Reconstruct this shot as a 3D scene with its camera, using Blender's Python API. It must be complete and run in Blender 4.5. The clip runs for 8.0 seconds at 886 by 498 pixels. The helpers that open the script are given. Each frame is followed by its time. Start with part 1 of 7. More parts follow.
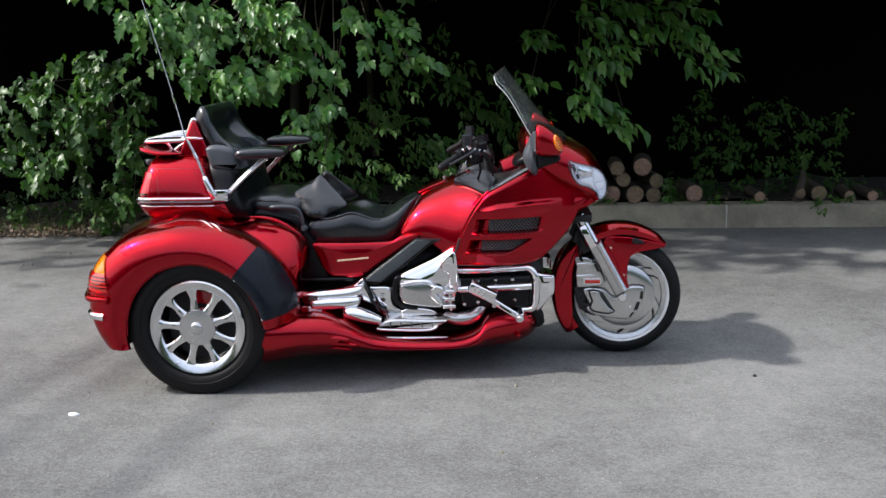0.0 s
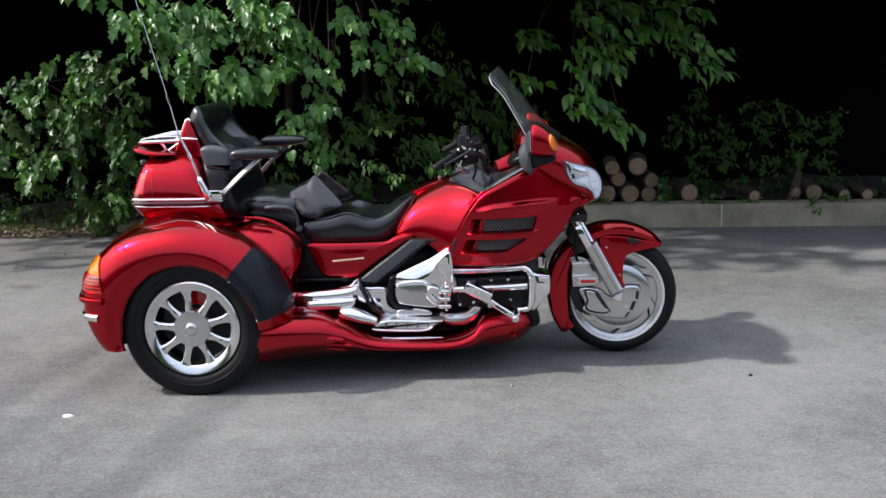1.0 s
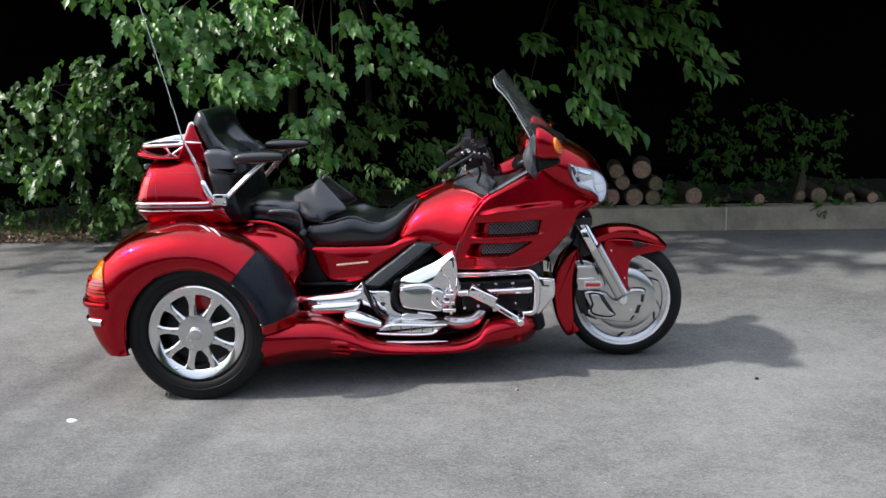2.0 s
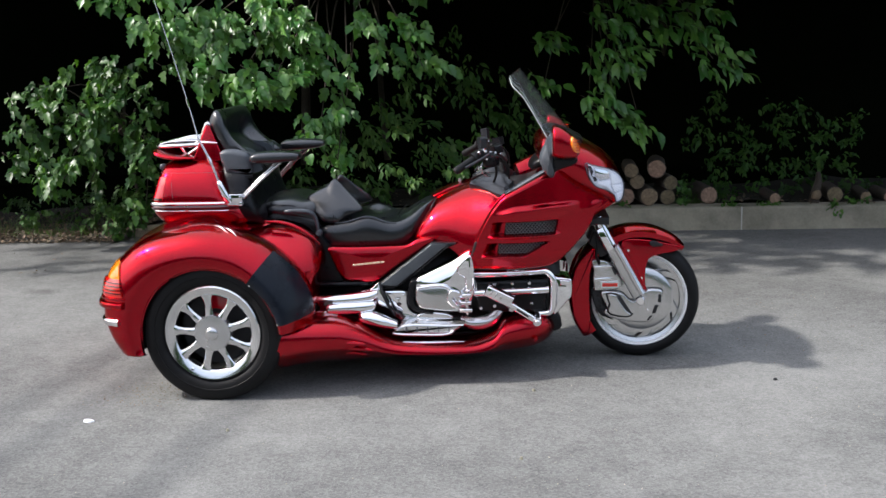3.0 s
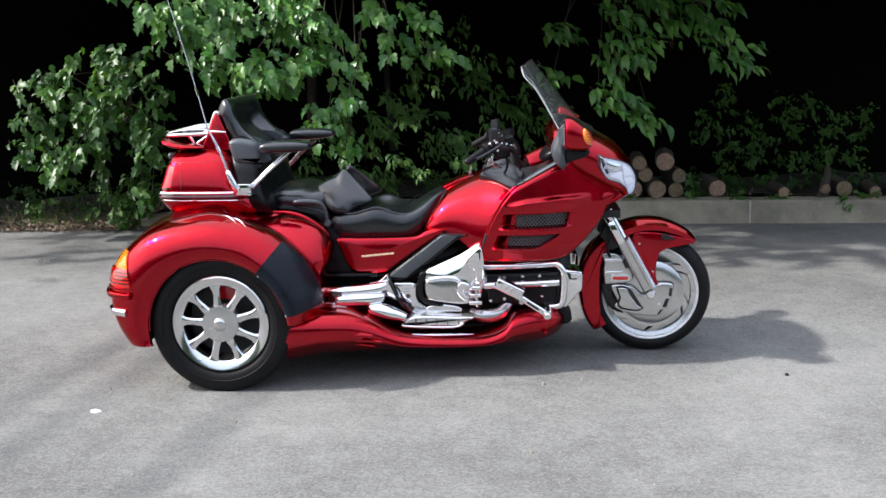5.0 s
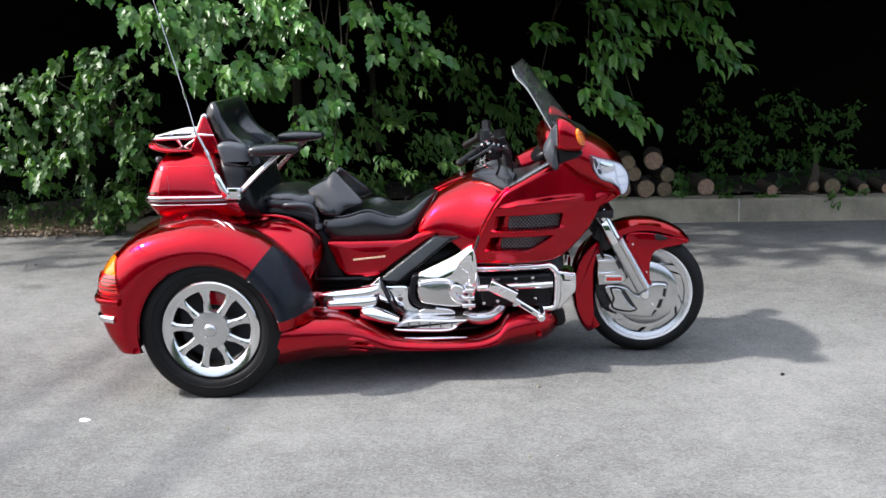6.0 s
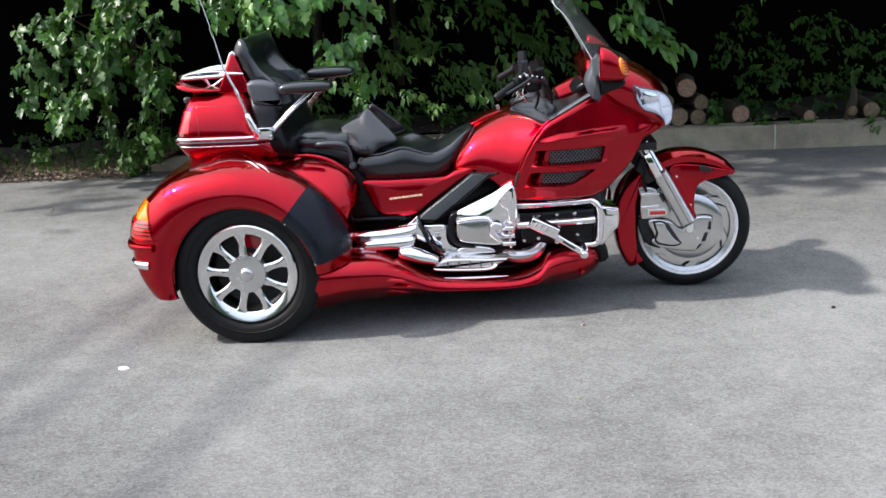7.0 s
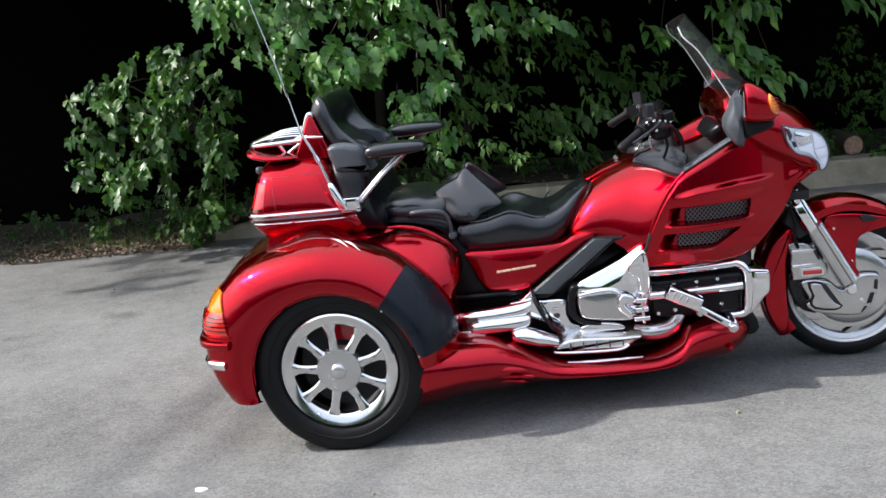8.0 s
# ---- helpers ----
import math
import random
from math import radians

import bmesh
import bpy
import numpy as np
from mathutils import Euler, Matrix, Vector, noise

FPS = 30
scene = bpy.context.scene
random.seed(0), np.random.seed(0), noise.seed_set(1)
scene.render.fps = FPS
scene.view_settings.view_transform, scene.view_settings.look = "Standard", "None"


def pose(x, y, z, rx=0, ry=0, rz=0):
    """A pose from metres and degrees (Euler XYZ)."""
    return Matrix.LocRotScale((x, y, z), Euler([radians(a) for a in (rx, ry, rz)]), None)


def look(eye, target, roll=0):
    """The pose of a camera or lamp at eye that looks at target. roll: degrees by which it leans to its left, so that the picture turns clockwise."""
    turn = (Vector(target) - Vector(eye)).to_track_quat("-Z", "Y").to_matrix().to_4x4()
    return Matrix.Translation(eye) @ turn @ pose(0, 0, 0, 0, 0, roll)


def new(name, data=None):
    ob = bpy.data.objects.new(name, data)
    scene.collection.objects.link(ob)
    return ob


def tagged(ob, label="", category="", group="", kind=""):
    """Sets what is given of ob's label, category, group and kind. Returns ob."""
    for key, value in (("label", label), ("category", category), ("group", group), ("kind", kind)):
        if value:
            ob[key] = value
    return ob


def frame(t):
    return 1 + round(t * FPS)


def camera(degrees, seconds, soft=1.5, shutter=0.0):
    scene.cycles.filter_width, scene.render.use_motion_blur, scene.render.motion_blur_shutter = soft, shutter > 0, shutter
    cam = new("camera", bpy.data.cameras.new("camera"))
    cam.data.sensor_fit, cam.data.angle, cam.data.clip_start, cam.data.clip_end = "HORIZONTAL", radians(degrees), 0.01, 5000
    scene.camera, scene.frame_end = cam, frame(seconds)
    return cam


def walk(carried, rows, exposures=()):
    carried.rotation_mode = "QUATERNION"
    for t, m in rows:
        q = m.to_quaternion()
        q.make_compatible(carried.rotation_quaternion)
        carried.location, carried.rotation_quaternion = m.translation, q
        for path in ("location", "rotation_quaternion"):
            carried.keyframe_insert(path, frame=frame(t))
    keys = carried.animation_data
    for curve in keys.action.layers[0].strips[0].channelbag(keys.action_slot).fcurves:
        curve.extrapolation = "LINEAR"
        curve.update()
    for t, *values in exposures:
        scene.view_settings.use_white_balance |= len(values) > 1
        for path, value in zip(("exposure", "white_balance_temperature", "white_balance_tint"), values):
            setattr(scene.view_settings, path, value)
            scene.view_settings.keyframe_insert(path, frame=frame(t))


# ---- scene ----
import functools

cam = camera(45.6, 8.0)
PATH = [
    (0, (1.443, -5.317, 1.585), (1.321, -3.358, 1.2), -1.0),
    (0.5, (1.438, -5.316, 1.577), (1.314, -3.356, 1.2), -1.1),
    (1, (1.442, -5.307, 1.586), (1.329, -3.348, 1.2), -1.1),
    (2.5, (1.424, -5.287, 1.575), (1.298, -3.326, 1.201), -1.4),
    (3, (1.409, -5.277, 1.578), (1.269, -3.318, 1.2), -1.4),
    (3.5, (1.403, -5.268, 1.578), (1.249, -3.313, 1.186), -1.3),
    (4, (1.391, -5.256, 1.575), (1.248, -3.299, 1.19), -1.1),
    (4.5, (1.387, -5.251, 1.574), (1.237, -3.296, 1.18), -1.0),
    (6, (1.33, -5.193, 1.574), (1.215, -3.235, 1.18), -1.4),
    (6.5, (1.308, -5.167, 1.573), (1.204, -3.212, 1.162), -1.8),
    (6.6, (1.294, -5.164, 1.58), (1.179, -3.211, 1.163), -1.7),
    (6.7, (1.277, -5.146, 1.576), (1.133, -3.199, 1.142), -2.5),
    (6.8, (1.261, -5.127, 1.579), (1.096, -3.196, 1.082), -3.8),
    (6.9, (1.245, -5.107, 1.58), (1.074, -3.185, 1.053), -3.3),
    (7, (1.229, -5.066, 1.578), (1.076, -3.14, 1.059), -2.9),
    (7.1, (1.213, -5.014, 1.577), (1.078, -3.086, 1.06), -3.2),
    (7.2, (1.195, -4.946, 1.574), (1.067, -3.021, 1.044), -3.9),
    (7.3, (1.178, -4.883, 1.569), (1.046, -2.957, 1.048), -3.5),
    (7.4, (1.153, -4.816, 1.566), (1.008, -2.886, 1.065), -3.0),
    (7.5, (1.134, -4.749, 1.561), (0.919, -2.818, 1.086), -3.8),
    (7.6, (1.097, -4.692, 1.576), (0.872, -2.753, 1.138), -4.8),
    (7.7, (1.055, -4.63, 1.576), (0.789, -2.7, 1.125), -5.0),
    (7.8, (1.014, -4.557, 1.583), (0.732, -2.627, 1.139), -5.4),
    (7.9, (0.969, -4.494, 1.572), (0.69, -2.56, 1.143), -5.8),
    (8, (0.939, -4.381, 1.57), (0.686, -2.445, 1.136), -6.4),
]
walk(cam, [(t, look(eye, target, roll)) for t, eye, target, roll in PATH], [(0.0, 0.51, 6450, 12), (1.5, 0.54, 6450, 12), (3.0, 0.67, 6450, 12), (4.5, 0.88, 6450, 12), (6.5, 0.99, 6450, 12), (7.0, 0.92, 6450, 12), (7.5, 0.74, 6450, 12), (7.7, 0.75, 6450, 12), (8.0, 0.78, 6450, 12)])

# ---- light ----
SUN_AZ, SUN_EL = radians(192), radians(43)   # the sun stands behind the trike's tail
world = bpy.data.worlds.new("sky")
scene.world = world
world.use_nodes = True
wn = world.node_tree.nodes
sky = wn.new("ShaderNodeTexSky")
sky.sky_type, sky.sun_disc = "NISHITA", False
sky.sun_elevation, sky.sun_rotation = SUN_EL, radians(90) - SUN_AZ
sky.air_density, sky.dust_density, sky.ozone_density = 1.0, 3.0, 1.0
veil = wn.new("ShaderNodeMix")            # thin white cloud over the whole sky
veil.data_type, veil.blend_type = "RGBA", "ADD"
veil.inputs[0].default_value = 1.0
way, axes, rise, cloud = wn.new("ShaderNodeTexCoord"), wn.new("ShaderNodeSeparateXYZ"), wn.new("ShaderNodeMapRange"), wn.new("ShaderNodeVectorMath")
world.node_tree.links.new(way.outputs["Generated"], axes.inputs[0])
world.node_tree.links.new(axes.outputs[2], rise.inputs[0])   # hazy white sky, far brighter overhead as at its rim
rise.inputs[1].default_value, rise.inputs[2].default_value, rise.inputs[3].default_value, rise.inputs[4].default_value = 0.05, 0.95, 0.28, 1.95
cloud.operation = "SCALE"
cloud.inputs[0].default_value = (3.85, 4.1, 4.5)
world.node_tree.links.new(rise.outputs[0], cloud.inputs["Scale"])
world.node_tree.links.new(cloud.outputs[0], veil.inputs[7])
world.node_tree.links.new(sky.outputs[0], veil.inputs[6])
world.node_tree.links.new(veil.outputs[2], wn["Background"].inputs[0])
wn["Background"].inputs[1].default_value = 0.10
sun = new("sun", bpy.data.lights.new("sun", "SUN"))
sun.data.energy, sun.data.angle, sun.data.color = 4.2, radians(1.9), (1.0, 0.965, 0.91)
sun_from = Vector((math.cos(SUN_EL) * math.cos(SUN_AZ), math.cos(SUN_EL) * math.sin(SUN_AZ), math.sin(SUN_EL)))
sun.matrix_world = look(sun_from * 30, (0, 0, 0))


# ---- materials ----
def nodes_of(name):
    m = bpy.data.materials.new(name)
    m.use_nodes = True
    return m, m.node_tree.nodes, m.node_tree.links


def setin(node, **values):
    for key, value in values.items():
        node.inputs[key.replace("_", " ")].default_value = value


def surface(name, dark, light, rough=(0.5, 0.6), scale=8.0, metal=0.0, coat=0.0, bump=0.0, bump_scale=60.0, spec=0.5, island=0.0, piece=0.0, coat_rough=0.03, coat_ior=1.5, stretch=(1, 1, 1)):
    """A surface that varies between two colours at two sizes, with its fine relief."""
    m, n, l = nodes_of(name)
    b = n["Principled BSDF"]
    co = n.new("ShaderNodeTexCoord")
    mp = n.new("ShaderNodeMapping")
    mp.inputs["Scale"].default_value = stretch
    l.new(co.outputs["Object"], mp.inputs[0])
    big, fine = n.new("ShaderNodeTexNoise"), n.new("ShaderNodeTexNoise")
    setin(big, Scale=scale, Detail=4.0, Roughness=0.6)
    setin(fine, Scale=bump_scale, Detail=6.0, Roughness=0.65)
    l.new(mp.outputs[0], big.inputs["Vector"]), l.new(mp.outputs[0], fine.inputs["Vector"])
    add = n.new("ShaderNodeMath")
    add.operation, add.use_clamp = "MULTIPLY_ADD", True
    l.new(fine.outputs[0], add.inputs[0])
    add.inputs[1].default_value = 0.5
    sub = n.new("ShaderNodeMath")
    sub.operation = "MULTIPLY_ADD"
    l.new(big.outputs[0], sub.inputs[0])
    sub.inputs[1].default_value, sub.inputs[2].default_value = 1.4, -0.45
    l.new(sub.outputs[0], add.inputs[2])
    mix = n.new("ShaderNodeMix")
    mix.data_type = "RGBA"
    mix.inputs[6].default_value, mix.inputs[7].default_value = (*dark, 1), (*light, 1)
    l.new(add.outputs[0], mix.inputs[0])
    out = mix.outputs[2]
    if island or piece:
        src = n.new("ShaderNodeNewGeometry").outputs["Random Per Island"] if island else n.new("ShaderNodeObjectInfo").outputs["Random"]
        hue = n.new("ShaderNodeHueSaturation")
        k = n.new("ShaderNodeMath")
        k.operation = "MULTIPLY_ADD"
        l.new(src, k.inputs[0])
        k.inputs[1].default_value, k.inputs[2].default_value = 2 * (island or piece), 1 - (island or piece)
        l.new(k.outputs[0], hue.inputs["Value"])
        h = n.new("ShaderNodeMath")
        h.operation = "MULTIPLY_ADD"
        l.new(src, h.inputs[0])
        h.inputs[1].default_value, h.inputs[2].default_value = -0.05, 0.525
        l.new(h.outputs[0], hue.inputs["Hue"])
        l.new(out, hue.inputs["Color"])
        out = hue.outputs[0]
    l.new(out, b.inputs["Base Color"])
    ro = n.new("ShaderNodeMapRange")
    setin(ro, To_Min=rough[0], To_Max=rough[1])
    l.new(add.outputs[0], ro.inputs[0])
    l.new(ro.outputs[0], b.inputs["Roughness"])
    setin(b, Metallic=metal, Specular_IOR_Level=spec, Coat_Weight=coat, Coat_Roughness=coat_rough, Coat_IOR=coat_ior)
    if bump:
        bp = n.new("ShaderNodeBump")
        setin(bp, Strength=min(1.0, bump * 20), Distance=bump)
        l.new(fine.outputs[0], bp.inputs["Height"])
        l.new(bp.outputs[0], b.inputs["Normal"])
    return m


def asphalt_material():
    """Worn grey asphalt: stone grains, broad bleached patches and damp stains."""
    m, n, l = nodes_of("asphalt")
    b = n["Principled BSDF"]
    co = n.new("ShaderNodeTexCoord")
    grain, patch, mid, vor = n.new("ShaderNodeTexNoise"), n.new("ShaderNodeTexNoise"), n.new("ShaderNodeTexNoise"), n.new("ShaderNodeTexVoronoi")
    setin(grain, Scale=130.0, Detail=5.0, Roughness=0.75)
    setin(patch, Scale=0.55, Detail=5.0, Roughness=0.6)
    setin(mid, Scale=7.0, Detail=8.0, Roughness=0.78)
    setin(vor, Scale=110.0)
    for k in (grain, patch, mid, vor):
        l.new(co.outputs["Object"], k.inputs["Vector"])
    tot = n.new("ShaderNodeMath")
    tot.operation = "MULTIPLY_ADD"
    l.new(patch.outputs[0], tot.inputs[0])
    tot.inputs[1].default_value, tot.inputs[2].default_value = 1.0, -0.46
    t2 = n.new("ShaderNodeMath")
    t2.operation = "MULTIPLY_ADD"
    l.new(mid.outputs[0], t2.inputs[0])
    t2.inputs[1].default_value = 0.62
    l.new(tot.outputs[0], t2.inputs[2])
    t3 = n.new("ShaderNodeMath")
    t3.operation = "MULTIPLY_ADD"
    l.new(grain.outputs[0], t3.inputs[0])
    t3.inputs[1].default_value = 0.50
    l.new(t2.outputs[0], t3.inputs[2])
    ramp = n.new("ShaderNodeValToRGB")
    ramp.color_ramp.elements[0].position, ramp.color_ramp.elements[0].color = 0.2, (0.045, 0.0456, 0.0445, 1)
    ramp.color_ramp.elements[1].position, ramp.color_ramp.elements[1].color = 0.85, (0.185, 0.1865, 0.180, 1)
    stone = n.new("ShaderNodeSeparateColor")
    l.new(vor.outputs["Color"], stone.inputs[0])
    t4 = n.new("ShaderNodeMath")
    t4.operation = "MULTIPLY_ADD"
    l.new(stone.outputs[0], t4.inputs[0])
    t4.inputs[1].default_value = 0.26
    t5 = n.new("ShaderNodeMath")
    t5.operation = "ADD"
    l.new(t3.outputs[0], t5.inputs[0])
    t5.inputs[1].default_value = -0.17
    l.new(t5.outputs[0], t4.inputs[2])
    l.new(t4.outputs[0], ramp.inputs[0])
    shade = ramp.outputs[0]
    for cx, cy, rx, ry, dark in ((-1.84, 1.53, 0.17, 0.10, 0.45), (-2.35, 1.22, 0.16, 0.09, 0.25)):   # old oil spots
        off, scl, ln, rag, msk, mul = n.new("ShaderNodeVectorMath"), n.new("ShaderNodeVectorMath"), n.new("ShaderNodeVectorMath"), n.new("ShaderNodeMath"), n.new("ShaderNodeMapRange"), n.new("ShaderNodeMix")
        off.operation, scl.operation, ln.operation, rag.operation = "SUBTRACT", "MULTIPLY", "LENGTH", "MULTIPLY_ADD"
        off.inputs[1].default_value, scl.inputs[1].default_value = (cx, cy, 0), (1 / rx, 1 / ry, 0)
        l.new(co.outputs["Object"], off.inputs[0]), l.new(off.outputs[0], scl.inputs[0]), l.new(scl.outputs[0], ln.inputs[0])
        l.new(mid.outputs[0], rag.inputs[0]), l.new(ln.outputs["Value"], rag.inputs[2])
        rag.inputs[1].default_value = 2.6
        l.new(rag.outputs[0], msk.inputs[0])
        msk.inputs[1].default_value, msk.inputs[2].default_value, msk.inputs[3].default_value, msk.inputs[4].default_value = 2.3, 1.5, 0.0, dark
        mul.data_type, mul.blend_type = "RGBA", "MULTIPLY"
        l.new(msk.outputs[0], mul.inputs[0]), l.new(shade, mul.inputs[6])
        mul.inputs[7].default_value = (0.1, 0.1, 0.1, 1)
        shade = mul.outputs[2]
    l.new(shade, b.inputs["Base Color"])
    setin(b, Roughness=0.88, Specular_IOR_Level=0.3)
    bp = n.new("ShaderNodeBump")
    setin(bp, Strength=0.5, Distance=0.003)
    l.new(vor.outputs["Distance"], bp.inputs["Height"])
    l.new(bp.outputs[0], b.inputs["Normal"])
    return m


def glass_material(name, tint, rough=0.02, clear=0.85):
    """A thin clear sheet: mostly see-through, with real gloss."""
    m, n, l = nodes_of(name)
    b = n["Principled BSDF"]
    tr, mx, fr = n.new("ShaderNodeBsdfTransparent"), n.new("ShaderNodeMixShader"), n.new("ShaderNodeLayerWeight")
    tr.inputs[0].default_value = (*tint, 1)
    gl = n.new("ShaderNodeBsdfGlossy")
    setin(gl, Roughness=rough)
    rim, low = n.new("ShaderNodeMath"), n.new("ShaderNodeMath")
    rim.operation, low.operation = "POWER", "MULTIPLY_ADD"
    rim.inputs[1].default_value, low.inputs[1].default_value, low.inputs[2].default_value = 4.0, 0.12, 0.014
    l.new(fr.outputs["Facing"], rim.inputs[0]), l.new(rim.outputs[0], low.inputs[0])
    l.new(low.outputs[0], mx.inputs[0]), l.new(tr.outputs[0], mx.inputs[1]), l.new(gl.outputs[0], mx.inputs[2])
    mx2 = n.new("ShaderNodeMixShader")
    mx2.inputs[0].default_value = clear
    setin(b, Base_Color=(*tint, 1), Roughness=rough)
    l.new(b.outputs[0], mx2.inputs[1]), l.new(mx.outputs[0], mx2.inputs[2])
    l.new(mx2.outputs[0], n["Material Output"].inputs[0])
    return m


RED = surface("candy_red_paint", (0.35, 0.0002, 0.008), (0.46, 0.0005, 0.014), (0.22, 0.27), 3.0, metal=1.0, coat=1.0, coat_ior=1.34, coat_rough=0.02, bump=0.0, bump_scale=300)
RED.node_tree.nodes["Principled BSDF"].inputs["Specular Tint"].default_value = (0.75, 0.02, 0.04, 1)   # the flakes stay red at a slant
CHROME = surface("chrome", (0.84, 0.84, 0.86), (0.90, 0.90, 0.92), (0.02, 0.05), 12.0, metal=1.0, bump_scale=90)
SATIN = surface("satin_alloy", (0.55, 0.55, 0.55), (0.68, 0.68, 0.68), (0.20, 0.30), 18.0, metal=0.9, bump_scale=140)
POLISHED = surface("polished_alloy", (0.70, 0.70, 0.71), (0.82, 0.82, 0.83), (0.10, 0.18), 18.0, metal=1.0, bump_scale=140)
SILVER = surface("silver_paint", (0.52, 0.52, 0.52), (0.62, 0.62, 0.62), (0.17, 0.24), 10.0, metal=0.95, coat=0.5, bump_scale=200)
VINYL = surface("black_vinyl", (0.0015, 0.002, 0.0035), (0.003, 0.004, 0.007), (0.25, 0.33), 9.0, spec=0.5, coat=0.7, coat_rough=0.17, coat_ior=1.45, bump=0.0005, bump_scale=420)
SURROUND = surface("charcoal_plastic", (0.010, 0.011, 0.014), (0.018, 0.020, 0.024), (0.26, 0.36), 12.0, spec=0.5, bump=0.0003, bump_scale=500)
PLASTIC = surface("black_plastic", (0.003, 0.003, 0.004), (0.007, 0.007, 0.009), (0.24, 0.34), 12.0, spec=0.22, bump=0.0003, bump_scale=500)
GUARD = surface("navy_black_vinyl", (0.003, 0.005, 0.009), (0.007, 0.010, 0.017), (0.24, 0.32), 9.0, spec=0.22, bump=0.0003, bump_scale=500)
GREY = surface("grey_plastic", (0.040, 0.046, 0.055), (0.062, 0.070, 0.082), (0.30, 0.40), 12.0, spec=0.4, bump=0.0003, bump_scale=500)
RUBBER = surface("tyre_rubber", (0.004, 0.004, 0.0045), (0.011, 0.011, 0.0115), (0.45, 0.62), 14.0, spec=0.18, bump=0.0008, bump_scale=220)
LIT_GREY = surface("graphite_paint", (0.045, 0.052, 0.060), (0.070, 0.080, 0.092), (0.3, 0.4), 14.0, metal=0.3, bump_scale=200)
DARK = surface("dark_metal", (0.010, 0.010, 0.011), (0.022, 0.022, 0.024), (0.45, 0.6), 16.0, metal=0.3, bump_scale=120)
MESH = surface("dark_grille_wire", (0.24, 0.24, 0.25), (0.34, 0.34, 0.35), (0.4, 0.5), 30.0, metal=0.6, bump_scale=200)
AMBER = surface("amber_lens", (0.75, 0.16, 0.005), (0.95, 0.30, 0.02), (0.08, 0.16), 30.0, coat=1.0, bump_scale=160)
REDLENS = surface("red_lens", (0.46, 0.005, 0.003), (0.58, 0.010, 0.005), (0.08, 0.16), 30.0, coat=1.0, bump_scale=160)
DARKLENS = surface("dark_red_lens", (0.030, 0.0006, 0.002), (0.055, 0.001, 0.003), (0.06, 0.1), 20.0, coat=1.0, bump_scale=160)
TRUNKLENS = surface("trunk_lamp_lens", (0.36, 0.002, 0.008), (0.46, 0.004, 0.012), (0.06, 0.1), 20.0, coat=1.0, bump_scale=160)
GOLD = surface("gold_badge", (0.80, 0.62, 0.45), (0.90, 0.74, 0.55), (0.2, 0.3), 30.0, metal=0.6, bump_scale=200)
WHITE = surface("white_reflector", (0.80, 0.81, 0.83), (0.90, 0.91, 0.93), (0.10, 0.2), 25.0, metal=0.0, bump_scale=100)
WHITEWALL = surface("bright_rim_band", (0.74, 0.74, 0.74), (0.84, 0.84, 0.84), (0.2, 0.3), 25.0, metal=0.1, bump_scale=100)
SHEET = glass_material("smoked_screen", (0.80, 0.84, 0.82), 0.03, 0.985)
SCREEN_EDGE = surface("bright_screen_edge", (0.42, 0.46, 0.45), (0.55, 0.58, 0.57), (0.2, 0.3), 20.0, bump_scale=120)
LENS = glass_material("clear_lens", (0.96, 0.97, 1.0), 0.03, 0.97)
ASPHALT = asphalt_material()
CONCRETE = surface("weathered_concrete", (0.11, 0.103, 0.074), (0.36, 0.335, 0.255), (0.8, 0.95), 3.5, bump=0.004, bump_scale=45, piece=0.06)
MORTAR = surface("pale_mortar", (0.34, 0.33, 0.29), (0.46, 0.45, 0.40), (0.85, 0.95), 20.0, bump=0.002, bump_scale=90)
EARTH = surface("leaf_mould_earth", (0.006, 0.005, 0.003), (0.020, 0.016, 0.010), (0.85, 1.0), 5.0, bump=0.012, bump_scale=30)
LITTER = surface("dry_leaf", (0.055, 0.036, 0.020), (0.17, 0.125, 0.075), (0.6, 0.8), 6.0, bump_scale=60, island=0.5)
BARK = surface("grey_brown_bark", (0.020, 0.015, 0.011), (0.060, 0.046, 0.034), (0.85, 0.95), 9.0, bump=0.008, bump_scale=36, stretch=(1, 0.25, 1))
CUT = surface("sawn_log_end", (0.060, 0.040, 0.024), (0.30, 0.215, 0.135), (0.7, 0.85), 34.0, bump=0.004, bump_scale=80, piece=0.35)
# near-black: the woods' shade is put into this colour
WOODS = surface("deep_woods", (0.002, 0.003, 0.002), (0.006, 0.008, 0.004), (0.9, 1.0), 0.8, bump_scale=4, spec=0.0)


def leaf_material(name, dark, light, gloss=(0.28, 0.42), sheen=0.65):
    m = surface(name, dark, light, gloss, 5.0, bump_scale=40, island=0.4, spec=sheen)
    n, l = m.node_tree.nodes, m.node_tree.links
    b = n["Principled BSDF"]
    tl, mx = n.new("ShaderNodeBsdfTranslucent"), n.new("ShaderNodeMixShader")
    tl.inputs[0].default_value = (0.12, 0.32, 0.02, 1)
    mx.inputs[0].default_value = 0.2
    l.new(b.outputs[0], mx.inputs[1]), l.new(tl.outputs[0], mx.inputs[2])
    l.new(mx.outputs[0], n["Material Output"].inputs[0])
    return m


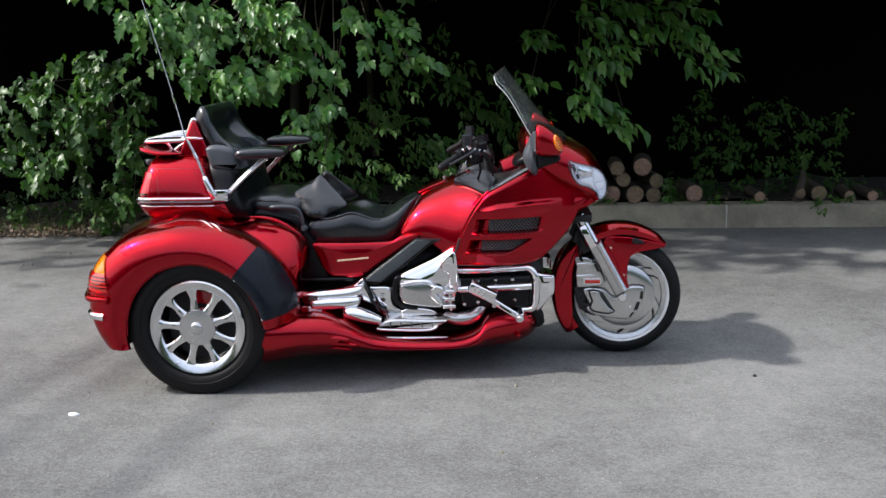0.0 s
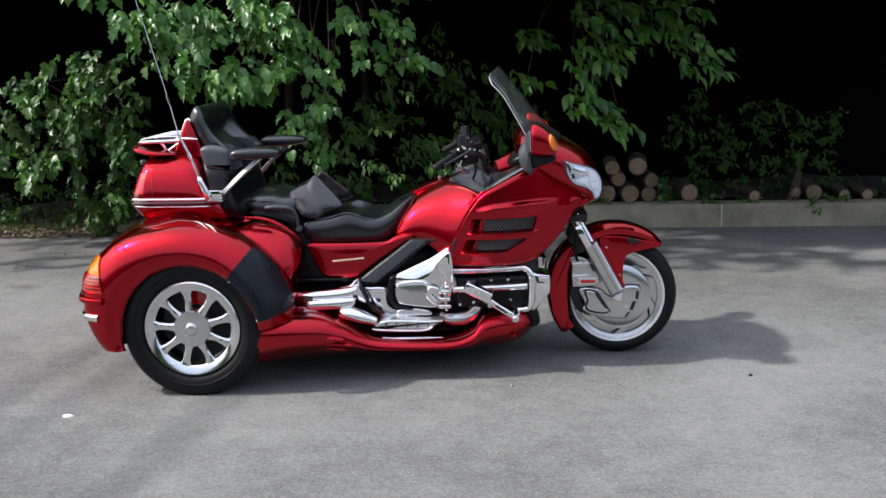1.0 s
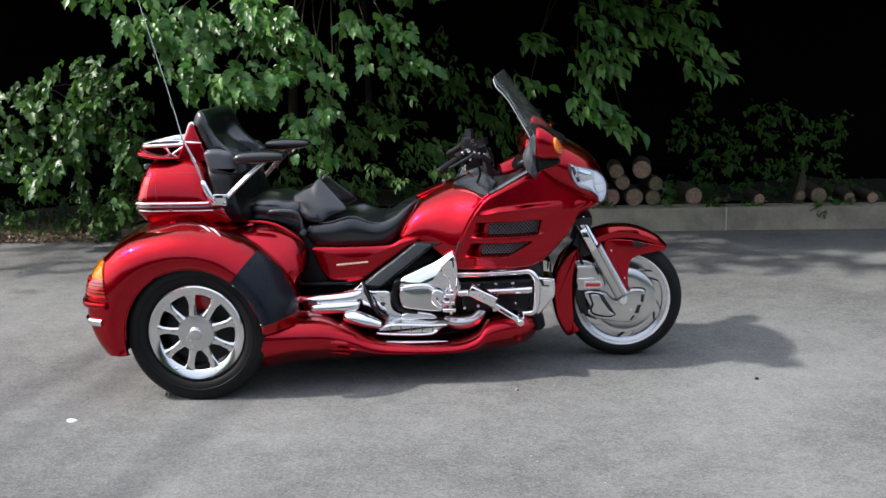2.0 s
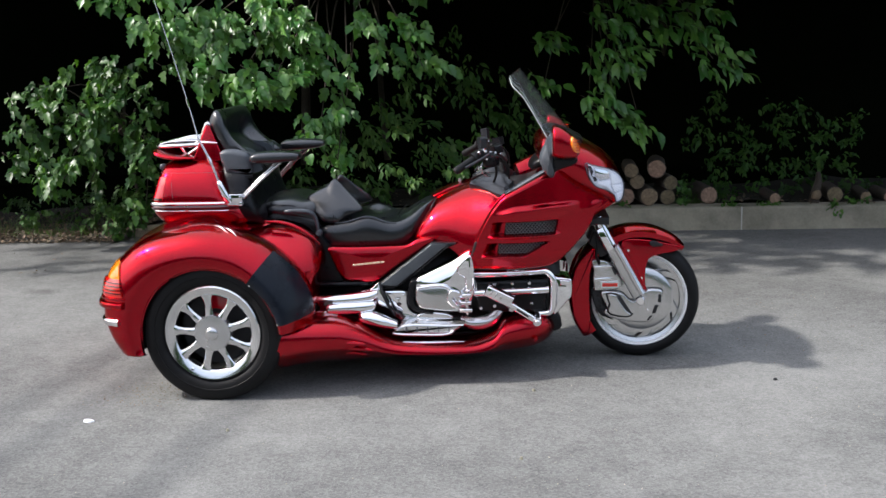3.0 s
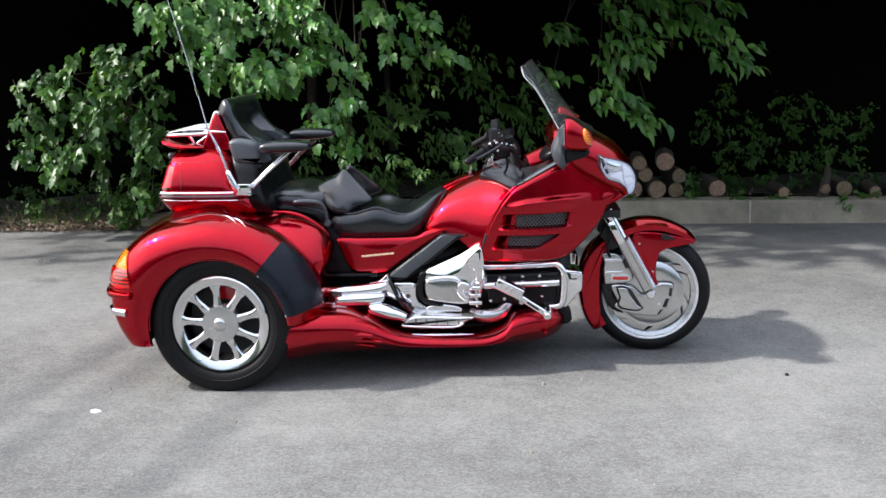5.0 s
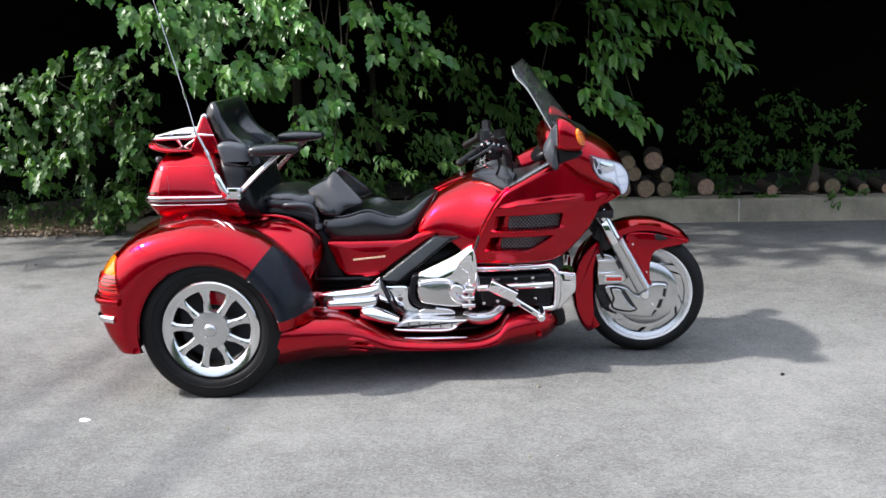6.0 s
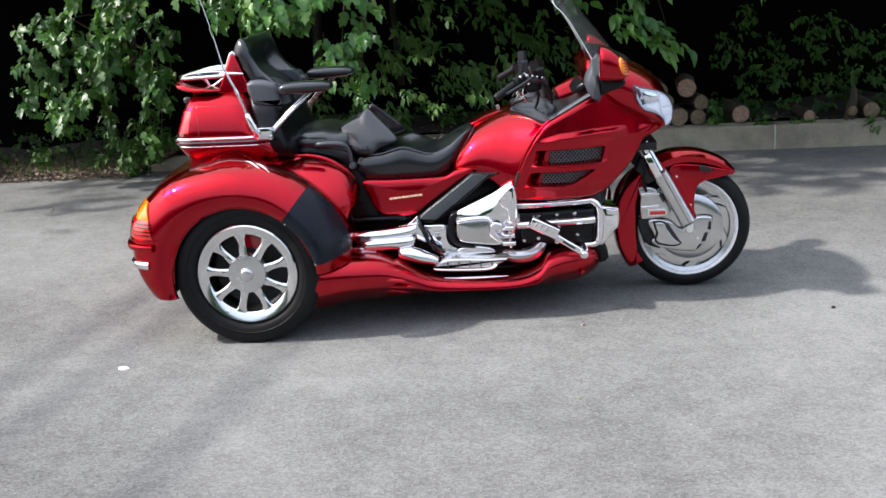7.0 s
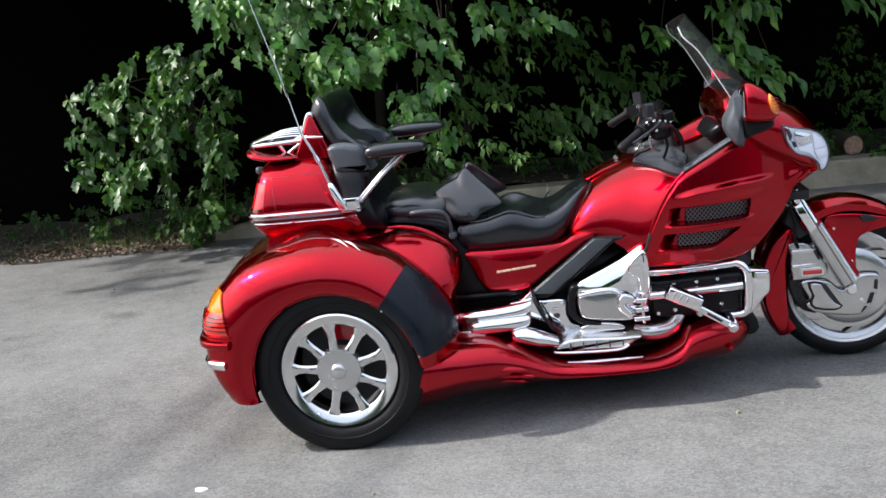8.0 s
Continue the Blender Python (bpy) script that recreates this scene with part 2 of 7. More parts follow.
LEAF = leaf_material("tree_leaf", (0.018, 0.078, 0.011), (0.096, 0.250, 0.042), (0.27, 0.42), 0.52)
IVY = leaf_material("vine_leaf", (0.011, 0.047, 0.008), (0.058, 0.146, 0.024), (0.34, 0.48), 0.42)
# darker copy of the leaf, with shade put into its colour
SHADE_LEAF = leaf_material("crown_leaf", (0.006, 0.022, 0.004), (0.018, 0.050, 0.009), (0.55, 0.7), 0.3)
UNDER_LEAF = leaf_material("underwood_leaf", (0.015, 0.052, 0.007), (0.052, 0.130, 0.020), (0.5, 0.65), 0.35)
GRASS = leaf_material("grass_blade", (0.02, 0.045, 0.008), (0.05, 0.09, 0.016), (0.5, 0.6))


# ---- shaping tools: each returns (vertices, faces) ----
def curve(points, n, closed=False):
    """A smooth line through the points (Catmull-Rom), n pieces between neighbours."""
    p = [np.array(q, float) for q in points]
    out, m = [], len(p)
    for i in range(m if closed else m - 1):
        if closed:
            a, b, c, d = (p[(i + k) % m] for k in (-1, 0, 1, 2))
        else:
            a, b, c, d = p[max(i - 1, 0)], p[i], p[i + 1], p[min(i + 2, m - 1)]
        for k in range(n):
            t = k / n
            out.append(0.5 * (2 * b + (c - a) * t + (2 * a - 5 * b + 4 * c - d) * t * t + (3 * b - a - 3 * c + d) * t ** 3))
    if not closed:
        out.append(p[-1])
    return out


def along(x, pts):
    """Height over x by a smooth line through (x, value) points."""
    xs = [q[0] for q in pts]
    return float(np.interp(x, xs, [q[1] for q in pts]))


def smooth_step(a, b, x):
    t = min(1.0, max(0.0, (x - a) / (b - a)))
    return t * t * (3 - 2 * t)


def loft(rings, caps=True, wrap=False, ring_closed=True):
    n, m = len(rings[0]), len(rings)
    verts = [tuple(v) for r in rings for v in r]
    faces = []
    for i in range(m if wrap else m - 1):
        for k in range(n if ring_closed else n - 1):
            a, b = i * n, ((i + 1) % m) * n
            faces.append((a + k, a + (k + 1) % n, b + (k + 1) % n, b + k))
    if caps and not wrap:
        faces += [tuple(range(n)), tuple(range((m - 1) * n, m * n))]
    return verts, faces


def hull(stations, e=2.6, n=28, steps=5, lean=0.0, under=0.0):
    """A body along x: stations of (x, half width, bottom, top, middle y)."""
    rings = []
    for x, w, zb, zt, cy in curve([(s + (0,))[:5] for s in stations], steps):
        ring = []
        for k in range(n):
            a = 2 * math.pi * k / n
            c, s = math.cos(a), math.sin(a)
            y, z = math.copysign(abs(c) ** (2 / e), c), math.copysign(abs(s) ** (2 / e), s)
            ring.append((x + lean * z, cy + w * y * (1 - under * max(0.0, -z)), (zb + zt) / 2 + (zt - zb) / 2 * z))
        rings.append(ring)
    return loft(rings)


def dome(stations, n=22, steps=5, p=2.0):
    """A body along x with a flat underside and a rounded back: stations of (x, half width, bottom, top)."""
    rings = []
    for x, w, zb, zt in curve(stations, steps):
        ring = []
        for k in range(n + 1):
            a = math.pi * k / n
            c, s = math.cos(a), math.sin(a)
            ring.append((x, w * math.copysign(abs(c) ** (2 / p), c), zb + (zt - zb) * abs(s) ** (2 / p)))
        rings.append(ring)
    return loft(rings)


def stack(levels, e=4.0, n=40, steps=5):
    """A body along z: levels of (z, back x, front x, half width)."""
    rings = []
    for z, x0, x1, w in curve(levels, steps):
        ring = []
        for k in range(n):
            a = 2 * math.pi * k / n
            c, s = math.cos(a), math.sin(a)
            ring.append(((x0 + x1) / 2 + (x1 - x0) / 2 * math.copysign(abs(c) ** (2 / e), c), w * math.copysign(abs(s) ** (2 / e), s), z))
        rings.append(ring)
    return loft(rings)


def plate(profile, y0, y1, r=0.01, smooth=4, dome=0.0, warp=None):
    """A slab of an (x, z) outline from y0 out to y1, with its outer edge rounded, and its face domed."""
    pts = curve(profile, smooth, True) if smooth else [np.array(p, float) for p in profile]
    pts = [np.array(p) for p in pts]
    m, d = len(pts), math.copysign(1, y1 - y0)
    area = sum(pts[i][0] * pts[(i + 1) % m][1] - pts[(i + 1) % m][0] * pts[i][1] for i in range(m))
    normals = []
    for i in range(m):
        t = pts[(i + 1) % m] - pts[i - 1]
        nn = np.array((t[1], -t[0])) * math.copysign(1, area)
        normals.append(nn / max(1e-6, np.linalg.norm(nn)))
    rings = [[(p[0], y0, p[1]) for p in pts]]
    for k in range(5):
        a = math.pi / 2 * k / 4
        rings.append([((p - q * r * (1 - math.cos(a)))[0], y1 - d * r * (1 - math.sin(a)), (p - q * r * (1 - math.cos(a)))[1]) for p, q in zip(pts, normals)])
    c = sum(pts) / m
    if dome:
        last = rings[-1]
        for k in (0.2, 0.4, 0.6, 0.8, 0.95):
            rings.append([(v[0] + (c[0] - v[0]) * k, y1 + d * dome * (1 - (1 - k) ** 2), v[2] + (c[1] - v[2]) * k) for v in last])
    verts, faces = loft(rings)
    if warp:
        verts = [(x, y + warp(x, z), z) for x, y, z in verts]
    return verts, faces


def panel(zb, zt, x0, x1, nx, nz, yfun, thick=0.012):
    """A curved sheet between a lower and an upper line over x; yfun(x, z, v) gives its y, v runs from 0 below to 1 above."""
    front, back = [], []
    for i in range(nx + 1):
        x = x0 + (x1 - x0) * i / nx
        a, b = along(x, zb), along(x, zt)
        for k in range(nz + 1):
            z = a + (b - a) * k / nz
            y = yfun(x, z, k / nz)
            front.append((x, y, z))
            back.append((x, y + thick, z))
    q = nz + 1
    faces = [(i * q + k, (i + 1) * q + k, (i + 1) * q + k + 1, i * q + k + 1) for i in range(nx) for k in range(nz)]
    o = len(front)
    faces += [tuple(o + v for v in reversed(fc)) for fc in faces]
    edge = [i * q for i in range(nx + 1)] + [nx * q + k for k in range(1, nz + 1)] + [i * q + nz for i in range(nx - 1, -1, -1)] + [k for k in range(nz - 1, 0, -1)]
    faces += [(a, b, o + b, o + a) for a, b in zip(edge, edge[1:] + edge[:1])]
    return front + back, faces


def tube(points, r, n=10, smooth=4, closed=False):
    """A round bar along a line; r is one radius or one for each point."""
    rr = list(r) if isinstance(r, (list, tuple)) else [r] * len(points)
    pts = curve([(*p, q) for p, q in zip(points, rr)], smooth, closed)
    rings, ref = [], None
    m = len(pts)
    for i in range(m):
        a, b = pts[i - 1 if closed or i else 0], pts[(i + 1) % m if closed else min(i + 1, m - 1)]
        t = Vector((b - a)[:3])
        t = t.normalized() if t.length > 1e-9 else Vector((0, 0, 1))
        if ref is None:
            ref = t.orthogonal().normalized()
        ref = (ref - t * ref.dot(t)).normalized()
        other = t.cross(ref)
        c = Vector(pts[i][:3])
        rings.append([c + (ref * math.cos(2 * math.pi * k / n) + other * math.sin(2 * math.pi * k / n)) * pts[i][3] for k in range(n)])
    return loft(rings, wrap=closed)


def lathe(profile, cx, cz, n=64, closed=False, a0=0.0, a1=360.0):
    """A turned body about the y axis at (cx, cz): profile of (radius, y)."""
    full = abs(a1 - a0) >= 359.9
    rings = []
    for k in range(n if full else n + 1):
        a = radians(a0 + (a1 - a0) * k / n)
        rings.append([(cx + r * math.cos(a), y, cz + r * math.sin(a)) for r, y in profile])
    return loft(rings, caps=not full, wrap=full, ring_closed=closed)


def box(x0, x1, y0, y1, z0, z1, r=0.006):
    """A block with rounded edges."""
    return plate([(x0, z0), (x1, z0), (x1, z1), (x0, z1)], y1, y0, min(r, (x1 - x0) * 0.4, (z1 - z0) * 0.4), 0)


def mirrored(geo):
    return [(x, -y, z) for x, y, z in geo[0]], [tuple(reversed(fc)) for fc in geo[1]]


def joined(*geos):
    verts, faces = [], []
    for v, fc in geos:
        o = len(verts)
        verts += [tuple(q) for q in v]
        faces += [tuple(o + i for i in q) for q in fc]
    return verts, faces


def placed(geo, m):
    return [tuple(m @ Vector(v)) for v in geo[0]], geo[1]


def part(name, geo, material, parent=None, label="", sharp=38):
    """Links the shape as one mesh object under its thing or part."""
    me = bpy.data.meshes.new(name)
    me.from_pydata([tuple(v) for v in geo[0]], [], geo[1])
    bm = bmesh.new()
    bm.from_mesh(me)
    bmesh.ops.remove_doubles(bm, verts=bm.verts, dist=0.00002)
    bmesh.ops.recalc_face_normals(bm, faces=bm.faces)
    bm.to_mesh(me)
    bm.free()
    me.materials.append(material)
    me.shade_smooth()
    me.set_sharp_from_angle(angle=radians(sharp))
    ob = new(name, me)
    ob.parent = parent
    return tagged(ob, label) if label else ob


def pair(name, geo, material, parent, label="", sharp=38):
    """The same part on the right and, mirrored, on the left."""
    return part(name, geo, material, parent, label, sharp), part(name, mirrored(geo), material, parent, label, sharp)


# ---- ground and bank ----
ground = part("ground", ([(-3000, -3000, 0), (3000, -3000, 0), (3000, 3000, 0), (-3000, 3000, 0)], [(0, 1, 2, 3)]), ASPHALT)
tagged(ground, "worn grey asphalt yard with bleached patches", "ground", kind="structure")


def bank_height(x, y):
    back = 0.3 * smooth_step(3.9, 5.2, y)
    h = 0.02 + 0.17 * smooth_step(-2.2, -1.5, x) + 0.35 * back + 0.05 * noise.noise((x * 1.3, y * 1.3, 0.0)) + 0.02 * noise.noise((x * 6, y * 6, 2.0))
    return h if x > -2.02 else max(0.0, h * smooth_step(3.3 + 0.12 * noise.noise((x * 2, 0, 5.0)), 3.75, y)) - 0.002


def earth_bank():
    verts, faces, nx, ny = [], [], 150, 50
    for i in range(nx + 1):
        for k in range(ny + 1):
            x = -9 + 19 * i / nx
            y0 = 3.82 if x > -2.02 else 3.2
            y = y0 + (4.75 - y0) * (k / ny) ** 1.3
            verts.append((x, y, bank_height(x, y)))
    q = ny + 1
    faces = [(i * q + k, (i + 1) * q + k, (i + 1) * q + k + 1, i * q + k + 1) for i in range(nx) for k in range(ny)]
    return verts, faces


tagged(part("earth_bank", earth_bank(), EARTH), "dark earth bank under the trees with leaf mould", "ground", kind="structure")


def kerb_block(x0, x1, h0, h1):
    """One length of the low concrete wall with worn, slightly wavy edges."""
    rings, n = [], max(4, int((x1 - x0) / 0.08))
    for i in range(n + 1):
        x = x0 + (x1 - x0) * i / n
        h = h0 + (h1 - h0) * i / n + 0.004 * noise.noise((x * 4, 1.0, 0.0))
        w = 0.003 * noise.noise((x * 5, 3.0, 1.0))
        c = 0.012 + 0.006 * noise.noise((x * 7, 0.0, 4.0))
        rings.append([(x, 3.61 + w, -0.05), (x, 3.62 + w, h - c), (x, 3.62 + c + w, h), (x, 3.81, h + 0.003), (x, 3.83, h - 0.01), (x, 3.83, -0.05)])
    return loft(rings)


kerb = tagged(new("retaining_wall"), "low weathered concrete kerb wall below the bank", "wall", kind="structure")
for x0, x1, h0, h1 in ((-1.97, -1.23, 0.05, 0.18), (-1.218, 0.74, 0.19, 0.195), (0.752, 3.290, 0.195, 0.195), (3.302, 5.8, 0.195, 0.19), (5.812, 9.5, 0.195, 0.2)):
    part("block", kerb_block(x0, x1, h0, h1), CONCRETE, kerb, sharp=25)
    part("mortar_joint", box(x1 - 0.001, x1 + 0.013, 3.617, 3.81, -0.02, h1 - 0.004, 0.002), MORTAR, kerb, "pale mortar joint")

# ---- the trike: x forward, its right side towards -y ----
trike = tagged(new("touring_trike"), "candy red three-wheeled touring motorcycle with chrome trim parked on asphalt", "motorcycle")

# rear wheels
WR, HZ, WZ = 0.3245, 0.319, 0.307         # tyre radius, hub height, centre of the fender's sweep


def rear_wheel(s):
    hub = new("rear_wheel")
    hub.parent = trike
    hub.location.x = 0.021
    y = s * 0.722                            # the plane of the rim's outer lip
    i = -s                                   # inwards
    tyre = [(0.222, y + i * 0.012), (0.232, y - i * 0.004), (0.25, y - i * 0.011), (0.288, y - i * 0.010), (0.308, y - i * 0.003), (0.319, y + i * 0.008), (0.3235, y + i * 0.026), (WR, y + i * 0.05),
            (WR, y + i * 0.15), (0.311, y + i * 0.185), (0.29, y + i * 0.205), (0.25, y + i * 0.212), (0.22, y + i * 0.2)]
    t = part("tyre", lathe(tyre, 0, HZ, 96, True), RUBBER, hub, "black low-profile rubber tyre")
    grooves = [lathe([(WR + 0.0006, y + i * g), (WR + 0.0006, y + i * (g + 0.008))], 0, HZ, 96) for g in (0.055, 0.09, 0.125)]
    part("tread_groove", joined(*grooves), DARK, t)
    part("sidewall_ring", lathe([(0.262, y - i * 0.0125), (0.264, y - i * 0.0145), (0.266, y - i * 0.0125)], 0, HZ, 96), RUBBER, t)
    rim = [(0.172, y + i * 0.020), (0.176, y + i * 0.010), (0.186, y + i * 0.004), (0.204, y - i * 0.003), (0.216, y - i * 0.006), (0.222, y - i * 0.001), (0.223, y + i * 0.02),
           (0.200, y + i * 0.04), (0.188, y + i * 0.16), (0.178, y + i * 0.16), (0.176, y + i * 0.04)]
    part("rim", lathe(rim, 0, HZ, 96, True), POLISHED, hub, "polished alloy rim")
    for k in range(9):
        a = radians(96 + 40 * k)
        ring = []
        for r, w, d, th in ((0.070, 0.024, 0.002, 0.03), (0.095, 0.0175, 0.003, 0.028), (0.125, 0.0155, 0.005, 0.026), (0.155, 0.0168, 0.007, 0.022), (0.170, 0.023, 0.006, 0.016), (0.180, 0.032, 0.006, 0.014)):
            sec = [(-w, d + 0.006), (-w * 0.55, d), (w * 0.55, d), (w, d + 0.006), (w * 0.85, d + th), (-w * 0.85, d + th)]
            ring.append([(r * math.cos(a) - u * math.sin(a), y + i * v, HZ + r * math.sin(a) + u * math.cos(a)) for u, v in sec])
        part("spoke", loft(ring), POLISHED, hub)
    part("hub_plate", lathe([(0.0, y - i * 0.006), (0.030, y - i * 0.006), (0.058, y - i * 0.004), (0.082, y - i * 0.001), (0.089, y + i * 0.010), (0.089, y + i * 0.04), (0.0, y + i * 0.04)], 0, HZ, 56), SATIN, hub, "brushed round hub plate")
    part("hub_cap", lathe([(0.0, y - i * 0.018), (0.018, y - i * 0.017), (0.026, y - i * 0.013), (0.031, y - i * 0.005), (0.031, y)], 0, HZ, 40), SATIN, hub, "domed centre cap")
    part("valve", tube([(-0.105, y, HZ - 0.172), (-0.100, y - i * 0.012, HZ - 0.165), (-0.094, y - i * 0.02, HZ - 0.157)], 0.0045), CHROME, hub)
    part("brake_disc", lathe([(0.05, y + i * 0.10), (0.165, y + i * 0.10), (0.165, y + i * 0.112), (0.05, y + i * 0.112)], 0, HZ, 48, True), DARK, hub)
    cal = lathe([(0.10, y + i * 0.075), (0.172, y + i * 0.075), (0.172, y + i * 0.13), (0.10, y + i * 0.13)], 0, HZ, 14, True, 62, 112)
    part("brake_caliper", cal, TRUNKLENS, hub, "red brake caliper")


rear_wheel(-1)
rear_wheel(1)

# rear fenders: a section swept round the wheel, th in degrees from straight ahead over the top
ARCH = [(-18, 0.335), (10, 0.328), (40, 0.322), (70, 0.317), (100, 0.314), (130, 0.310), (160, 0.303), (180, 0.300), (202, 0.300)]
CROWN = [(-18, 0.40), (-5, 0.43), (8, 0.465), (17, 0.485), (30, 0.49), (50, 0.488), (65, 0.487), (78, 0.488), (93, 0.49), (107, 0.498), (119, 0.518), (130, 0.535), (141, 0.542), (152, 0.550), (163, 0.528), (172, 0.503), (181, 0.470), (188, 0.440), (195, 0.418), (202, 0.41)]


@functools.lru_cache(None)
def fender_section(th):
    """The fender's section at a sweep angle, as (radius, y) points from the arch's lip inwards."""
    ra, rc = along(th, ARCH), along(th, CROWN)
    d = rc - ra
    tail = smooth_step(140, 170, th)
    nose_in = 0.10 * smooth_step(75, 5, th)
    valley = smooth_step(98, 62, th)         # the crown falls away inwards to a valley beside the body
    return curve([(ra, -0.737), (ra + 0.005, -0.757), (ra + 0.28 * d, -0.776), (ra + 0.62 * d, -0.757 + nose_in * 0.4), (ra + 0.87 * d, -0.712 + nose_in * 0.8),
                  (rc, -0.625 + 0.02 * tail + nose_in), (rc + 0.012 * (1 - tail) - 0.035 * valley, -0.52 + 0.045 * valley), (rc + 0.022 * (1 - tail) - 0.10 * valley, -0.42), (rc + 0.02 * (1 - tail) - 0.16 * valley, -0.30)], 8)


def fender_at(th, v, proud=0.0):
    """A place on the right rear fender: v from 0 at the wheel arch's lip to 1 at the inner edge."""
    th = round(th, 3)
    a, sec = radians(th), fender_section(th)
    f = v * (len(sec) - 1)
    k = min(int(f), len(sec) - 2)
    p = sec[k] + (sec[k + 1] - sec[k]) * (f - k)
    if proud:
        t = sec[min(k + 1, len(sec) - 1)] - sec[max(k - 1, 0)]
        nn = np.array((-t[1], t[0]))
        nn = -nn / np.linalg.norm(nn) if nn[1] > 0 else nn / np.linalg.norm(nn)
        if v > 0.6:
            nn = np.array((abs(nn[0]), -abs(nn[1])))
        p = p + nn * proud
    r, y = p
    return (r * math.cos(a), y, WZ + r * math.sin(a))


def fender_patch(t0, t1, v0, v1, proud, nt, nv, taper=None):
    """A piece of trim that follows the fender's skin."""
    outer, inner = [], []
    for i in range(nt + 1):
        th = t0 + (t1 - t0) * i / nt
        a, b = (v0, v1) if taper is None else taper(i / nt)
        outer.append([fender_at(th, a + (b - a) * k / nv, proud) for k in range(nv + 1)])
        inner.append([fender_at(th, a + (b - a) * k / nv, -0.004) for k in range(nv + 1)])
    rings = [o + n[::-1] for o, n in zip(outer, inner)]
    return loft(rings)


def fender_spot(x, z):
    """The sweep angle and v of the fender's outer flank at a given x and height."""
    th, r = math.degrees(math.atan2(z - WZ, x)), math.hypot(x, z - WZ)
    lo, hi = 0.03, 0.62
    for _ in range(18):
        m = (lo + hi) / 2
        q = fender_at(th, m)
        lo, hi = (m, hi) if math.hypot(q[0], q[2] - WZ) < r else (lo, m)
    return th, lo


def fender_lens(z0, z1, xa, xb, proud, rows=6):
    """A lens or moulding with level edges that wraps the fender's rear corner; xa, xb: its front edge below and above."""
    out = []
    for i in range(rows + 1):
        t = i / rows
        z = z0 + (z1 - z0) * t
        p = proud * (1 - 0.5 * (2 * t - 1) ** 4)
        tail = -math.sqrt(max(0.0, along(158, CROWN) ** 2 - (z - WZ) ** 2))
        spots = [fender_spot(xa + (xb - xa) * t + (tail + 0.012 - xa) * k / 10, z) for k in range(11)]
        th, v = spots[-1]
        spots += [(th + 0.4 * k, v + (0.70 - v) * k / 5) for k in range(1, 6)]
        out.append([fender_at(a, b, p) for a, b in spots] + [fender_at(a, b, -0.004) for a, b in reversed(spots)])
    return loft(out)


shell = fender_patch(3, 201, 0.0, 1.0, 0.0, 74, 40)
shell = ([(x, y, max(z, 0.226)) for x, y, z in shell[0]], shell[1])
for fender in pair("rear_fender", shell, RED, trike, "broad rounded candy red rear fender", sharp=50):
    s = 1 if fender.data.vertices[0].co.y < 0 else -1
    side = (lambda g: g) if s == 1 else mirrored
    part("turn_signal", side(fender_lens(0.580, 0.652, -0.377, -0.386, 0.008)), AMBER, fender, "amber turn signal lens")
    part("tail_lamp", side(fender_lens(0.500, 0.580, -0.364, -0.377, 0.009)), REDLENS, fender, "ribbed red tail lamp lens")
    for g in (0.515, 0.530, 0.545, 0.560):
        part("lens_rib", side(fender_lens(g, g + 0.0045, -0.368, -0.368, 0.023, 1)), DARKLENS, fender)
    part("bumper_moulding", side(fender_lens(0.446, 0.478, -0.362, -0.362, 0.022)), RED, fender)
    part("moulding_lip", side(fender_lens(0.489, 0.494, -0.356, -0.356, 0.024, 1)), RED, fender)
    part("chrome_strip", side(fender_lens(0.366, 0.398, -0.390, -0.390, 0.014)), CHROME, fender, "bright bumper strip")
    guard = fender_patch(10, 51, 0, 0, 0.011, 22, 16, lambda a: (0.19 - 0.05 * a, 0.555))
    gg = part("stone_guard", side(guard), GUARD, fender, "black vinyl stone guard")
    for th, v in ((11, 0.2), (48, 0.16)):
        c = Vector(fender_at(th, v, 0.011))
        part("stud", side(lathe([(0.0, c.y - 0.004), (0.004, c.y - 0.003), (0.006, c.y + 0.003)], c.x, c.z, 10)), CHROME, gg)
    # winged ornament on the crown: two swept blades
    for dx, ln in ((0.0, 0.075), (0.045, 0.05)):
        blade = [fender_at(86 - 2.2 * k - dx * 130, 0.635 - 0.018 * k - dx * 0.4, 0.004 + 0.004 * math.sin(k)) for k in range(5)]
        part("ornament", side(tube(blade, [0.0015, 0.0035, 0.004, 0.003, 0.001], 8)), SATIN, fender, "small chrome wing ornament")

# rear body between the fenders
part("rear_body", hull([(-0.46, 0.25, 0.36, 0.60), (-0.44, 0.34, 0.30, 0.66), (-0.36, 0.36, 0.28, 0.74), (-0.2, 0.37, 0.28, 0.79), (0.0, 0.37, 0.28, 0.805), (0.2, 0.36, 0.28, 0.77), (0.3, 0.34, 0.28, 0.73)], 5), RED, trike)
haunch = plate([(-0.1, 0.36), (-0.1, 0.70), (0.08, 0.728), (0.20, 0.745), (0.28, 0.748), (0.36, 0.732), (0.435, 0.686), (0.470, 0.62), (0.472, 0.554), (0.447, 0.49), (0.40, 0.36)], -0.10, -0.545, 0.105, 4, 0.035, lambda x, z: 0.42 * max(0.0, z - 0.50))
pair("haunch", haunch, RED, trike, "rounded inner body flank", sharp=60)
pair("haunch_seam", tube([(0.20, -0.345, 0.772), (0.27, -0.36, 0.770), (0.345, -0.37, 0.752), (0.42, -0.375, 0.708), (0.468, -0.37, 0.66)], [0.004, 0.007, 0.008, 0.007, 0.004], 8), RED, trike)
pair("inner_arch", lathe([(0.345, -0.50), (0.345, -0.70), (0.355, -0.70), (0.355, -0.50)], 0, WZ, 36, True, -17, 195), DARK, trike)
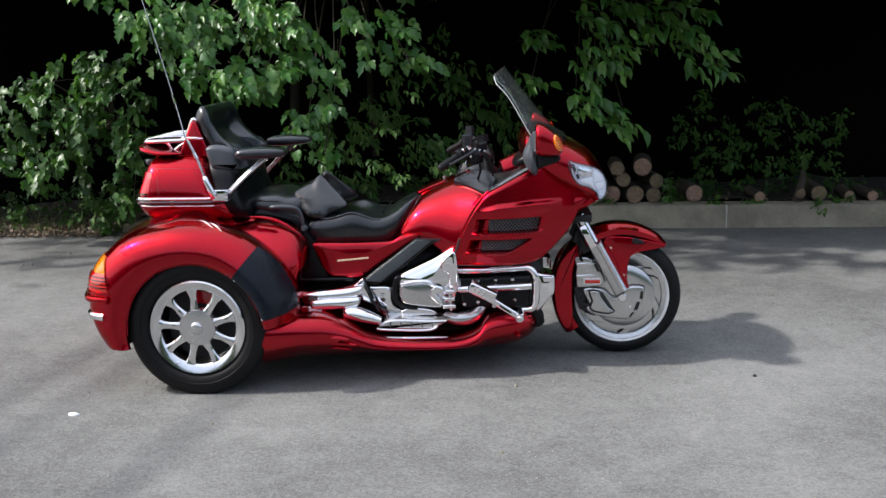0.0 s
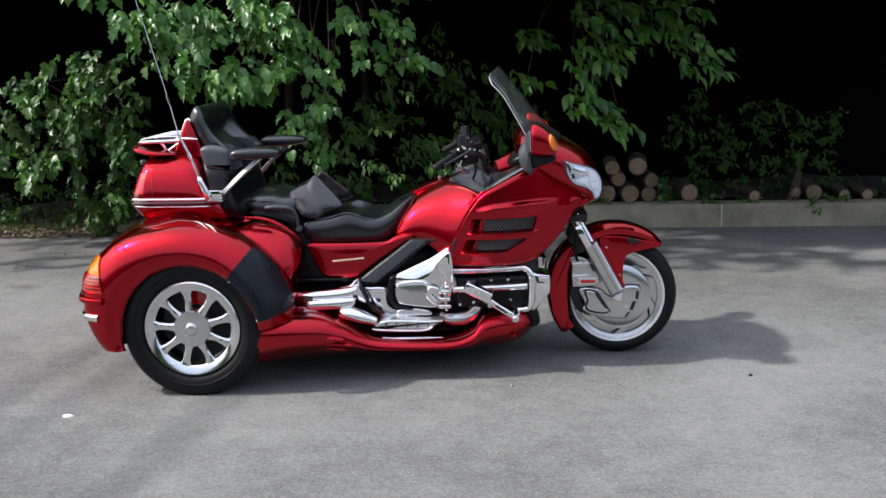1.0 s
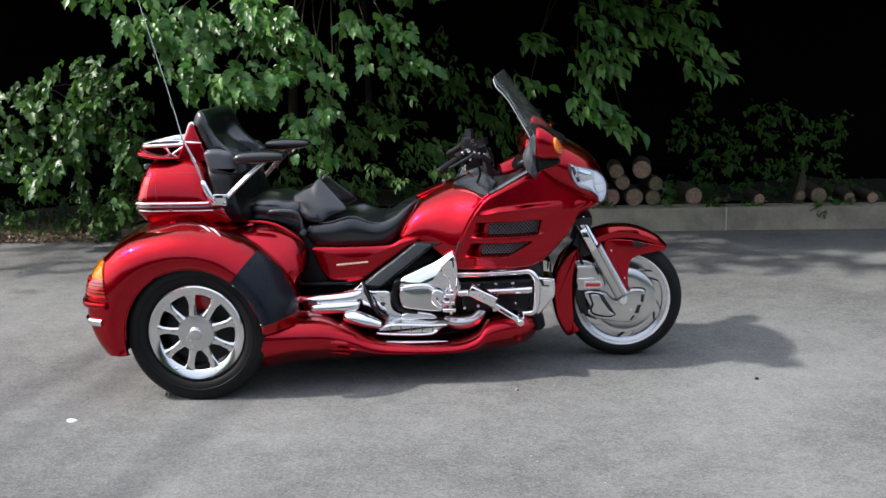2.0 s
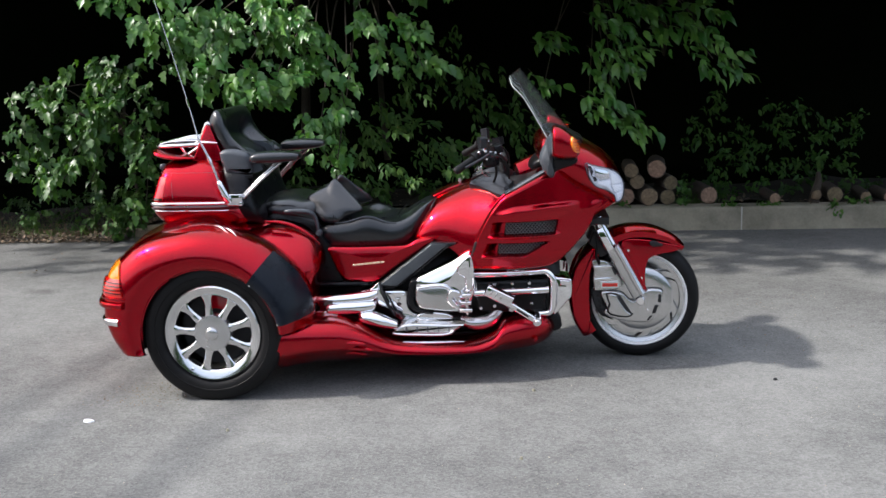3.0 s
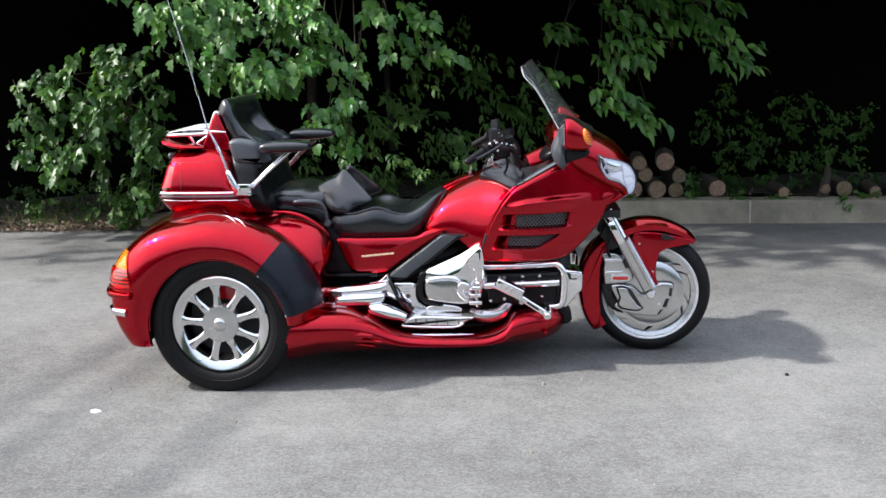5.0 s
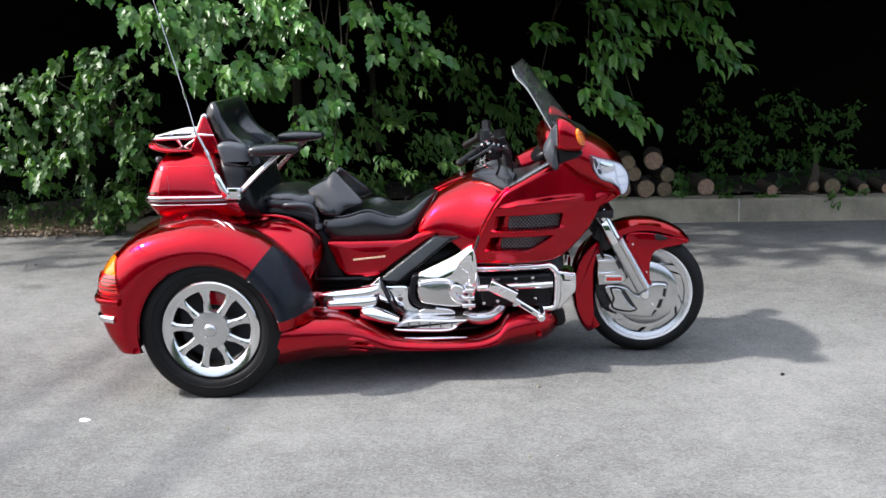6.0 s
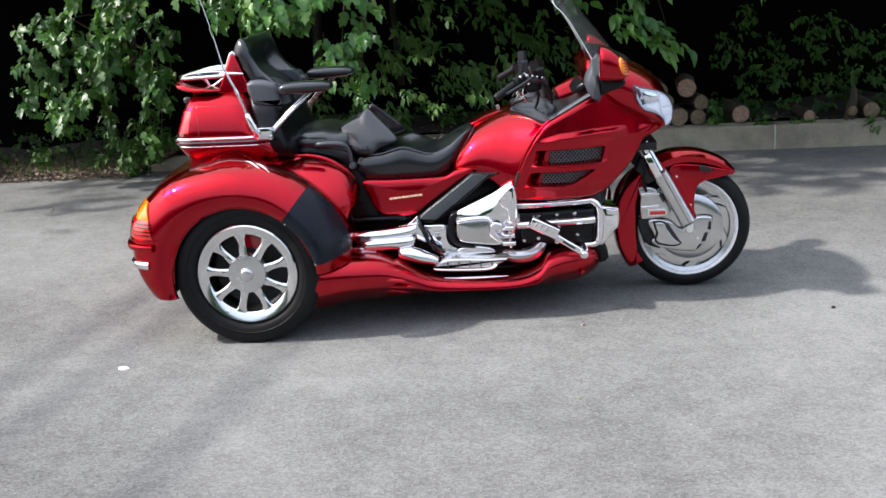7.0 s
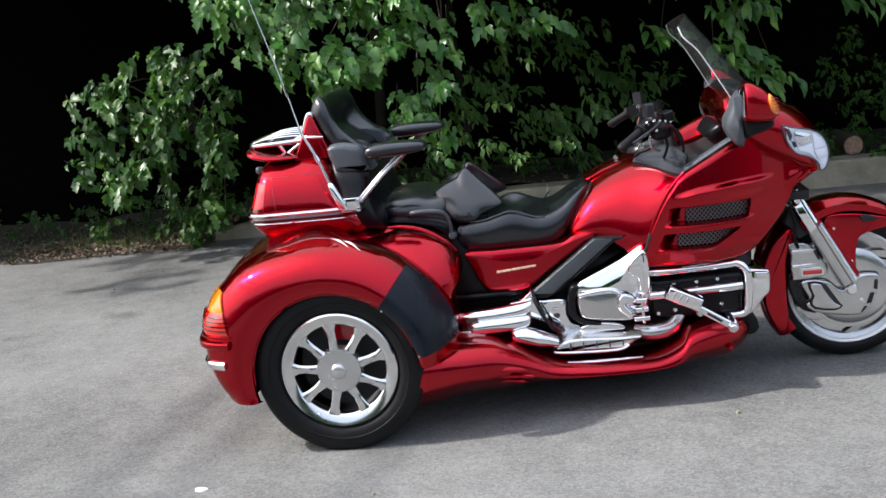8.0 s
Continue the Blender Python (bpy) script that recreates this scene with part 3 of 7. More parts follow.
pair("wheel_well", plate([(0.34 * math.cos(radians(a)), WZ + 0.34 * math.sin(radians(a))) for a in range(-20, 201, 20)], -0.44, -0.455, 0.004, 0), DARK, trike)
part("axle_beam", tube([(0, -0.6, WZ), (0, 0, WZ), (0, 0.6, WZ)], 0.045), DARK, trike)
part("rear_valance", box(-0.40, 0.42, -0.43, 0.43, 0.20, 0.34, 0.03), DARK, trike)

# lower running boards, dished shells along both flanks
run = [(0.300, 0.11, 0.130, 0.335, -0.60), (0.306, 0.135, 0.120, 0.347, -0.59), (0.34, 0.145, 0.122, 0.350, -0.575), (0.40, 0.15, 0.128, 0.345, -0.55), (0.479, 0.155, 0.136, 0.341, -0.524), (0.593, 0.155, 0.128, 0.328, -0.481), (0.697, 0.155, 0.120, 0.283, -0.428),
       (0.814, 0.155, 0.113, 0.217, -0.383), (0.947, 0.155, 0.115, 0.198, -0.37), (1.092, 0.155, 0.117, 0.193, -0.36), (1.215, 0.155, 0.121, 0.198, -0.35), (1.298, 0.15, 0.123, 0.229, -0.34), (1.344, 0.14, 0.126, 0.281, -0.325),
       (1.421, 0.13, 0.130, 0.301, -0.31), (1.493, 0.115, 0.139, 0.298, -0.29), (1.555, 0.09, 0.165, 0.278, -0.26), (1.591, 0.05, 0.201, 0.248, -0.23)]


def rib_y(z):
    """The running board's flank below its waist."""
    t = min(0.98, max(-0.98, (z - 0.218) / 0.095))
    return -0.452 - 0.155 * (1 - abs(t) ** 3.6) ** (1 / 3.6) * (1 - 0.58 * max(0.0, -t))


for board in pair("running_board", hull(run, 3.4, 36, 5, 0.0, 0.58), RED, trike, "candy red lower running board", sharp=50):
    side = mirrored if board.data.vertices[0].co.y > 0 else (lambda g: g)
    for z, x0, x1 in ((0.236, 0.575, 0.690), (0.206, 0.565, 0.720), (0.180, 0.59, 0.685)):
        rib = [(x0 - 0.02, rib_y(z - 0.014), z - 0.014), (x0, rib_y(z) - 0.004, z), ((x0 + x1) / 2, rib_y(z) - 0.006, z + 0.004), (x1, rib_y(z) - 0.002, z - 0.004), (x1 + 0.02, rib_y(z - 0.012), z - 0.012)]
        part("rib", side(tube(rib, [0.004, 0.009, 0.010, 0.009, 0.004], 8)), RED, board)
    part("sill_trim", side(tube([(0.865, -0.471, 0.203), (0.958, -0.475, 0.200), (1.05, -0.470, 0.200), (1.153, -0.460, 0.201)], [0.003, 0.006, 0.006, 0.003], 8)), CHROME, board, "thin bright strip along the sill")
    part("rivet", side(lathe([(0.0, -0.417), (0.008, -0.416), (0.012, -0.408), (0.013, -0.39)], 1.493, 0.195, 16)), RED, board)
part("belly", hull([(0.2, 0.40, 0.16, 0.30), (0.5, 0.40, 0.14, 0.28), (0.8, 0.30, 0.13, 0.22), (1.2, 0.28, 0.13, 0.22), (1.5, 0.22, 0.15, 0.26), (1.56, 0.14, 0.18, 0.25)], 5), DARK, trike)

# engine block and frame
part("engine_block", hull([(0.55, 0.20, 0.26, 0.46), (0.7, 0.22, 0.24, 0.50), (0.9, 0.22, 0.20, 0.58), (1.15, 0.22, 0.19, 0.60), (1.3, 0.22, 0.19, 0.58), (1.55, 0.22, 0.22, 0.56), (1.62, 0.18, 0.26, 0.52)], 5), DARK, trike, "blackened engine block")
part("radiator_shroud", hull([(1.50, 0.26, 0.40, 0.86), (1.57, 0.24, 0.48, 0.90), (1.64, 0.19, 0.62, 0.90), (1.70, 0.14, 0.68, 0.90), (1.74, 0.10, 0.70, 0.90)], 4), DARK, trike)
part("rear_frame", hull([(0.12, 0.22, 0.38, 0.80), (0.3, 0.24, 0.36, 0.74), (0.5, 0.25, 0.36, 0.68), (0.75, 0.25, 0.36, 0.62), (0.95, 0.24, 0.40, 0.64)], 5), DARK, trike)


def bar_between(p, q, w, y0, y1, r):
    (ax, az), (bx, bz) = p, q
    L = math.hypot(bx - ax, bz - az)
    nx, nz = -(bz - az) / L * w, (bx - ax) / L * w
    return plate([(ax - nx, az - nz), (bx - nx, bz - nz), (bx + nx, bz + nz), (ax + nx, az + nz)], y0, y1, r, 0)


def flat(name, pts, y0, y1, r, material, label="", smooth=3, dome=0.0, parent=trike, warp=None):
    return pair(name, plate(pts, y0, y1, r, smooth, dome, warp), material, parent, label)


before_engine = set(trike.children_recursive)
# side cover, frame strip and chrome engine covers
cover = flat("side_cover", [(0.492, 0.630), (0.505, 0.585), (0.535, 0.51), (0.575, 0.462), (0.64, 0.456), (0.72, 0.459), (0.78, 0.497), (0.86, 0.556), (1.02, 0.664), (0.93, 0.666), (0.875, 0.638), (0.75, 0.633), (0.6, 0.631)], -0.20, -0.305, 0.018, RED, "candy red side cover with a gold badge", 3, 0.006)
for ob in cover:
    s = 1 if ob.data.vertices[0].co.y < 0 else -1
    side = (lambda g: g) if s == 1 else mirrored
    for k, w in enumerate((0.017, 0.018, 0.0165, 0.018, 0.0165, 0.018, 0.0165, 0.018)):
        x = 0.612 + 0.0195 * k
        z = 0.546 + 0.0055 * k * 0.35
        part("badge_bar", side(plate([(x, z - 0.0042), (x + w, z - 0.0042), (x + w + 0.003, z + 0.0042), (x + 0.003, z + 0.0042)], -0.309, -0.3165, 0.001, 0)), GOLD, ob)
flat("frame_strip", [(0.738, 0.452), (1.000, 0.655), (1.118, 0.652), (1.07, 0.622), (0.86, 0.452), (0.80, 0.425), (0.76, 0.428)], -0.22, -0.325, 0.008, PLASTIC, "black diagonal frame cover", 0)
# lighter sheet that paints the light on the black strip's upper face
flat("frame_strip_face", [(0.745, 0.450), (1.002, 0.650), (1.078, 0.646), (0.825, 0.442)], -0.322, -0.329, 0.003, LIT_GREY, "grey sheet standing in for light on the upper face", 0)
flat("engine_cover", [(0.912, 0.44), (0.925, 0.482), (0.965, 0.506), (1.095, 0.568), (1.165, 0.612), (1.192, 0.61), (1.205, 0.52), (1.21, 0.44), (1.18, 0.36), (1.10, 0.328), (0.98, 0.338), (0.928, 0.355)], -0.26, -0.365, 0.02, CHROME, "polished chrome engine cover", 3, 0.018)
flat("lower_case_cover", [(0.926, 0.436), (0.98, 0.450), (1.06, 0.452), (1.10, 0.42), (1.12, 0.38), (1.145, 0.35), (1.12, 0.326), (1.03, 0.332), (0.945, 0.346), (0.924, 0.38)], -0.36, -0.385, 0.012, SILVER, "silver lower case cover", 3, 0.006)
pair("cover_trim", tube([(0.93, -0.39, 0.444), (1.0, -0.395, 0.456), (1.06, -0.395, 0.456), (1.095, -0.395, 0.43), (1.118, -0.392, 0.386)], 0.006), CHROME, trike)
flat("black_bracket", [(0.90, 0.475), (0.885, 0.43), (0.885, 0.36), (0.93, 0.322), (1.0, 0.31), (1.0, 0.325), (0.94, 0.34), (0.915, 0.37), (0.915, 0.43), (0.93, 0.475)], -0.30, -0.372, 0.008, PLASTIC)
flat("peg_plate", [(0.775, 0.432), (0.80, 0.435), (0.882, 0.430), (0.885, 0.37), (0.905, 0.335), (0.94, 0.318), (0.935, 0.29), (0.86, 0.285), (0.82, 0.32), (0.79, 0.39)], -0.30, -0.40, 0.01, CHROME, "chrome passenger peg plate")
# dark red patch painted as a reflection in the peg plate
flat("plate_window", [(0.80, 0.345), (0.855, 0.318), (0.87, 0.30), (0.83, 0.305)], -0.40, -0.404, 0.002, DARKLENS, "", 0)
for x, z in ((0.80, 0.418), (0.868, 0.415), (0.80, 0.37), (0.915, 0.305)):
    pair("bolt", lathe([(0.0, -0.409), (0.006, -0.408), (0.008, -0.403), (0.008, -0.395)], x, z, 12), CHROME, trike)
flat("wing_crest", [(0.822, 0.398), (0.836, 0.40), (0.855, 0.40), (0.842, 0.386)], -0.40, -0.405, 0.002, SATIN, "", 0)
flat("crest_stone", [(0.828, 0.372), (0.842, 0.38), (0.856, 0.37), (0.842, 0.358)], -0.40, -0.406, 0.002, DARKLENS, "", 0)
flat("heel_shield", [(0.655, 0.43), (0.70, 0.438), (0.745, 0.476), (0.76, 0.42), (0.79, 0.345), (0.74, 0.36), (0.70, 0.40)], -0.30, -0.385, 0.01, CHROME, "chrome heel shield", 0)
pair("shield_strap", tube([(0.748, -0.39, 0.478), (0.765, -0.40, 0.43), (0.79, -0.405, 0.37), (0.82, -0.405, 0.315)], 0.006), DARK, trike)
# exhausts
pair("exhaust_pipe", hull([(0.445, 0.022, 0.368, 0.412, -0.40), (0.47, 0.03, 0.362, 0.416, -0.40), (0.6, 0.032, 0.366, 0.424, -0.40), (0.70, 0.034, 0.376, 0.436, -0.395), (0.74, 0.02, 0.40, 0.44, -0.39)], 2.2), CHROME, trike, "chrome exhaust pipe")
pair("lower_pipe", hull([(0.50, 0.03, 0.335, 0.376, -0.43), (0.52, 0.034, 0.328, 0.385, -0.43), (0.66, 0.034, 0.335, 0.392, -0.43), (0.72, 0.03, 0.345, 0.392, -0.42), (0.735, 0.016, 0.36, 0.388, -0.42)], 2.6), CHROME, trike)
pair("bullet_lamp", hull([(0.655, 0.014, 0.315, 0.335, -0.47), (0.67, 0.035, 0.298, 0.352, -0.47), (0.71, 0.045, 0.286, 0.358, -0.47), (0.76, 0.042, 0.275, 0.344, -0.47), (0.80, 0.03, 0.268, 0.325, -0.465), (0.84, 0.022, 0.262, 0.302, -0.46)], 2.0), CHROME, trike, "bullet-shaped chrome cover")
pair("side_bracket", box(0.445, 0.555, -0.46, -0.36, 0.305, 0.352, 0.006), CHROME, trike)
pair("pipe_mount", box(0.462, 0.53, -0.435, -0.38, 0.345, 0.40, 0.008), DARKLENS, trike)
pair("black_infill", plate([(0.44, 0.70), (0.52, 0.60), (0.56, 0.46), (0.70, 0.455), (0.70, 0.43), (0.45, 0.41), (0.42, 0.48)], -0.2, -0.27, 0.01, 0), PLASTIC, trike)
pair("black_step", tube([(0.45, -0.29, 0.445), (0.55, -0.295, 0.447), (0.68, -0.29, 0.45)], 0.012), PLASTIC, trike)
# floorboard and foot controls
for board in flat("floorboard", [(0.825, 0.262), (0.85, 0.256), (1.08, 0.252), (1.115, 0.268), (1.16, 0.30), (1.08, 0.30), (0.93, 0.305), (0.86, 0.295)], -0.36, -0.52, 0.012, SATIN, "alloy rider floorboard", 2):
    s = 1 if board.data.vertices[0].co.y < 0 else -1
    side = (lambda g: g) if s == 1 else mirrored
    part("edge_trim", side(tube([(0.825, -0.528, 0.262), (0.87, -0.53, 0.256), (1.06, -0.53, 0.254), (1.11, -0.525, 0.27)], 0.006)), CHROME, board)
    for k in range(5):
        part("rubber_strip", side(box(0.885 + 0.05 * k, 0.891 + 0.05 * k, -0.5225, -0.50, 0.266, 0.292, 0.001)), GREY, board)
flat("brake_pedal", [(0.93, 0.325), (0.98, 0.345), (1.04, 0.34), (1.09, 0.33), (1.10, 0.308), (1.03, 0.305), (0.98, 0.30), (0.94, 0.305)], -0.42, -0.45, 0.008, CHROME, "chrome foot pedal")
flat("pedal_arm", [(1.085, 0.43), (1.10, 0.44), (1.135, 0.428), (1.13, 0.40), (1.10, 0.40), (1.13, 0.36), (1.12, 0.345), (1.08, 0.38), (1.075, 0.41)], -0.39, -0.415, 0.006, CHROME)
for k in range(3):
    pair("shift_link", box(1.146 - 0.006 * k, 1.186 + 0.004 * k, -0.418, -0.388, 0.402 - 0.036 * k, 0.420 - 0.036 * k, 0.006), CHROME, trike)
pair("link_rod", tube([(1.166, -0.405, 0.43), (1.168, -0.412, 0.38), (1.172, -0.405, 0.32)], 0.007), SATIN, trike)
pair("downpipe", tube([(1.14, -0.40, 0.29), (1.20, -0.41, 0.278), (1.27, -0.40, 0.285), (1.31, -0.38, 0.32), (1.33, -0.36, 0.36)], [0.03, 0.036, 0.036, 0.03, 0.024]), SILVER, trike, "smoky chrome exhaust bend")

# cylinder bank: black cover between chrome rails
pair("valve_cover", plate([(1.212, 0.480), (1.55, 0.494), (1.56, 0.47), (1.555, 0.345), (1.53, 0.325), (1.25, 0.325), (1.215, 0.35)], -0.27, -0.405, 0.022, 0), PLASTIC, trike, "black ribbed cylinder head cover")
pair("cover_rail", tube([(1.205, -0.415, 0.425), (1.30, -0.42, 0.430), (1.45, -0.42, 0.436), (1.555, -0.415, 0.440)], 0.018), CHROME, trike, "chrome rail across the head cover")
pair("cylinder_fin", box(1.205, 1.56, -0.39, -0.30, 0.395, 0.405, 0.003), DARK, trike)
for x, z in ((1.30, 0.462), (1.385, 0.466), (1.465, 0.47), (1.30, 0.36), (1.475, 0.37), (1.235, 0.35)):
    pair("head_bolt", lathe([(0.0, -0.414), (0.006, -0.414), (0.010, -0.410), (0.011, -0.402)], x, z, 14), CHROME, trike)
pair("top_rail", tube([(1.165, -0.36, 0.515), (1.22, -0.40, 0.515), (1.30, -0.415, 0.518), (1.45, -0.415, 0.524), (1.525, -0.41, 0.527)], [0.02, 0.019, 0.016, 0.016, 0.015]), CHROME, trike, "chrome engine guard rail")
flat("rail_block", [(1.125, 0.55), (1.17, 0.60), (1.195, 0.598), (1.205, 0.53), (1.20, 0.44), (1.165, 0.43), (1.16, 0.49), (1.13, 0.51)], -0.34, -0.395, 0.012, CHROME)
pair("rail_sleeve", box(1.165, 1.225, -0.40, -0.33, 0.43, 0.475, 0.008), SATIN, trike)
pair("crash_bar", tube([(1.515, -0.405, 0.528), (1.540, -0.41, 0.528), (1.562, -0.415, 0.512), (1.577, -0.418, 0.482), (1.577, -0.418, 0.404), (1.571, -0.416, 0.348), (1.553, -0.412, 0.326), (1.50, -0.405, 0.320)], 0.0155, 12), CHROME, trike, "chrome crash bar")
flat("front_engine_guard", [(1.575, 0.500), (1.600, 0.490), (1.655, 0.483), (1.666, 0.47), (1.668, 0.431), (1.664, 0.391), (1.645, 0.372), (1.605, 0.322), (1.580, 0.300), (1.570, 0.33), (1.570, 0.42)], -0.22, -0.375, 0.012, CHROME, "chrome front engine guard", 2, 0.006)
pair("guard_cap", plate([(1.607, 0.482), (1.655, 0.478), (1.658, 0.452), (1.612, 0.452)], -0.372, -0.392, 0.008, 0), CHROME, trike)
flat("lower_hose", [(1.55, 0.30), (1.60, 0.31), (1.62, 0.25), (1.585, 0.225), (1.55, 0.24)], -0.30, -0.38, 0.015, RUBBER, "", 2)
# folding highway pegs
for s in (1, -1):
    side = (lambda g: g) if s == 1 else mirrored
    arm = part("highway_peg", side(bar_between((1.368, 0.408), (1.497, 0.324), 0.014, -0.545, -0.572, 0.008)), CHROME, trike, "folding chrome highway peg")
    part("arm_slot", side(bar_between((1.405, 0.384), (1.458, 0.349), 0.0045, -0.570, -0.5735, 0.001)), DARK, arm)
    part("foot_pad", side(placed(box(-0.066, 0.066, -0.028, 0.028, -0.026, 0.026, 0.01), pose(1.324, -0.56, 0.447, 0, 27, 0))), CHROME, arm, "flat chrome foot pad")
    for k in range(3):
        part("pad_rib", side(placed(box(-0.004, 0.004, -0.030, 0.02, -0.012, 0.012, 0.003), pose(1.29 + 0.022 * k, -0.56, 0.467 - 0.011 * k, 0, 27, 0))), SATIN, arm)
    part("pivot", side(lathe([(0.0, -0.582), (0.008, -0.582), (0.012, -0.578), (0.018, -0.578), (0.021, -0.570), (0.021, -0.40), (0.0, -0.40)], 1.497, 0.323, 20)), CHROME, arm)
    part("clamp", side(lathe([(0.0, -0.578), (0.012, -0.577), (0.017, -0.57), (0.017, -0.50), (0.0, -0.50)], 1.370, 0.406, 16)), CHROME, arm)
    part("clamp", side(lathe([(0.0, -0.574), (0.010, -0.573), (0.013, -0.566), (0.013, -0.52), (0.0, -0.52)], 1.380, 0.384, 14)), SATIN, arm)



def fit_to_view(ob, d):
    """Sets an engine flank part in by d, enlarged to fit the camera's view."""
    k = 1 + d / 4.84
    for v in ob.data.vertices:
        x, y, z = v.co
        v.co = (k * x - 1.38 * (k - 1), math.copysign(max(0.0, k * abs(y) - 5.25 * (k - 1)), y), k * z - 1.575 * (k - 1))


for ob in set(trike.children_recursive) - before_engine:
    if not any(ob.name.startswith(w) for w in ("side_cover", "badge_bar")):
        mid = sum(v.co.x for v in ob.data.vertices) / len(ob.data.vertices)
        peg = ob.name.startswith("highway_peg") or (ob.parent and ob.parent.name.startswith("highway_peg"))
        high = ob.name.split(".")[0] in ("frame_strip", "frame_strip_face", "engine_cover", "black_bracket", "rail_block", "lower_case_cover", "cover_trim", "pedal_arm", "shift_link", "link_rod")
        fit_to_view(ob, 0.125 if peg else 0.0 if high else 0.085 * smooth_step(0.60, 0.95, mid))

# tank cover
part("tank_cover", dome([(0.902, 0.19, 0.652, 0.68), (0.918, 0.235, 0.652, 0.725), (0.946, 0.256, 0.650, 0.772), (0.978, 0.268, 0.648, 0.813), (1.01, 0.276, 0.644, 0.843), (1.06, 0.288, 0.635, 0.870), (1.11, 0.305, 0.605, 0.892), (1.155, 0.322, 0.565, 0.909), (1.195, 0.336, 0.545, 0.921), (1.24, 0.346, 0.58, 0.928), (1.29, 0.35, 0.66, 0.926), (1.34, 0.348, 0.76, 0.905)], 34, 5, 2.7), RED, trike, "candy red tank cover", 60)
part("filler_lid", hull([(0.985, 0.05, 0.838, 0.846), (1.0, 0.075, 0.838, 0.853), (1.06, 0.085, 0.86, 0.884), (1.12, 0.08, 0.88, 0.904), (1.14, 0.05, 0.892, 0.906)], 3), RED, trike)
part("lid_button", lathe([(0.0, -0.012), (0.008, -0.012), (0.01, 0.012), (0.0, 0.012)], 1.125, 0.912, 12), SATIN, trike)
pair("tank_edge_trim", tube([(0.93, -0.13, 0.70), (0.965, -0.18, 0.755), (1.0, -0.185, 0.815), (1.012, -0.14, 0.842)], 0.004), PLASTIC, trike)

# seats
def saddle(stations, steps=5):
    """A padded seat along x with raised edges: stations of (x, half width, bottom, edge height, middle height)."""
    rings = []
    for x, w, zb, ze, zc in curve(stations, steps):
        h = ze - zb
        half = [(0.90 * w, zb), (0.985 * w, zb + 0.22 * h), (1.0 * w, zb + 0.55 * h), (0.965 * w, zb + 0.85 * h), (0.88 * w, ze), (0.70 * w, ze + (zc - ze) * 0.45), (0.42 * w, zc), (0.0, zc)]
        prof = [(-y, z) for y, z in half] + half[-2::-1]
        rings.append([(x, q[0], q[1]) for q in curve(prof, 3)])
    return loft(rings)


rider = part("rider_seat", saddle([(0.425, 0.19, 0.645, 0.69, 0.69), (0.445, 0.232, 0.632, 0.715, 0.72), (0.485, 0.248, 0.618, 0.735, 0.735), (0.55, 0.254, 0.611, 0.741, 0.735), (0.60, 0.256, 0.609, 0.749, 0.733), (0.65, 0.257, 0.608, 0.764, 0.730), (0.69, 0.256, 0.608, 0.768, 0.728), (0.735, 0.252, 0.609, 0.754, 0.728), (0.79, 0.246, 0.612, 0.735, 0.735), (0.84, 0.236, 0.618, 0.738, 0.756), (0.89, 0.218, 0.642, 0.760, 0.786), (0.935, 0.190, 0.690, 0.795, 0.815), (0.975, 0.150, 0.760, 0.822, 0.832), (0.998, 0.10, 0.80, 0.832, 0.838)]), VINYL, trike, "black vinyl rider seat", 60)
# grey tube added to paint the highlight along the near seat edge
part("seat_piping", tube([(0.52, -0.232, 0.741), (0.575, -0.235, 0.744), (0.63, -0.236, 0.759), (0.675, -0.236, 0.771), (0.72, -0.233, 0.764), (0.77, -0.226, 0.742), (0.82, -0.215, 0.735)], [0.002, 0.004, 0.0045, 0.0045, 0.004, 0.003, 0.002]), GREY, rider, "grey strip standing in for the highlight along the seat edge")
pair("seat_base_trim", tube([(0.50, -0.250, 0.616), (0.65, -0.255, 0.611), (0.80, -0.243, 0.614)], 0.003), SATIN, rider)
part("saddle_seam", tube([(0.835, -0.19, 0.763), (0.815, -0.10, 0.752), (0.81, 0.0, 0.749), (0.815, 0.10, 0.752), (0.835, 0.19, 0.763)], 0.003), VINYL, rider)
PAD = [(0.372, 0.852), (0.392, 0.872), (0.430, 0.890), (0.466, 0.906), (0.484, 0.928), (0.506, 0.941), (0.530, 0.924), (0.560, 0.896), (0.612, 0.850), (0.650, 0.812), (0.652, 0.792), (0.62, 0.778), (0.579, 0.766), (0.55, 0.746), (0.53, 0.738), (0.468, 0.740), (0.425, 0.772), (0.385, 0.812)]
rings = []
for k in range(41):
    u = -1 + 2 * k / 40
    end = math.sqrt(max(0.0, 1 - max(0.0, (abs(u) - 0.80) / 0.20) ** 2))
    scoop = 0.11 * (1 - smooth_step(0.35, 0.80, abs(u)))
    end = 0.42 + 0.58 * end
    ring = curve([(0.50 + (x - scoop * smooth_step(0.48, 0.60, x) - 0.50) * end, 0.83 + (z - 0.25 * scoop * smooth_step(0.80, 0.94, z) - 0.83) * end) for x, z in PAD], 3, True)
    rings.append([(q[0], u * (0.262 - 0.78 * max(0.0, q[1] - 0.745)), q[1]) for q in ring])
part("rider_backrest", loft(rings), VINYL, rider, "padded rider backrest with raised wings", 70)
pair("wing_seam", tube([(0.474, -0.122, 0.898), (0.489, -0.164, 0.855), (0.505, -0.207, 0.805), (0.522, -0.243, 0.758)], 0.004), PLASTIC, rider)
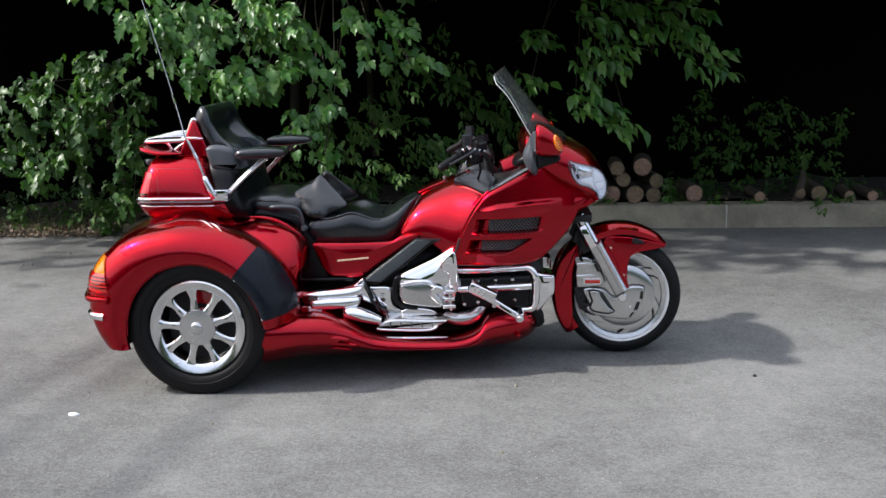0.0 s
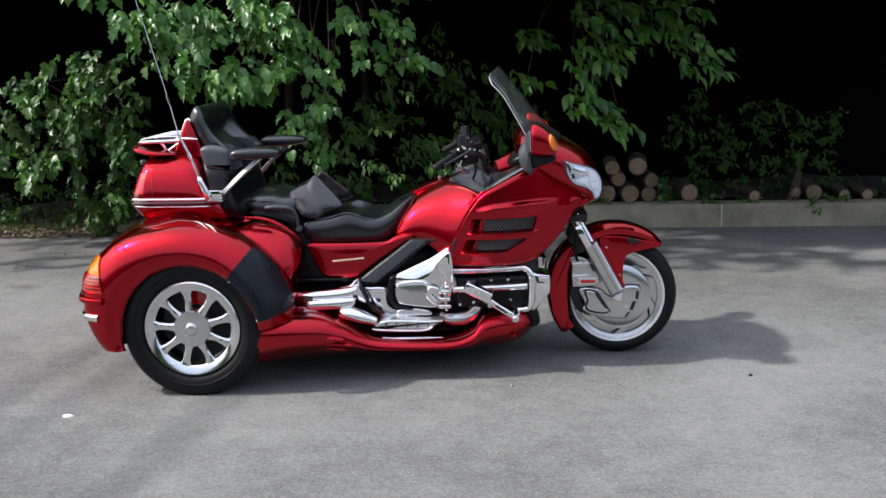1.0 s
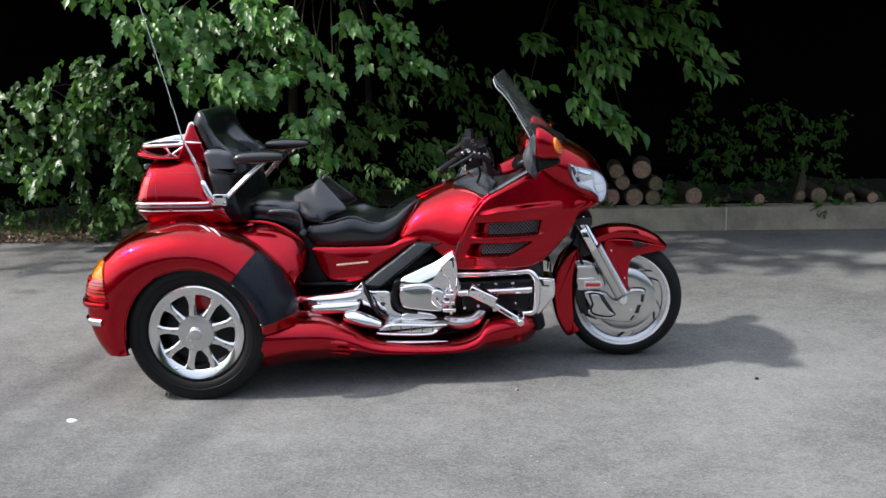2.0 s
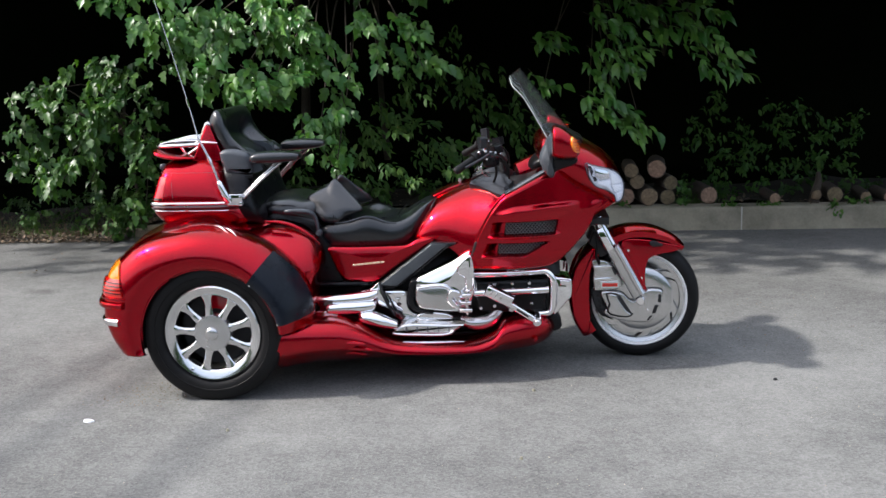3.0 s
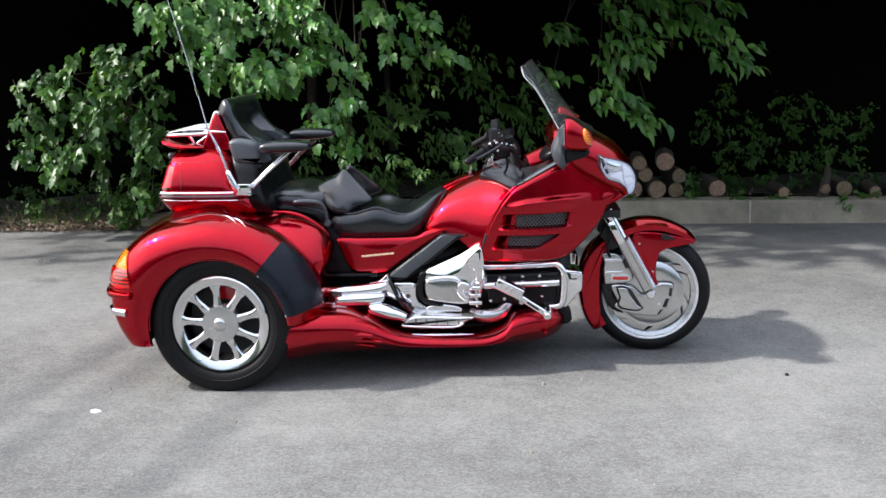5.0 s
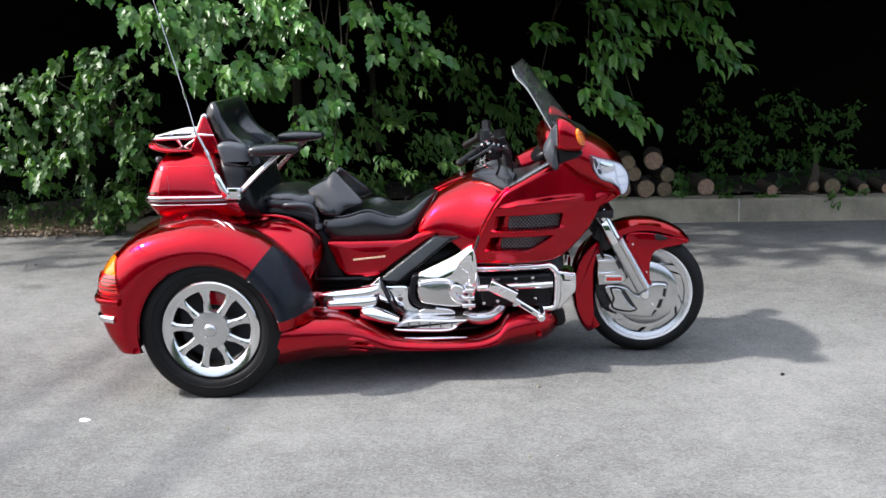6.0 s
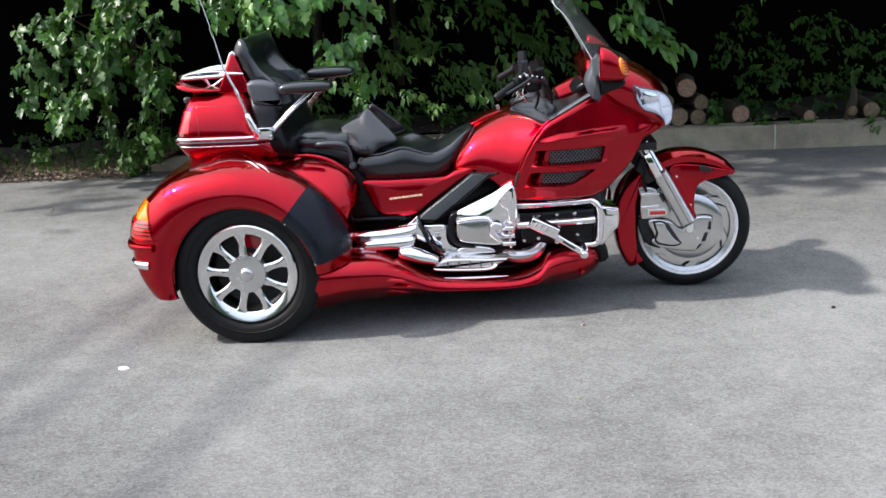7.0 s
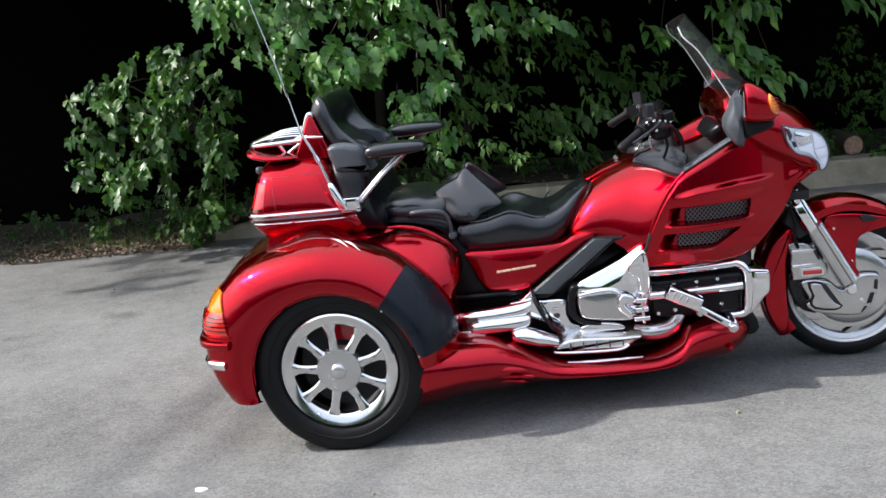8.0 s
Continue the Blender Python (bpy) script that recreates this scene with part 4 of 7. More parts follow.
part("passenger_seat", hull([(0.14, 0.18, 0.77, 0.825), (0.18, 0.235, 0.75, 0.858), (0.25, 0.252, 0.735, 0.868), (0.31, 0.252, 0.725, 0.868), (0.36, 0.246, 0.71, 0.856), (0.40, 0.235, 0.70, 0.858), (0.43, 0.20, 0.70, 0.85), (0.45, 0.12, 0.70, 0.83)], 2.9, 32), VINYL, trike, "black vinyl passenger seat", 60)
pair("seat_skirt", plate([(0.17, 0.75), (0.22, 0.80), (0.33, 0.785), (0.42, 0.76), (0.455, 0.72), (0.46, 0.66), (0.44, 0.62), (0.38, 0.70), (0.28, 0.735)], -0.15, -0.262, 0.03, 3), PLASTIC, trike, "black plastic seat skirt")
pair("grab_rail", tube([(0.285, -0.255, 0.80), (0.292, -0.29, 0.808), (0.338, -0.298, 0.812), (0.400, -0.295, 0.807), (0.430, -0.285, 0.787), (0.441, -0.278, 0.749), (0.445, -0.27, 0.694)], [0.007, 0.010, 0.011, 0.011, 0.010, 0.009, 0.008]), GREY, trike, "dark grey grab rail")
pair("skirt_knob", lathe([(0.0, -0.287), (0.012, -0.285), (0.016, -0.278), (0.018, -0.26)], 0.447, 0.700, 16), GREY, trike)

# travel trunk
LEVELS = [(0.760, -0.24, 0.08, 0.26), (0.764, -0.295, 0.125, 0.35), (0.776, -0.318, 0.135, 0.383), (0.80, -0.338, 0.135, 0.396), (0.83, -0.358, 0.125, 0.402), (0.87, -0.362, 0.095, 0.405), (0.91, -0.345, 0.06, 0.402), (0.96, -0.328, 0.03, 0.389), (1.01, -0.316, 0.015, 0.362), (1.045, -0.298, 0.0, 0.325), (1.063, -0.27, -0.01, 0.285), (1.073, -0.18, -0.04, 0.2)]
trunk = part("travel_trunk", stack(LEVELS, 6.0, 64, 5), RED, trike, "candy red travel trunk with chrome belt trim", 45)


def trunk_belt(z, proud, a0, a1, thick, n=60):
    """A strip round the trunk's side and tail."""
    rows = np.array(LEVELS)
    x0, x1, w = (np.interp(z, rows[:, 0], rows[:, c]) for c in (1, 2, 3))
    pts = []
    for k in range(n + 1):
        a = radians(a0 + (a1 - a0) * k / n)
        c, s = math.cos(a), math.sin(a)
        pts.append(((x0 + x1) / 2 + ((x1 - x0) / 2 + proud) * math.copysign(abs(c) ** (1 / 3), c), (w + proud) * math.copysign(abs(s) ** (1 / 3), s), z))
    return tube(pts, thick, 8, 1)


part("belt_trim", trunk_belt(0.870, 0.002, 40, 320, 0.0095), CHROME, trunk, "chrome belt trim")
part("belt_trim", trunk_belt(0.835, 0.000, 40, 320, 0.0035), CHROME, trunk)
part("belt_band", trunk_belt(0.852, -0.004, 40, 320, 0.015), DARKLENS, trunk, "dark red reflector band")
pair("band_block", box(-0.165, -0.150, -0.412, -0.39, 0.836, 0.872, 0.003), CHROME, trunk)
seam = []
for z in np.linspace(0.888, 1.035, 12):
    x0, x1, w = (np.interp(z, np.array(LEVELS)[:, 0], np.array(LEVELS)[:, c]) for c in (1, 2, 3))
    x = -0.222 - 0.10 * (z - 0.888)
    seam.append((x, -w * (1 - abs((2 * x - x0 - x1) / (x1 - x0)) ** 6) ** (1 / 6), z))
pair("corner_seam", tube(seam, 0.0014, 6, 1), DARK, trunk)
part("lid_seam", trunk_belt(1.012, -0.0002, 40, 320, 0.0012), DARK, trunk)


def trunk_patch(z0, z1, a0, a1, proud, nz=10, na=24):
    """A lens that lies on the trunk's skin."""
    rows = np.array(LEVELS)
    out = []
    for i in range(nz + 1):
        z = z0 + (z1 - z0) * i / nz
        x0, x1, w = (np.interp(z, rows[:, 0], rows[:, c]) for c in (1, 2, 3))
        line = []
        for p in (proud, -0.004):
            row = []
            for k in range(na + 1):
                a = radians(a0 + (a1 - a0) * k / na)
                c, s = math.cos(a), math.sin(a)
                row.append(((x0 + x1) / 2 + ((x1 - x0) / 2 + p) * math.copysign(abs(c) ** (1 / 3), c), (w + p) * math.copysign(abs(s) ** (1 / 3), s), z))
            line += row if p > 0 else row[::-1]
        out.append(line)
    return loft(out)


for lens in pair("trunk_tail_lamp", trunk_patch(0.886, 0.995, 195, 256, 0.003), TRUNKLENS, trunk, "red wraparound tail lamp"):
    side = mirrored if lens.data.vertices[0].co.y > 0 else (lambda g: g)
    part("lens_foot", side(trunk_patch(0.886, 0.897, 196, 255, 0.0045, 2)), DARKLENS, lens, "darker lens foot")
part("lid_latch", placed(box(-0.02, 0.02, -0.07, 0.07, -0.03, 0.03, 0.008), pose(-0.335, 0, 0.97, 0, 10, 0)), CHROME, trunk)
pair("reverse_lamp", hull([(-0.325, 0.004, 1.03, 1.036, -0.25), (-0.322, 0.012, 1.022, 1.044, -0.25), (-0.31, 0.016, 1.018, 1.048, -0.25), (-0.29, 0.01, 1.025, 1.042, -0.25)], 2.4), GREY, trike, "small clear lamp under the spoiler")
# spoiler and its stand
part("spoiler", hull([(-0.354, 0.20, 1.100, 1.116), (-0.347, 0.28, 1.090, 1.122), (-0.32, 0.315, 1.078, 1.116), (-0.27, 0.33, 1.066, 1.104), (-0.20, 0.335, 1.064, 1.094), (-0.13, 0.31, 1.068, 1.086)], 3.4), RED, trike, "thin red spoiler wing", 50)
part("spoiler_stand", hull([(-0.31, 0.18, 1.06, 1.09), (-0.2, 0.24, 1.06, 1.085), (-0.08, 0.24, 1.05, 1.10), (-0.04, 0.2, 1.05, 1.09)], 4), RED, trike)
# red shell behind the passenger backrest
part("back_shell", plate([(-0.15, 1.06), (-0.135, 1.10), (-0.075, 1.232), (-0.055, 1.228), (-0.01, 1.11), (0.01, 1.06)], 0.29, -0.29, 0.008, 0), RED, trike, "red backrest shell")
pair("shell_rail", tube([(-0.145, -0.24, 1.14), (-0.11, -0.25, 1.165), (-0.075, -0.262, 1.235), (-0.06, -0.262, 1.225)], [0.009, 0.012, 0.013, 0.008]), CHROME, trike)
# chrome luggage rack
rack = part("luggage_rack", tube([(-0.09, -0.27, 1.140), (-0.2, -0.275, 1.136), (-0.30, -0.255, 1.132), (-0.350, -0.18, 1.131), (-0.358, 0.0, 1.131), (-0.350, 0.18, 1.131), (-0.30, 0.255, 1.132), (-0.2, 0.275, 1.136), (-0.09, 0.27, 1.140)], 0.0095), CHROME, trike, "chrome tube luggage rack")
for y in (-0.18, -0.09, 0.0, 0.09, 0.18):
    part("rack_bar", tube([(-0.10, y, 1.146), (-0.2, y, 1.150), (-0.30, y, 1.144), (-0.350, y, 1.131)], 0.005), CHROME, rack)
for x in (-0.12, -0.26):
    part("cross_bar", tube([(x, -0.27, 1.137), (x, 0, 1.144), (x, 0.27, 1.137)], 0.006), CHROME, rack)
for y in (-0.22, 0.22):
    part("rack_leg", tube([(-0.11, y, 1.138), (-0.15, y, 1.112), (-0.19, y, 1.086)], 0.008), CHROME, rack)
    part("rack_leg", tube([(-0.24, y, 1.136), (-0.215, y, 1.112), (-0.20, y, 1.086)], 0.007), CHROME, rack)
part("rack_pad", box(-0.33, -0.12, -0.20, 0.20, 1.118, 1.130, 0.004), PLASTIC, rack, "black rack plate")
# chrome bar added in place of a reflection on the red shell
pair("side_grip", tube([(-0.10, -0.285, 1.152), (-0.06, -0.30, 1.150), (-0.02, -0.30, 1.147)], [0.006, 0.007, 0.005]), CHROME, trike)
# antennas on both sides of the trunk
for s in (1, -1):
    side = (lambda g: g) if s == 1 else mirrored
    base = part("antenna", side(tube([(0.058, -0.43, 0.876), (0.045, -0.432, 0.905), (0.02, -0.432, 0.962), (0.012, -0.43, 0.98)], [0.009, 0.016, 0.015, 0.008], 12)), CHROME, trike, "long whip antenna with chrome base")
    part("mast", side(tube([(0.014, -0.43, 0.975), (-0.024, -0.428, 1.08), (-0.075, -0.425, 1.185)], [0.0065, 0.006, 0.005], 8)), SATIN, base)
    part("collar", side(tube([(-0.02, -0.428, 1.068), (-0.03, -0.428, 1.092)], [0.009, 0.0085], 10)), CHROME, base)
    if s == 1:
        part("whip", tube([(-0.073, -0.425, 1.18), (-0.112, -0.42, 1.345), (-0.16, -0.42, 1.53), (-0.222, -0.42, 1.76), (-0.29, -0.42, 2.02)], [0.0035, 0.0026, 0.0022, 0.002, 0.0015], 6), SATIN, base)
        part("coil", tube([(-0.108, -0.42, 1.325), (-0.118, -0.42, 1.365)], [0.005, 0.005], 8), CHROME, base)

# passenger backrest: a padded shell with forward wings
rings = []
for k in range(33):
    u = -1 + 2 * k / 32
    end = math.sqrt(max(0.0, 1 - max(0.0, (abs(u) - 0.86) / 0.14) ** 2))
    scoop = 1 - smooth_step(0.45, 0.95, abs(u))
    back = [(0.0, 1.05), (-0.016, 1.10), (-0.042, 1.17), (-0.066, 1.24), (-0.052, 1.284)]
    fore = [(-0.028, 1.302), (0.002, 1.268), (0.022, 1.215), (0.056, 1.160), (0.110, 1.112), (0.172, 1.072), (0.150, 1.048)]
    prof = back + [(x - 0.075 * scoop * smooth_step(1.30, 1.15, z), z) for x, z in fore]
    cx = [0.0 + 0.08 * smooth_step(1.2, 1.05, z) for _, z in prof]
    ring = curve([(c + (x - c) * (0.45 + 0.55 * end), 1.15 + (z - 1.15) * (0.72 + 0.28 * end)) for (x, z), c in zip(prof, cx)], 3, True)
    rings.append([(x, 0.285 * u, z) for x, z in (tuple(q) for q in ring)])
part("passenger_backrest", loft(rings), VINYL, trike, "padded black wraparound passenger backrest", 60)
flat("speaker_pod", [(-0.01, 1.10), (0.035, 1.118), (0.10, 1.108), (0.135, 1.088), (0.155, 1.01), (0.15, 1.0), (0.03, 1.0), (0.01, 1.03)], -0.16, -0.33, 0.025, GREY, "grey speaker pod", 2)
flat("pod_base", [(0.02, 1.0), (0.15, 0.998), (0.15, 0.975), (0.02, 0.975)], -0.16, -0.325, 0.008, PLASTIC, "", 0)
part("trunk_front_pad", stack([(0.755, 0.03, 0.20, 0.30), (0.80, 0.02, 0.195, 0.36), (0.86, 0.01, 0.17, 0.37), (0.93, 0.0, 0.15, 0.35), (0.99, -0.02, 0.15, 0.33), (1.06, -0.03, 0.13, 0.28)], 5), PLASTIC, trike, "black trunk front pad", 45)
# armrests
for s in (1, -1):
    side = (lambda g: g) if s == 1 else mirrored
    pad = part("armrest", side(hull([(0.150, 0.03, 1.065, 1.082, -0.335), (0.156, 0.05, 1.055, 1.094, -0.335), (0.185, 0.06, 1.050, 1.104, -0.335), (0.27, 0.062, 1.052, 1.108, -0.335), (0.35, 0.058, 1.060, 1.104, -0.335), (0.382, 0.045, 1.068, 1.097, -0.335), (0.392, 0.02, 1.075, 1.088, -0.335)], 3)), VINYL, trike, "padded black armrest on a chrome strut", 60)
    part("strut", side(tube([(0.290, -0.335, 1.055), (0.20, -0.37, 0.975), (0.118, -0.40, 0.893)], 0.0075)), SATIN, pad)
    part("strut", side(tube([(0.272, -0.335, 1.055), (0.185, -0.37, 0.975), (0.105, -0.40, 0.895)], 0.005)), SATIN, pad)
    part("bracket", side(box(0.045, 0.118, -0.425, -0.36, 0.858, 0.915, 0.006)), CHROME, pad, "chrome armrest bracket")
    part("bracket_bolt", side(lathe([(0.0, -0.436), (0.008, -0.435), (0.011, -0.425), (0.011, -0.41)], 0.112, 0.868, 14)), CHROME, pad)
    part("bracket_bolt", side(lathe([(0.0, -0.436), (0.008, -0.435), (0.011, -0.425), (0.011, -0.41)], 0.112, 0.898, 14)), CHROME, pad)

# side fairings
F_TOP = [(1.176, 0.530), (1.196, 0.60), (1.222, 0.685), (1.255, 0.755), (1.29, 0.815), (1.33, 0.868), (1.36, 0.892), (1.44, 0.930), (1.52, 0.968), (1.56, 0.986), (1.60, 1.006), (1.65, 1.017), (1.70, 1.016), (1.72, 0.99), (1.74, 0.957), (1.78, 0.925), (1.836, 0.894), (1.88, 0.862)]
F_LOW = [(1.176, 0.528), (1.20, 0.526), (1.45, 0.528), (1.56, 0.532), (1.60, 0.545), (1.62, 0.557), (1.671, 0.608), (1.736, 0.672), (1.77, 0.728), (1.786, 0.766), (1.83, 0.792), (1.866, 0.822), (1.88, 0.860)]
VENTS = [(0.695, 0.761, 1.285, 1.30, 1.604, 1.588), (0.602, 0.661, 1.25, 1.275, 1.56, 1.45)]   # bottom, top, rear x below and above, front x above and below


def fairing_base(x, z):
    """The fairing's skin before its vents are let in."""
    y = -0.385 - 0.035 * math.sin(math.pi * min(1, max(0, (x - 1.15) / 0.6)))
    y += 0.21 * smooth_step(1.36, 2.02, x) + 0.025 * max(0.0, z - 0.80) / 0.2 + 0.035 * smooth_step(0.62, 0.52, z)
    a, b = along(x, F_LOW), along(x, F_TOP)
    for d in (z - a, b - z):                  # rolled edges
        if d < 0.022:
            y += 0.022 * (1 - math.sqrt(max(0.0, 1 - (1 - max(0.0, d) / 0.022) ** 2)))
    # a long raised crease that dies out forwards
    crease = along(x, [(1.30, 0.79), (1.40, 0.815), (1.55, 0.825), (1.70, 0.825)])
    if 1.30 < x < 1.72:
        d = z - crease
        fade = smooth_step(1.30, 1.40, x) * smooth_step(1.72, 1.60, x)
        y -= fade * 0.018 * (smooth_step(-0.06, -0.004, d) - smooth_step(0.0, 0.018, d))
    return y


def fairing_y(x, z, v):
    y = fairing_base(x, z)
    for zb, zt, xr0, xr1, xf1, xf0 in VENTS:
        t = (z - zb) / (zt - zb)
        if -0.2 < t < 1.2:
            r, q = xr0 + (xr1 - xr0) * t, xf0 + (xf1 - xf0) * t
            inside = smooth_step(zb - 0.002, zb + 0.007, z) * smooth_step(zt + 0.002, zt - 0.007, z) * smooth_step(r - 0.02, r + 0.05, x) * smooth_step(q + 0.004, q - 0.010, x)
            y += 0.055 * inside
            lip = math.exp(-((z - zb + 0.004) / 0.007) ** 2) * smooth_step(r - 0.02, r + 0.02, x) * smooth_step(q + 0.04, q, x)
            y -= 0.011 * lip
    return y


for wing in pair("side_fairing", panel(F_LOW, F_TOP, 1.176, 1.88, 150, 110, fairing_y), RED, trike, "candy red side fairing with two slatted vents", 55):
    s = 1 if wing.data.vertices[0].co.y < 0 else -1
    side = (lambda g: g) if s == 1 else mirrored
    for zb, zt, xr0, xr1, xf1, xf0 in VENTS:
        wires = []
        x0, x1, z0, z1 = xr0 + 0.08, xf1 - 0.008, zb + 0.006, zt - 0.005
        hgt = z1 - z0
        deep = lambda x: fairing_base(x, (zb + zt) / 2) + 0.034
        for k in range(-10, 40):
            for d in (1, -1):
                xa = x0 + 0.0165 * k
                run_x = d * hgt * 0.9
                cut = [0.0, 1.0]
                for lim, low in ((x0 - 0.008, True), (x1 + 0.012, False)):
                    t = (lim - xa) / run_x
                    if (run_x > 0) == low:
                        cut[0] = max(cut[0], t)
                    else:
                        cut[1] = min(cut[1], t)
                if cut[1] - cut[0] < 0.08:
                    continue
                pa, pb = ((xa + run_x * t, z0 + hgt * t) for t in cut)
                wires.append(tube([(pa[0], deep(pa[0]), pa[1]), (pb[0], deep(pb[0]), pb[1])], 0.0024, 5, 1))
        g = part("grille", joined(*wires), MESH, wing, "dark wire mesh grille")
        part("grille_backing", side(plate([(x0 - 0.015, z0), ((x0 + x1) / 2, z0), (x1, z0), (x1 + 0.02, z1), ((x0 + x1) / 2, z1), (x0 - 0.008, z1)], 0.008, 0.003, 0.0008, 0, 0, lambda x, z: deep(x))), DARK, g)
    rim = [(x, fairing_y(x, along(x, F_TOP) - 0.02, 1) + 0.012, along(x, F_TOP) + 0.004) for x in (1.20, 1.23, 1.27, 1.31, 1.355)]
    part("rear_edge_trim", side(tube(rim, 0.006)), RED, wing)
    slot = [(x, fairing_y(x, along(x, F_TOP) - 0.02, 1) + 0.004, along(x, F_TOP) - 0.004) for x in (1.195, 1.205, 1.218)]
    part("rear_slot", side(tube(slot, 0.007)), DARK, wing)

# upper fairing, cockpit and nose
nose = part("upper_fairing", hull([(1.50, 0.20, 1.06, 1.12), (1.53, 0.30, 1.0, 1.158), (1.58, 0.335, 0.95, 1.165), (1.65, 0.34, 0.90, 1.150), (1.72, 0.325, 0.86, 1.122), (1.78, 0.30, 0.83, 1.092), (1.84, 0.265, 0.80, 1.052), (1.885, 0.22, 0.79, 1.005), (1.915, 0.16, 0.81, 0.95), (1.928, 0.09, 0.84, 0.90)], 2.7, 40), RED, trike, "candy red nose fairing", 60)
part("nose_badge", tube([(1.838, -0.13, 1.03), (1.843, -0.125, 1.022)], [0.009, 0.006], 8), WHITE, nose)
part("chin", hull([(1.66, 0.24, 0.68, 0.86), (1.74, 0.25, 0.70, 0.88), (1.82, 0.22, 0.76, 0.88), (1.88, 0.16, 0.79, 0.86)], 3), RED, nose)
# headlamps
HL = [(1.732, 1.022), (1.765, 1.013), (1.797, 1.005), (1.849, 0.989), (1.890, 0.966), (1.917, 0.926), (1.924, 0.884), (1.914, 0.841), (1.886, 0.828), (1.873, 0.862), (1.834, 0.891), (1.782, 0.913), (1.750, 0.960)]
lampwarp = lambda x, z: 1.0 * max(0.0, x - 1.76) ** 1.25 + 0.05 * max(0.0, z - 0.9)
for hl in flat("headlamp", HL, -0.28, -0.318, 0.008, WHITE, "clear glass headlamp with silver reflectors", 2, 0.0, trike, lampwarp):
    s = 1 if hl.data.vertices[0].co.y < 0 else -1
    side = (lambda g: g) if s == 1 else mirrored
    for pts, mt, proud in (([(1.778, 1.000), (1.845, 0.980), (1.852, 0.946), (1.806, 0.940), (1.776, 0.968)], CHROME, 0.008), ([(1.850, 0.979), (1.886, 0.960), (1.912, 0.918), (1.860, 0.914), (1.856, 0.945)], WHITE, 0.006),
                           ([(1.790, 0.934), (1.852, 0.940), (1.856, 0.910), (1.866, 0.876), (1.836, 0.899), (1.794, 0.918)], WHITE, 0.007), ([(1.860, 0.910), (1.913, 0.913), (1.919, 0.880), (1.874, 0.872)], WHITE, 0.006),
                           ([(1.877, 0.868), (1.917, 0.874), (1.909, 0.845), (1.888, 0.836)], WHITE, 0.005), ([(1.745, 1.012), (1.760, 1.008), (1.772, 0.980), (1.762, 0.962)], PLASTIC, 0.004), ([(1.766, 0.960), (1.782, 0.958), (1.790, 0.938), (1.776, 0.934)], PLASTIC, 0.004)):
        part("reflector", side(plate(pts, -0.316, -0.318 - proud, 0.003, 0, 0.003, lampwarp)), mt, hl)
    part("lamp_bezel", side(tube([(x, -0.322 + lampwarp(x, z), z) for x, z in HL], 0.0028, 8, 3, True)), GREY, hl, "dark lamp bezel")
    part("lens", side(plate(HL, -0.326, -0.342, 0.013, 2, 0.010, lampwarp)), LENS, hl, "clear curved lens")
# windscreen
rings_o, rings_i = [], []
for k in range(17):
    v = k / 16
    zc, xc = 1.115 + 0.348 * v, 1.708 - 0.272 * v
    half = 0.285 - 0.035 * v - 0.03 * max(0.0, (v - 0.85) / 0.15) ** 2
    kk = 2.1 - 0.75 * v
    row_o, row_i = [], []
    for j in range(25):
        y = half * (-1 + 2 * j / 24)
        x = xc - kk * y * y * 0.8
        z = zc - 0.042 * (y / half) ** 2 * smooth_step(0.55, 1.0, v)
        row_o.append((x, y, z)), row_i.append((x - 0.004, y, z))
    rings_o.append(row_o), rings_i.append(row_i)
screen = part("windscreen", loft([a + b[::-1] for a, b in zip(rings_o, rings_i)]), SHEET, trike, "tall clear windscreen, slightly smoked", 60)
screen.visible_shadow = False
edge_line = [r[0] for r in rings_o[::2]]
pair("screen_edge", tube(edge_line, 0.0022, 6, 2), SCREEN_EDGE, screen, "bright polished screen edge")
part("screen_top_edge", tube(rings_o[-1][::3], 0.0012, 6, 2), SHEET, screen)
part("screen_garnish", hull([(1.54, 0.05, 1.135, 1.165), (1.56, 0.20, 1.13, 1.185), (1.62, 0.28, 1.12, 1.178), (1.68, 0.27, 1.105, 1.152), (1.73, 0.18, 1.10, 1.128)], 2.6), PLASTIC, trike)
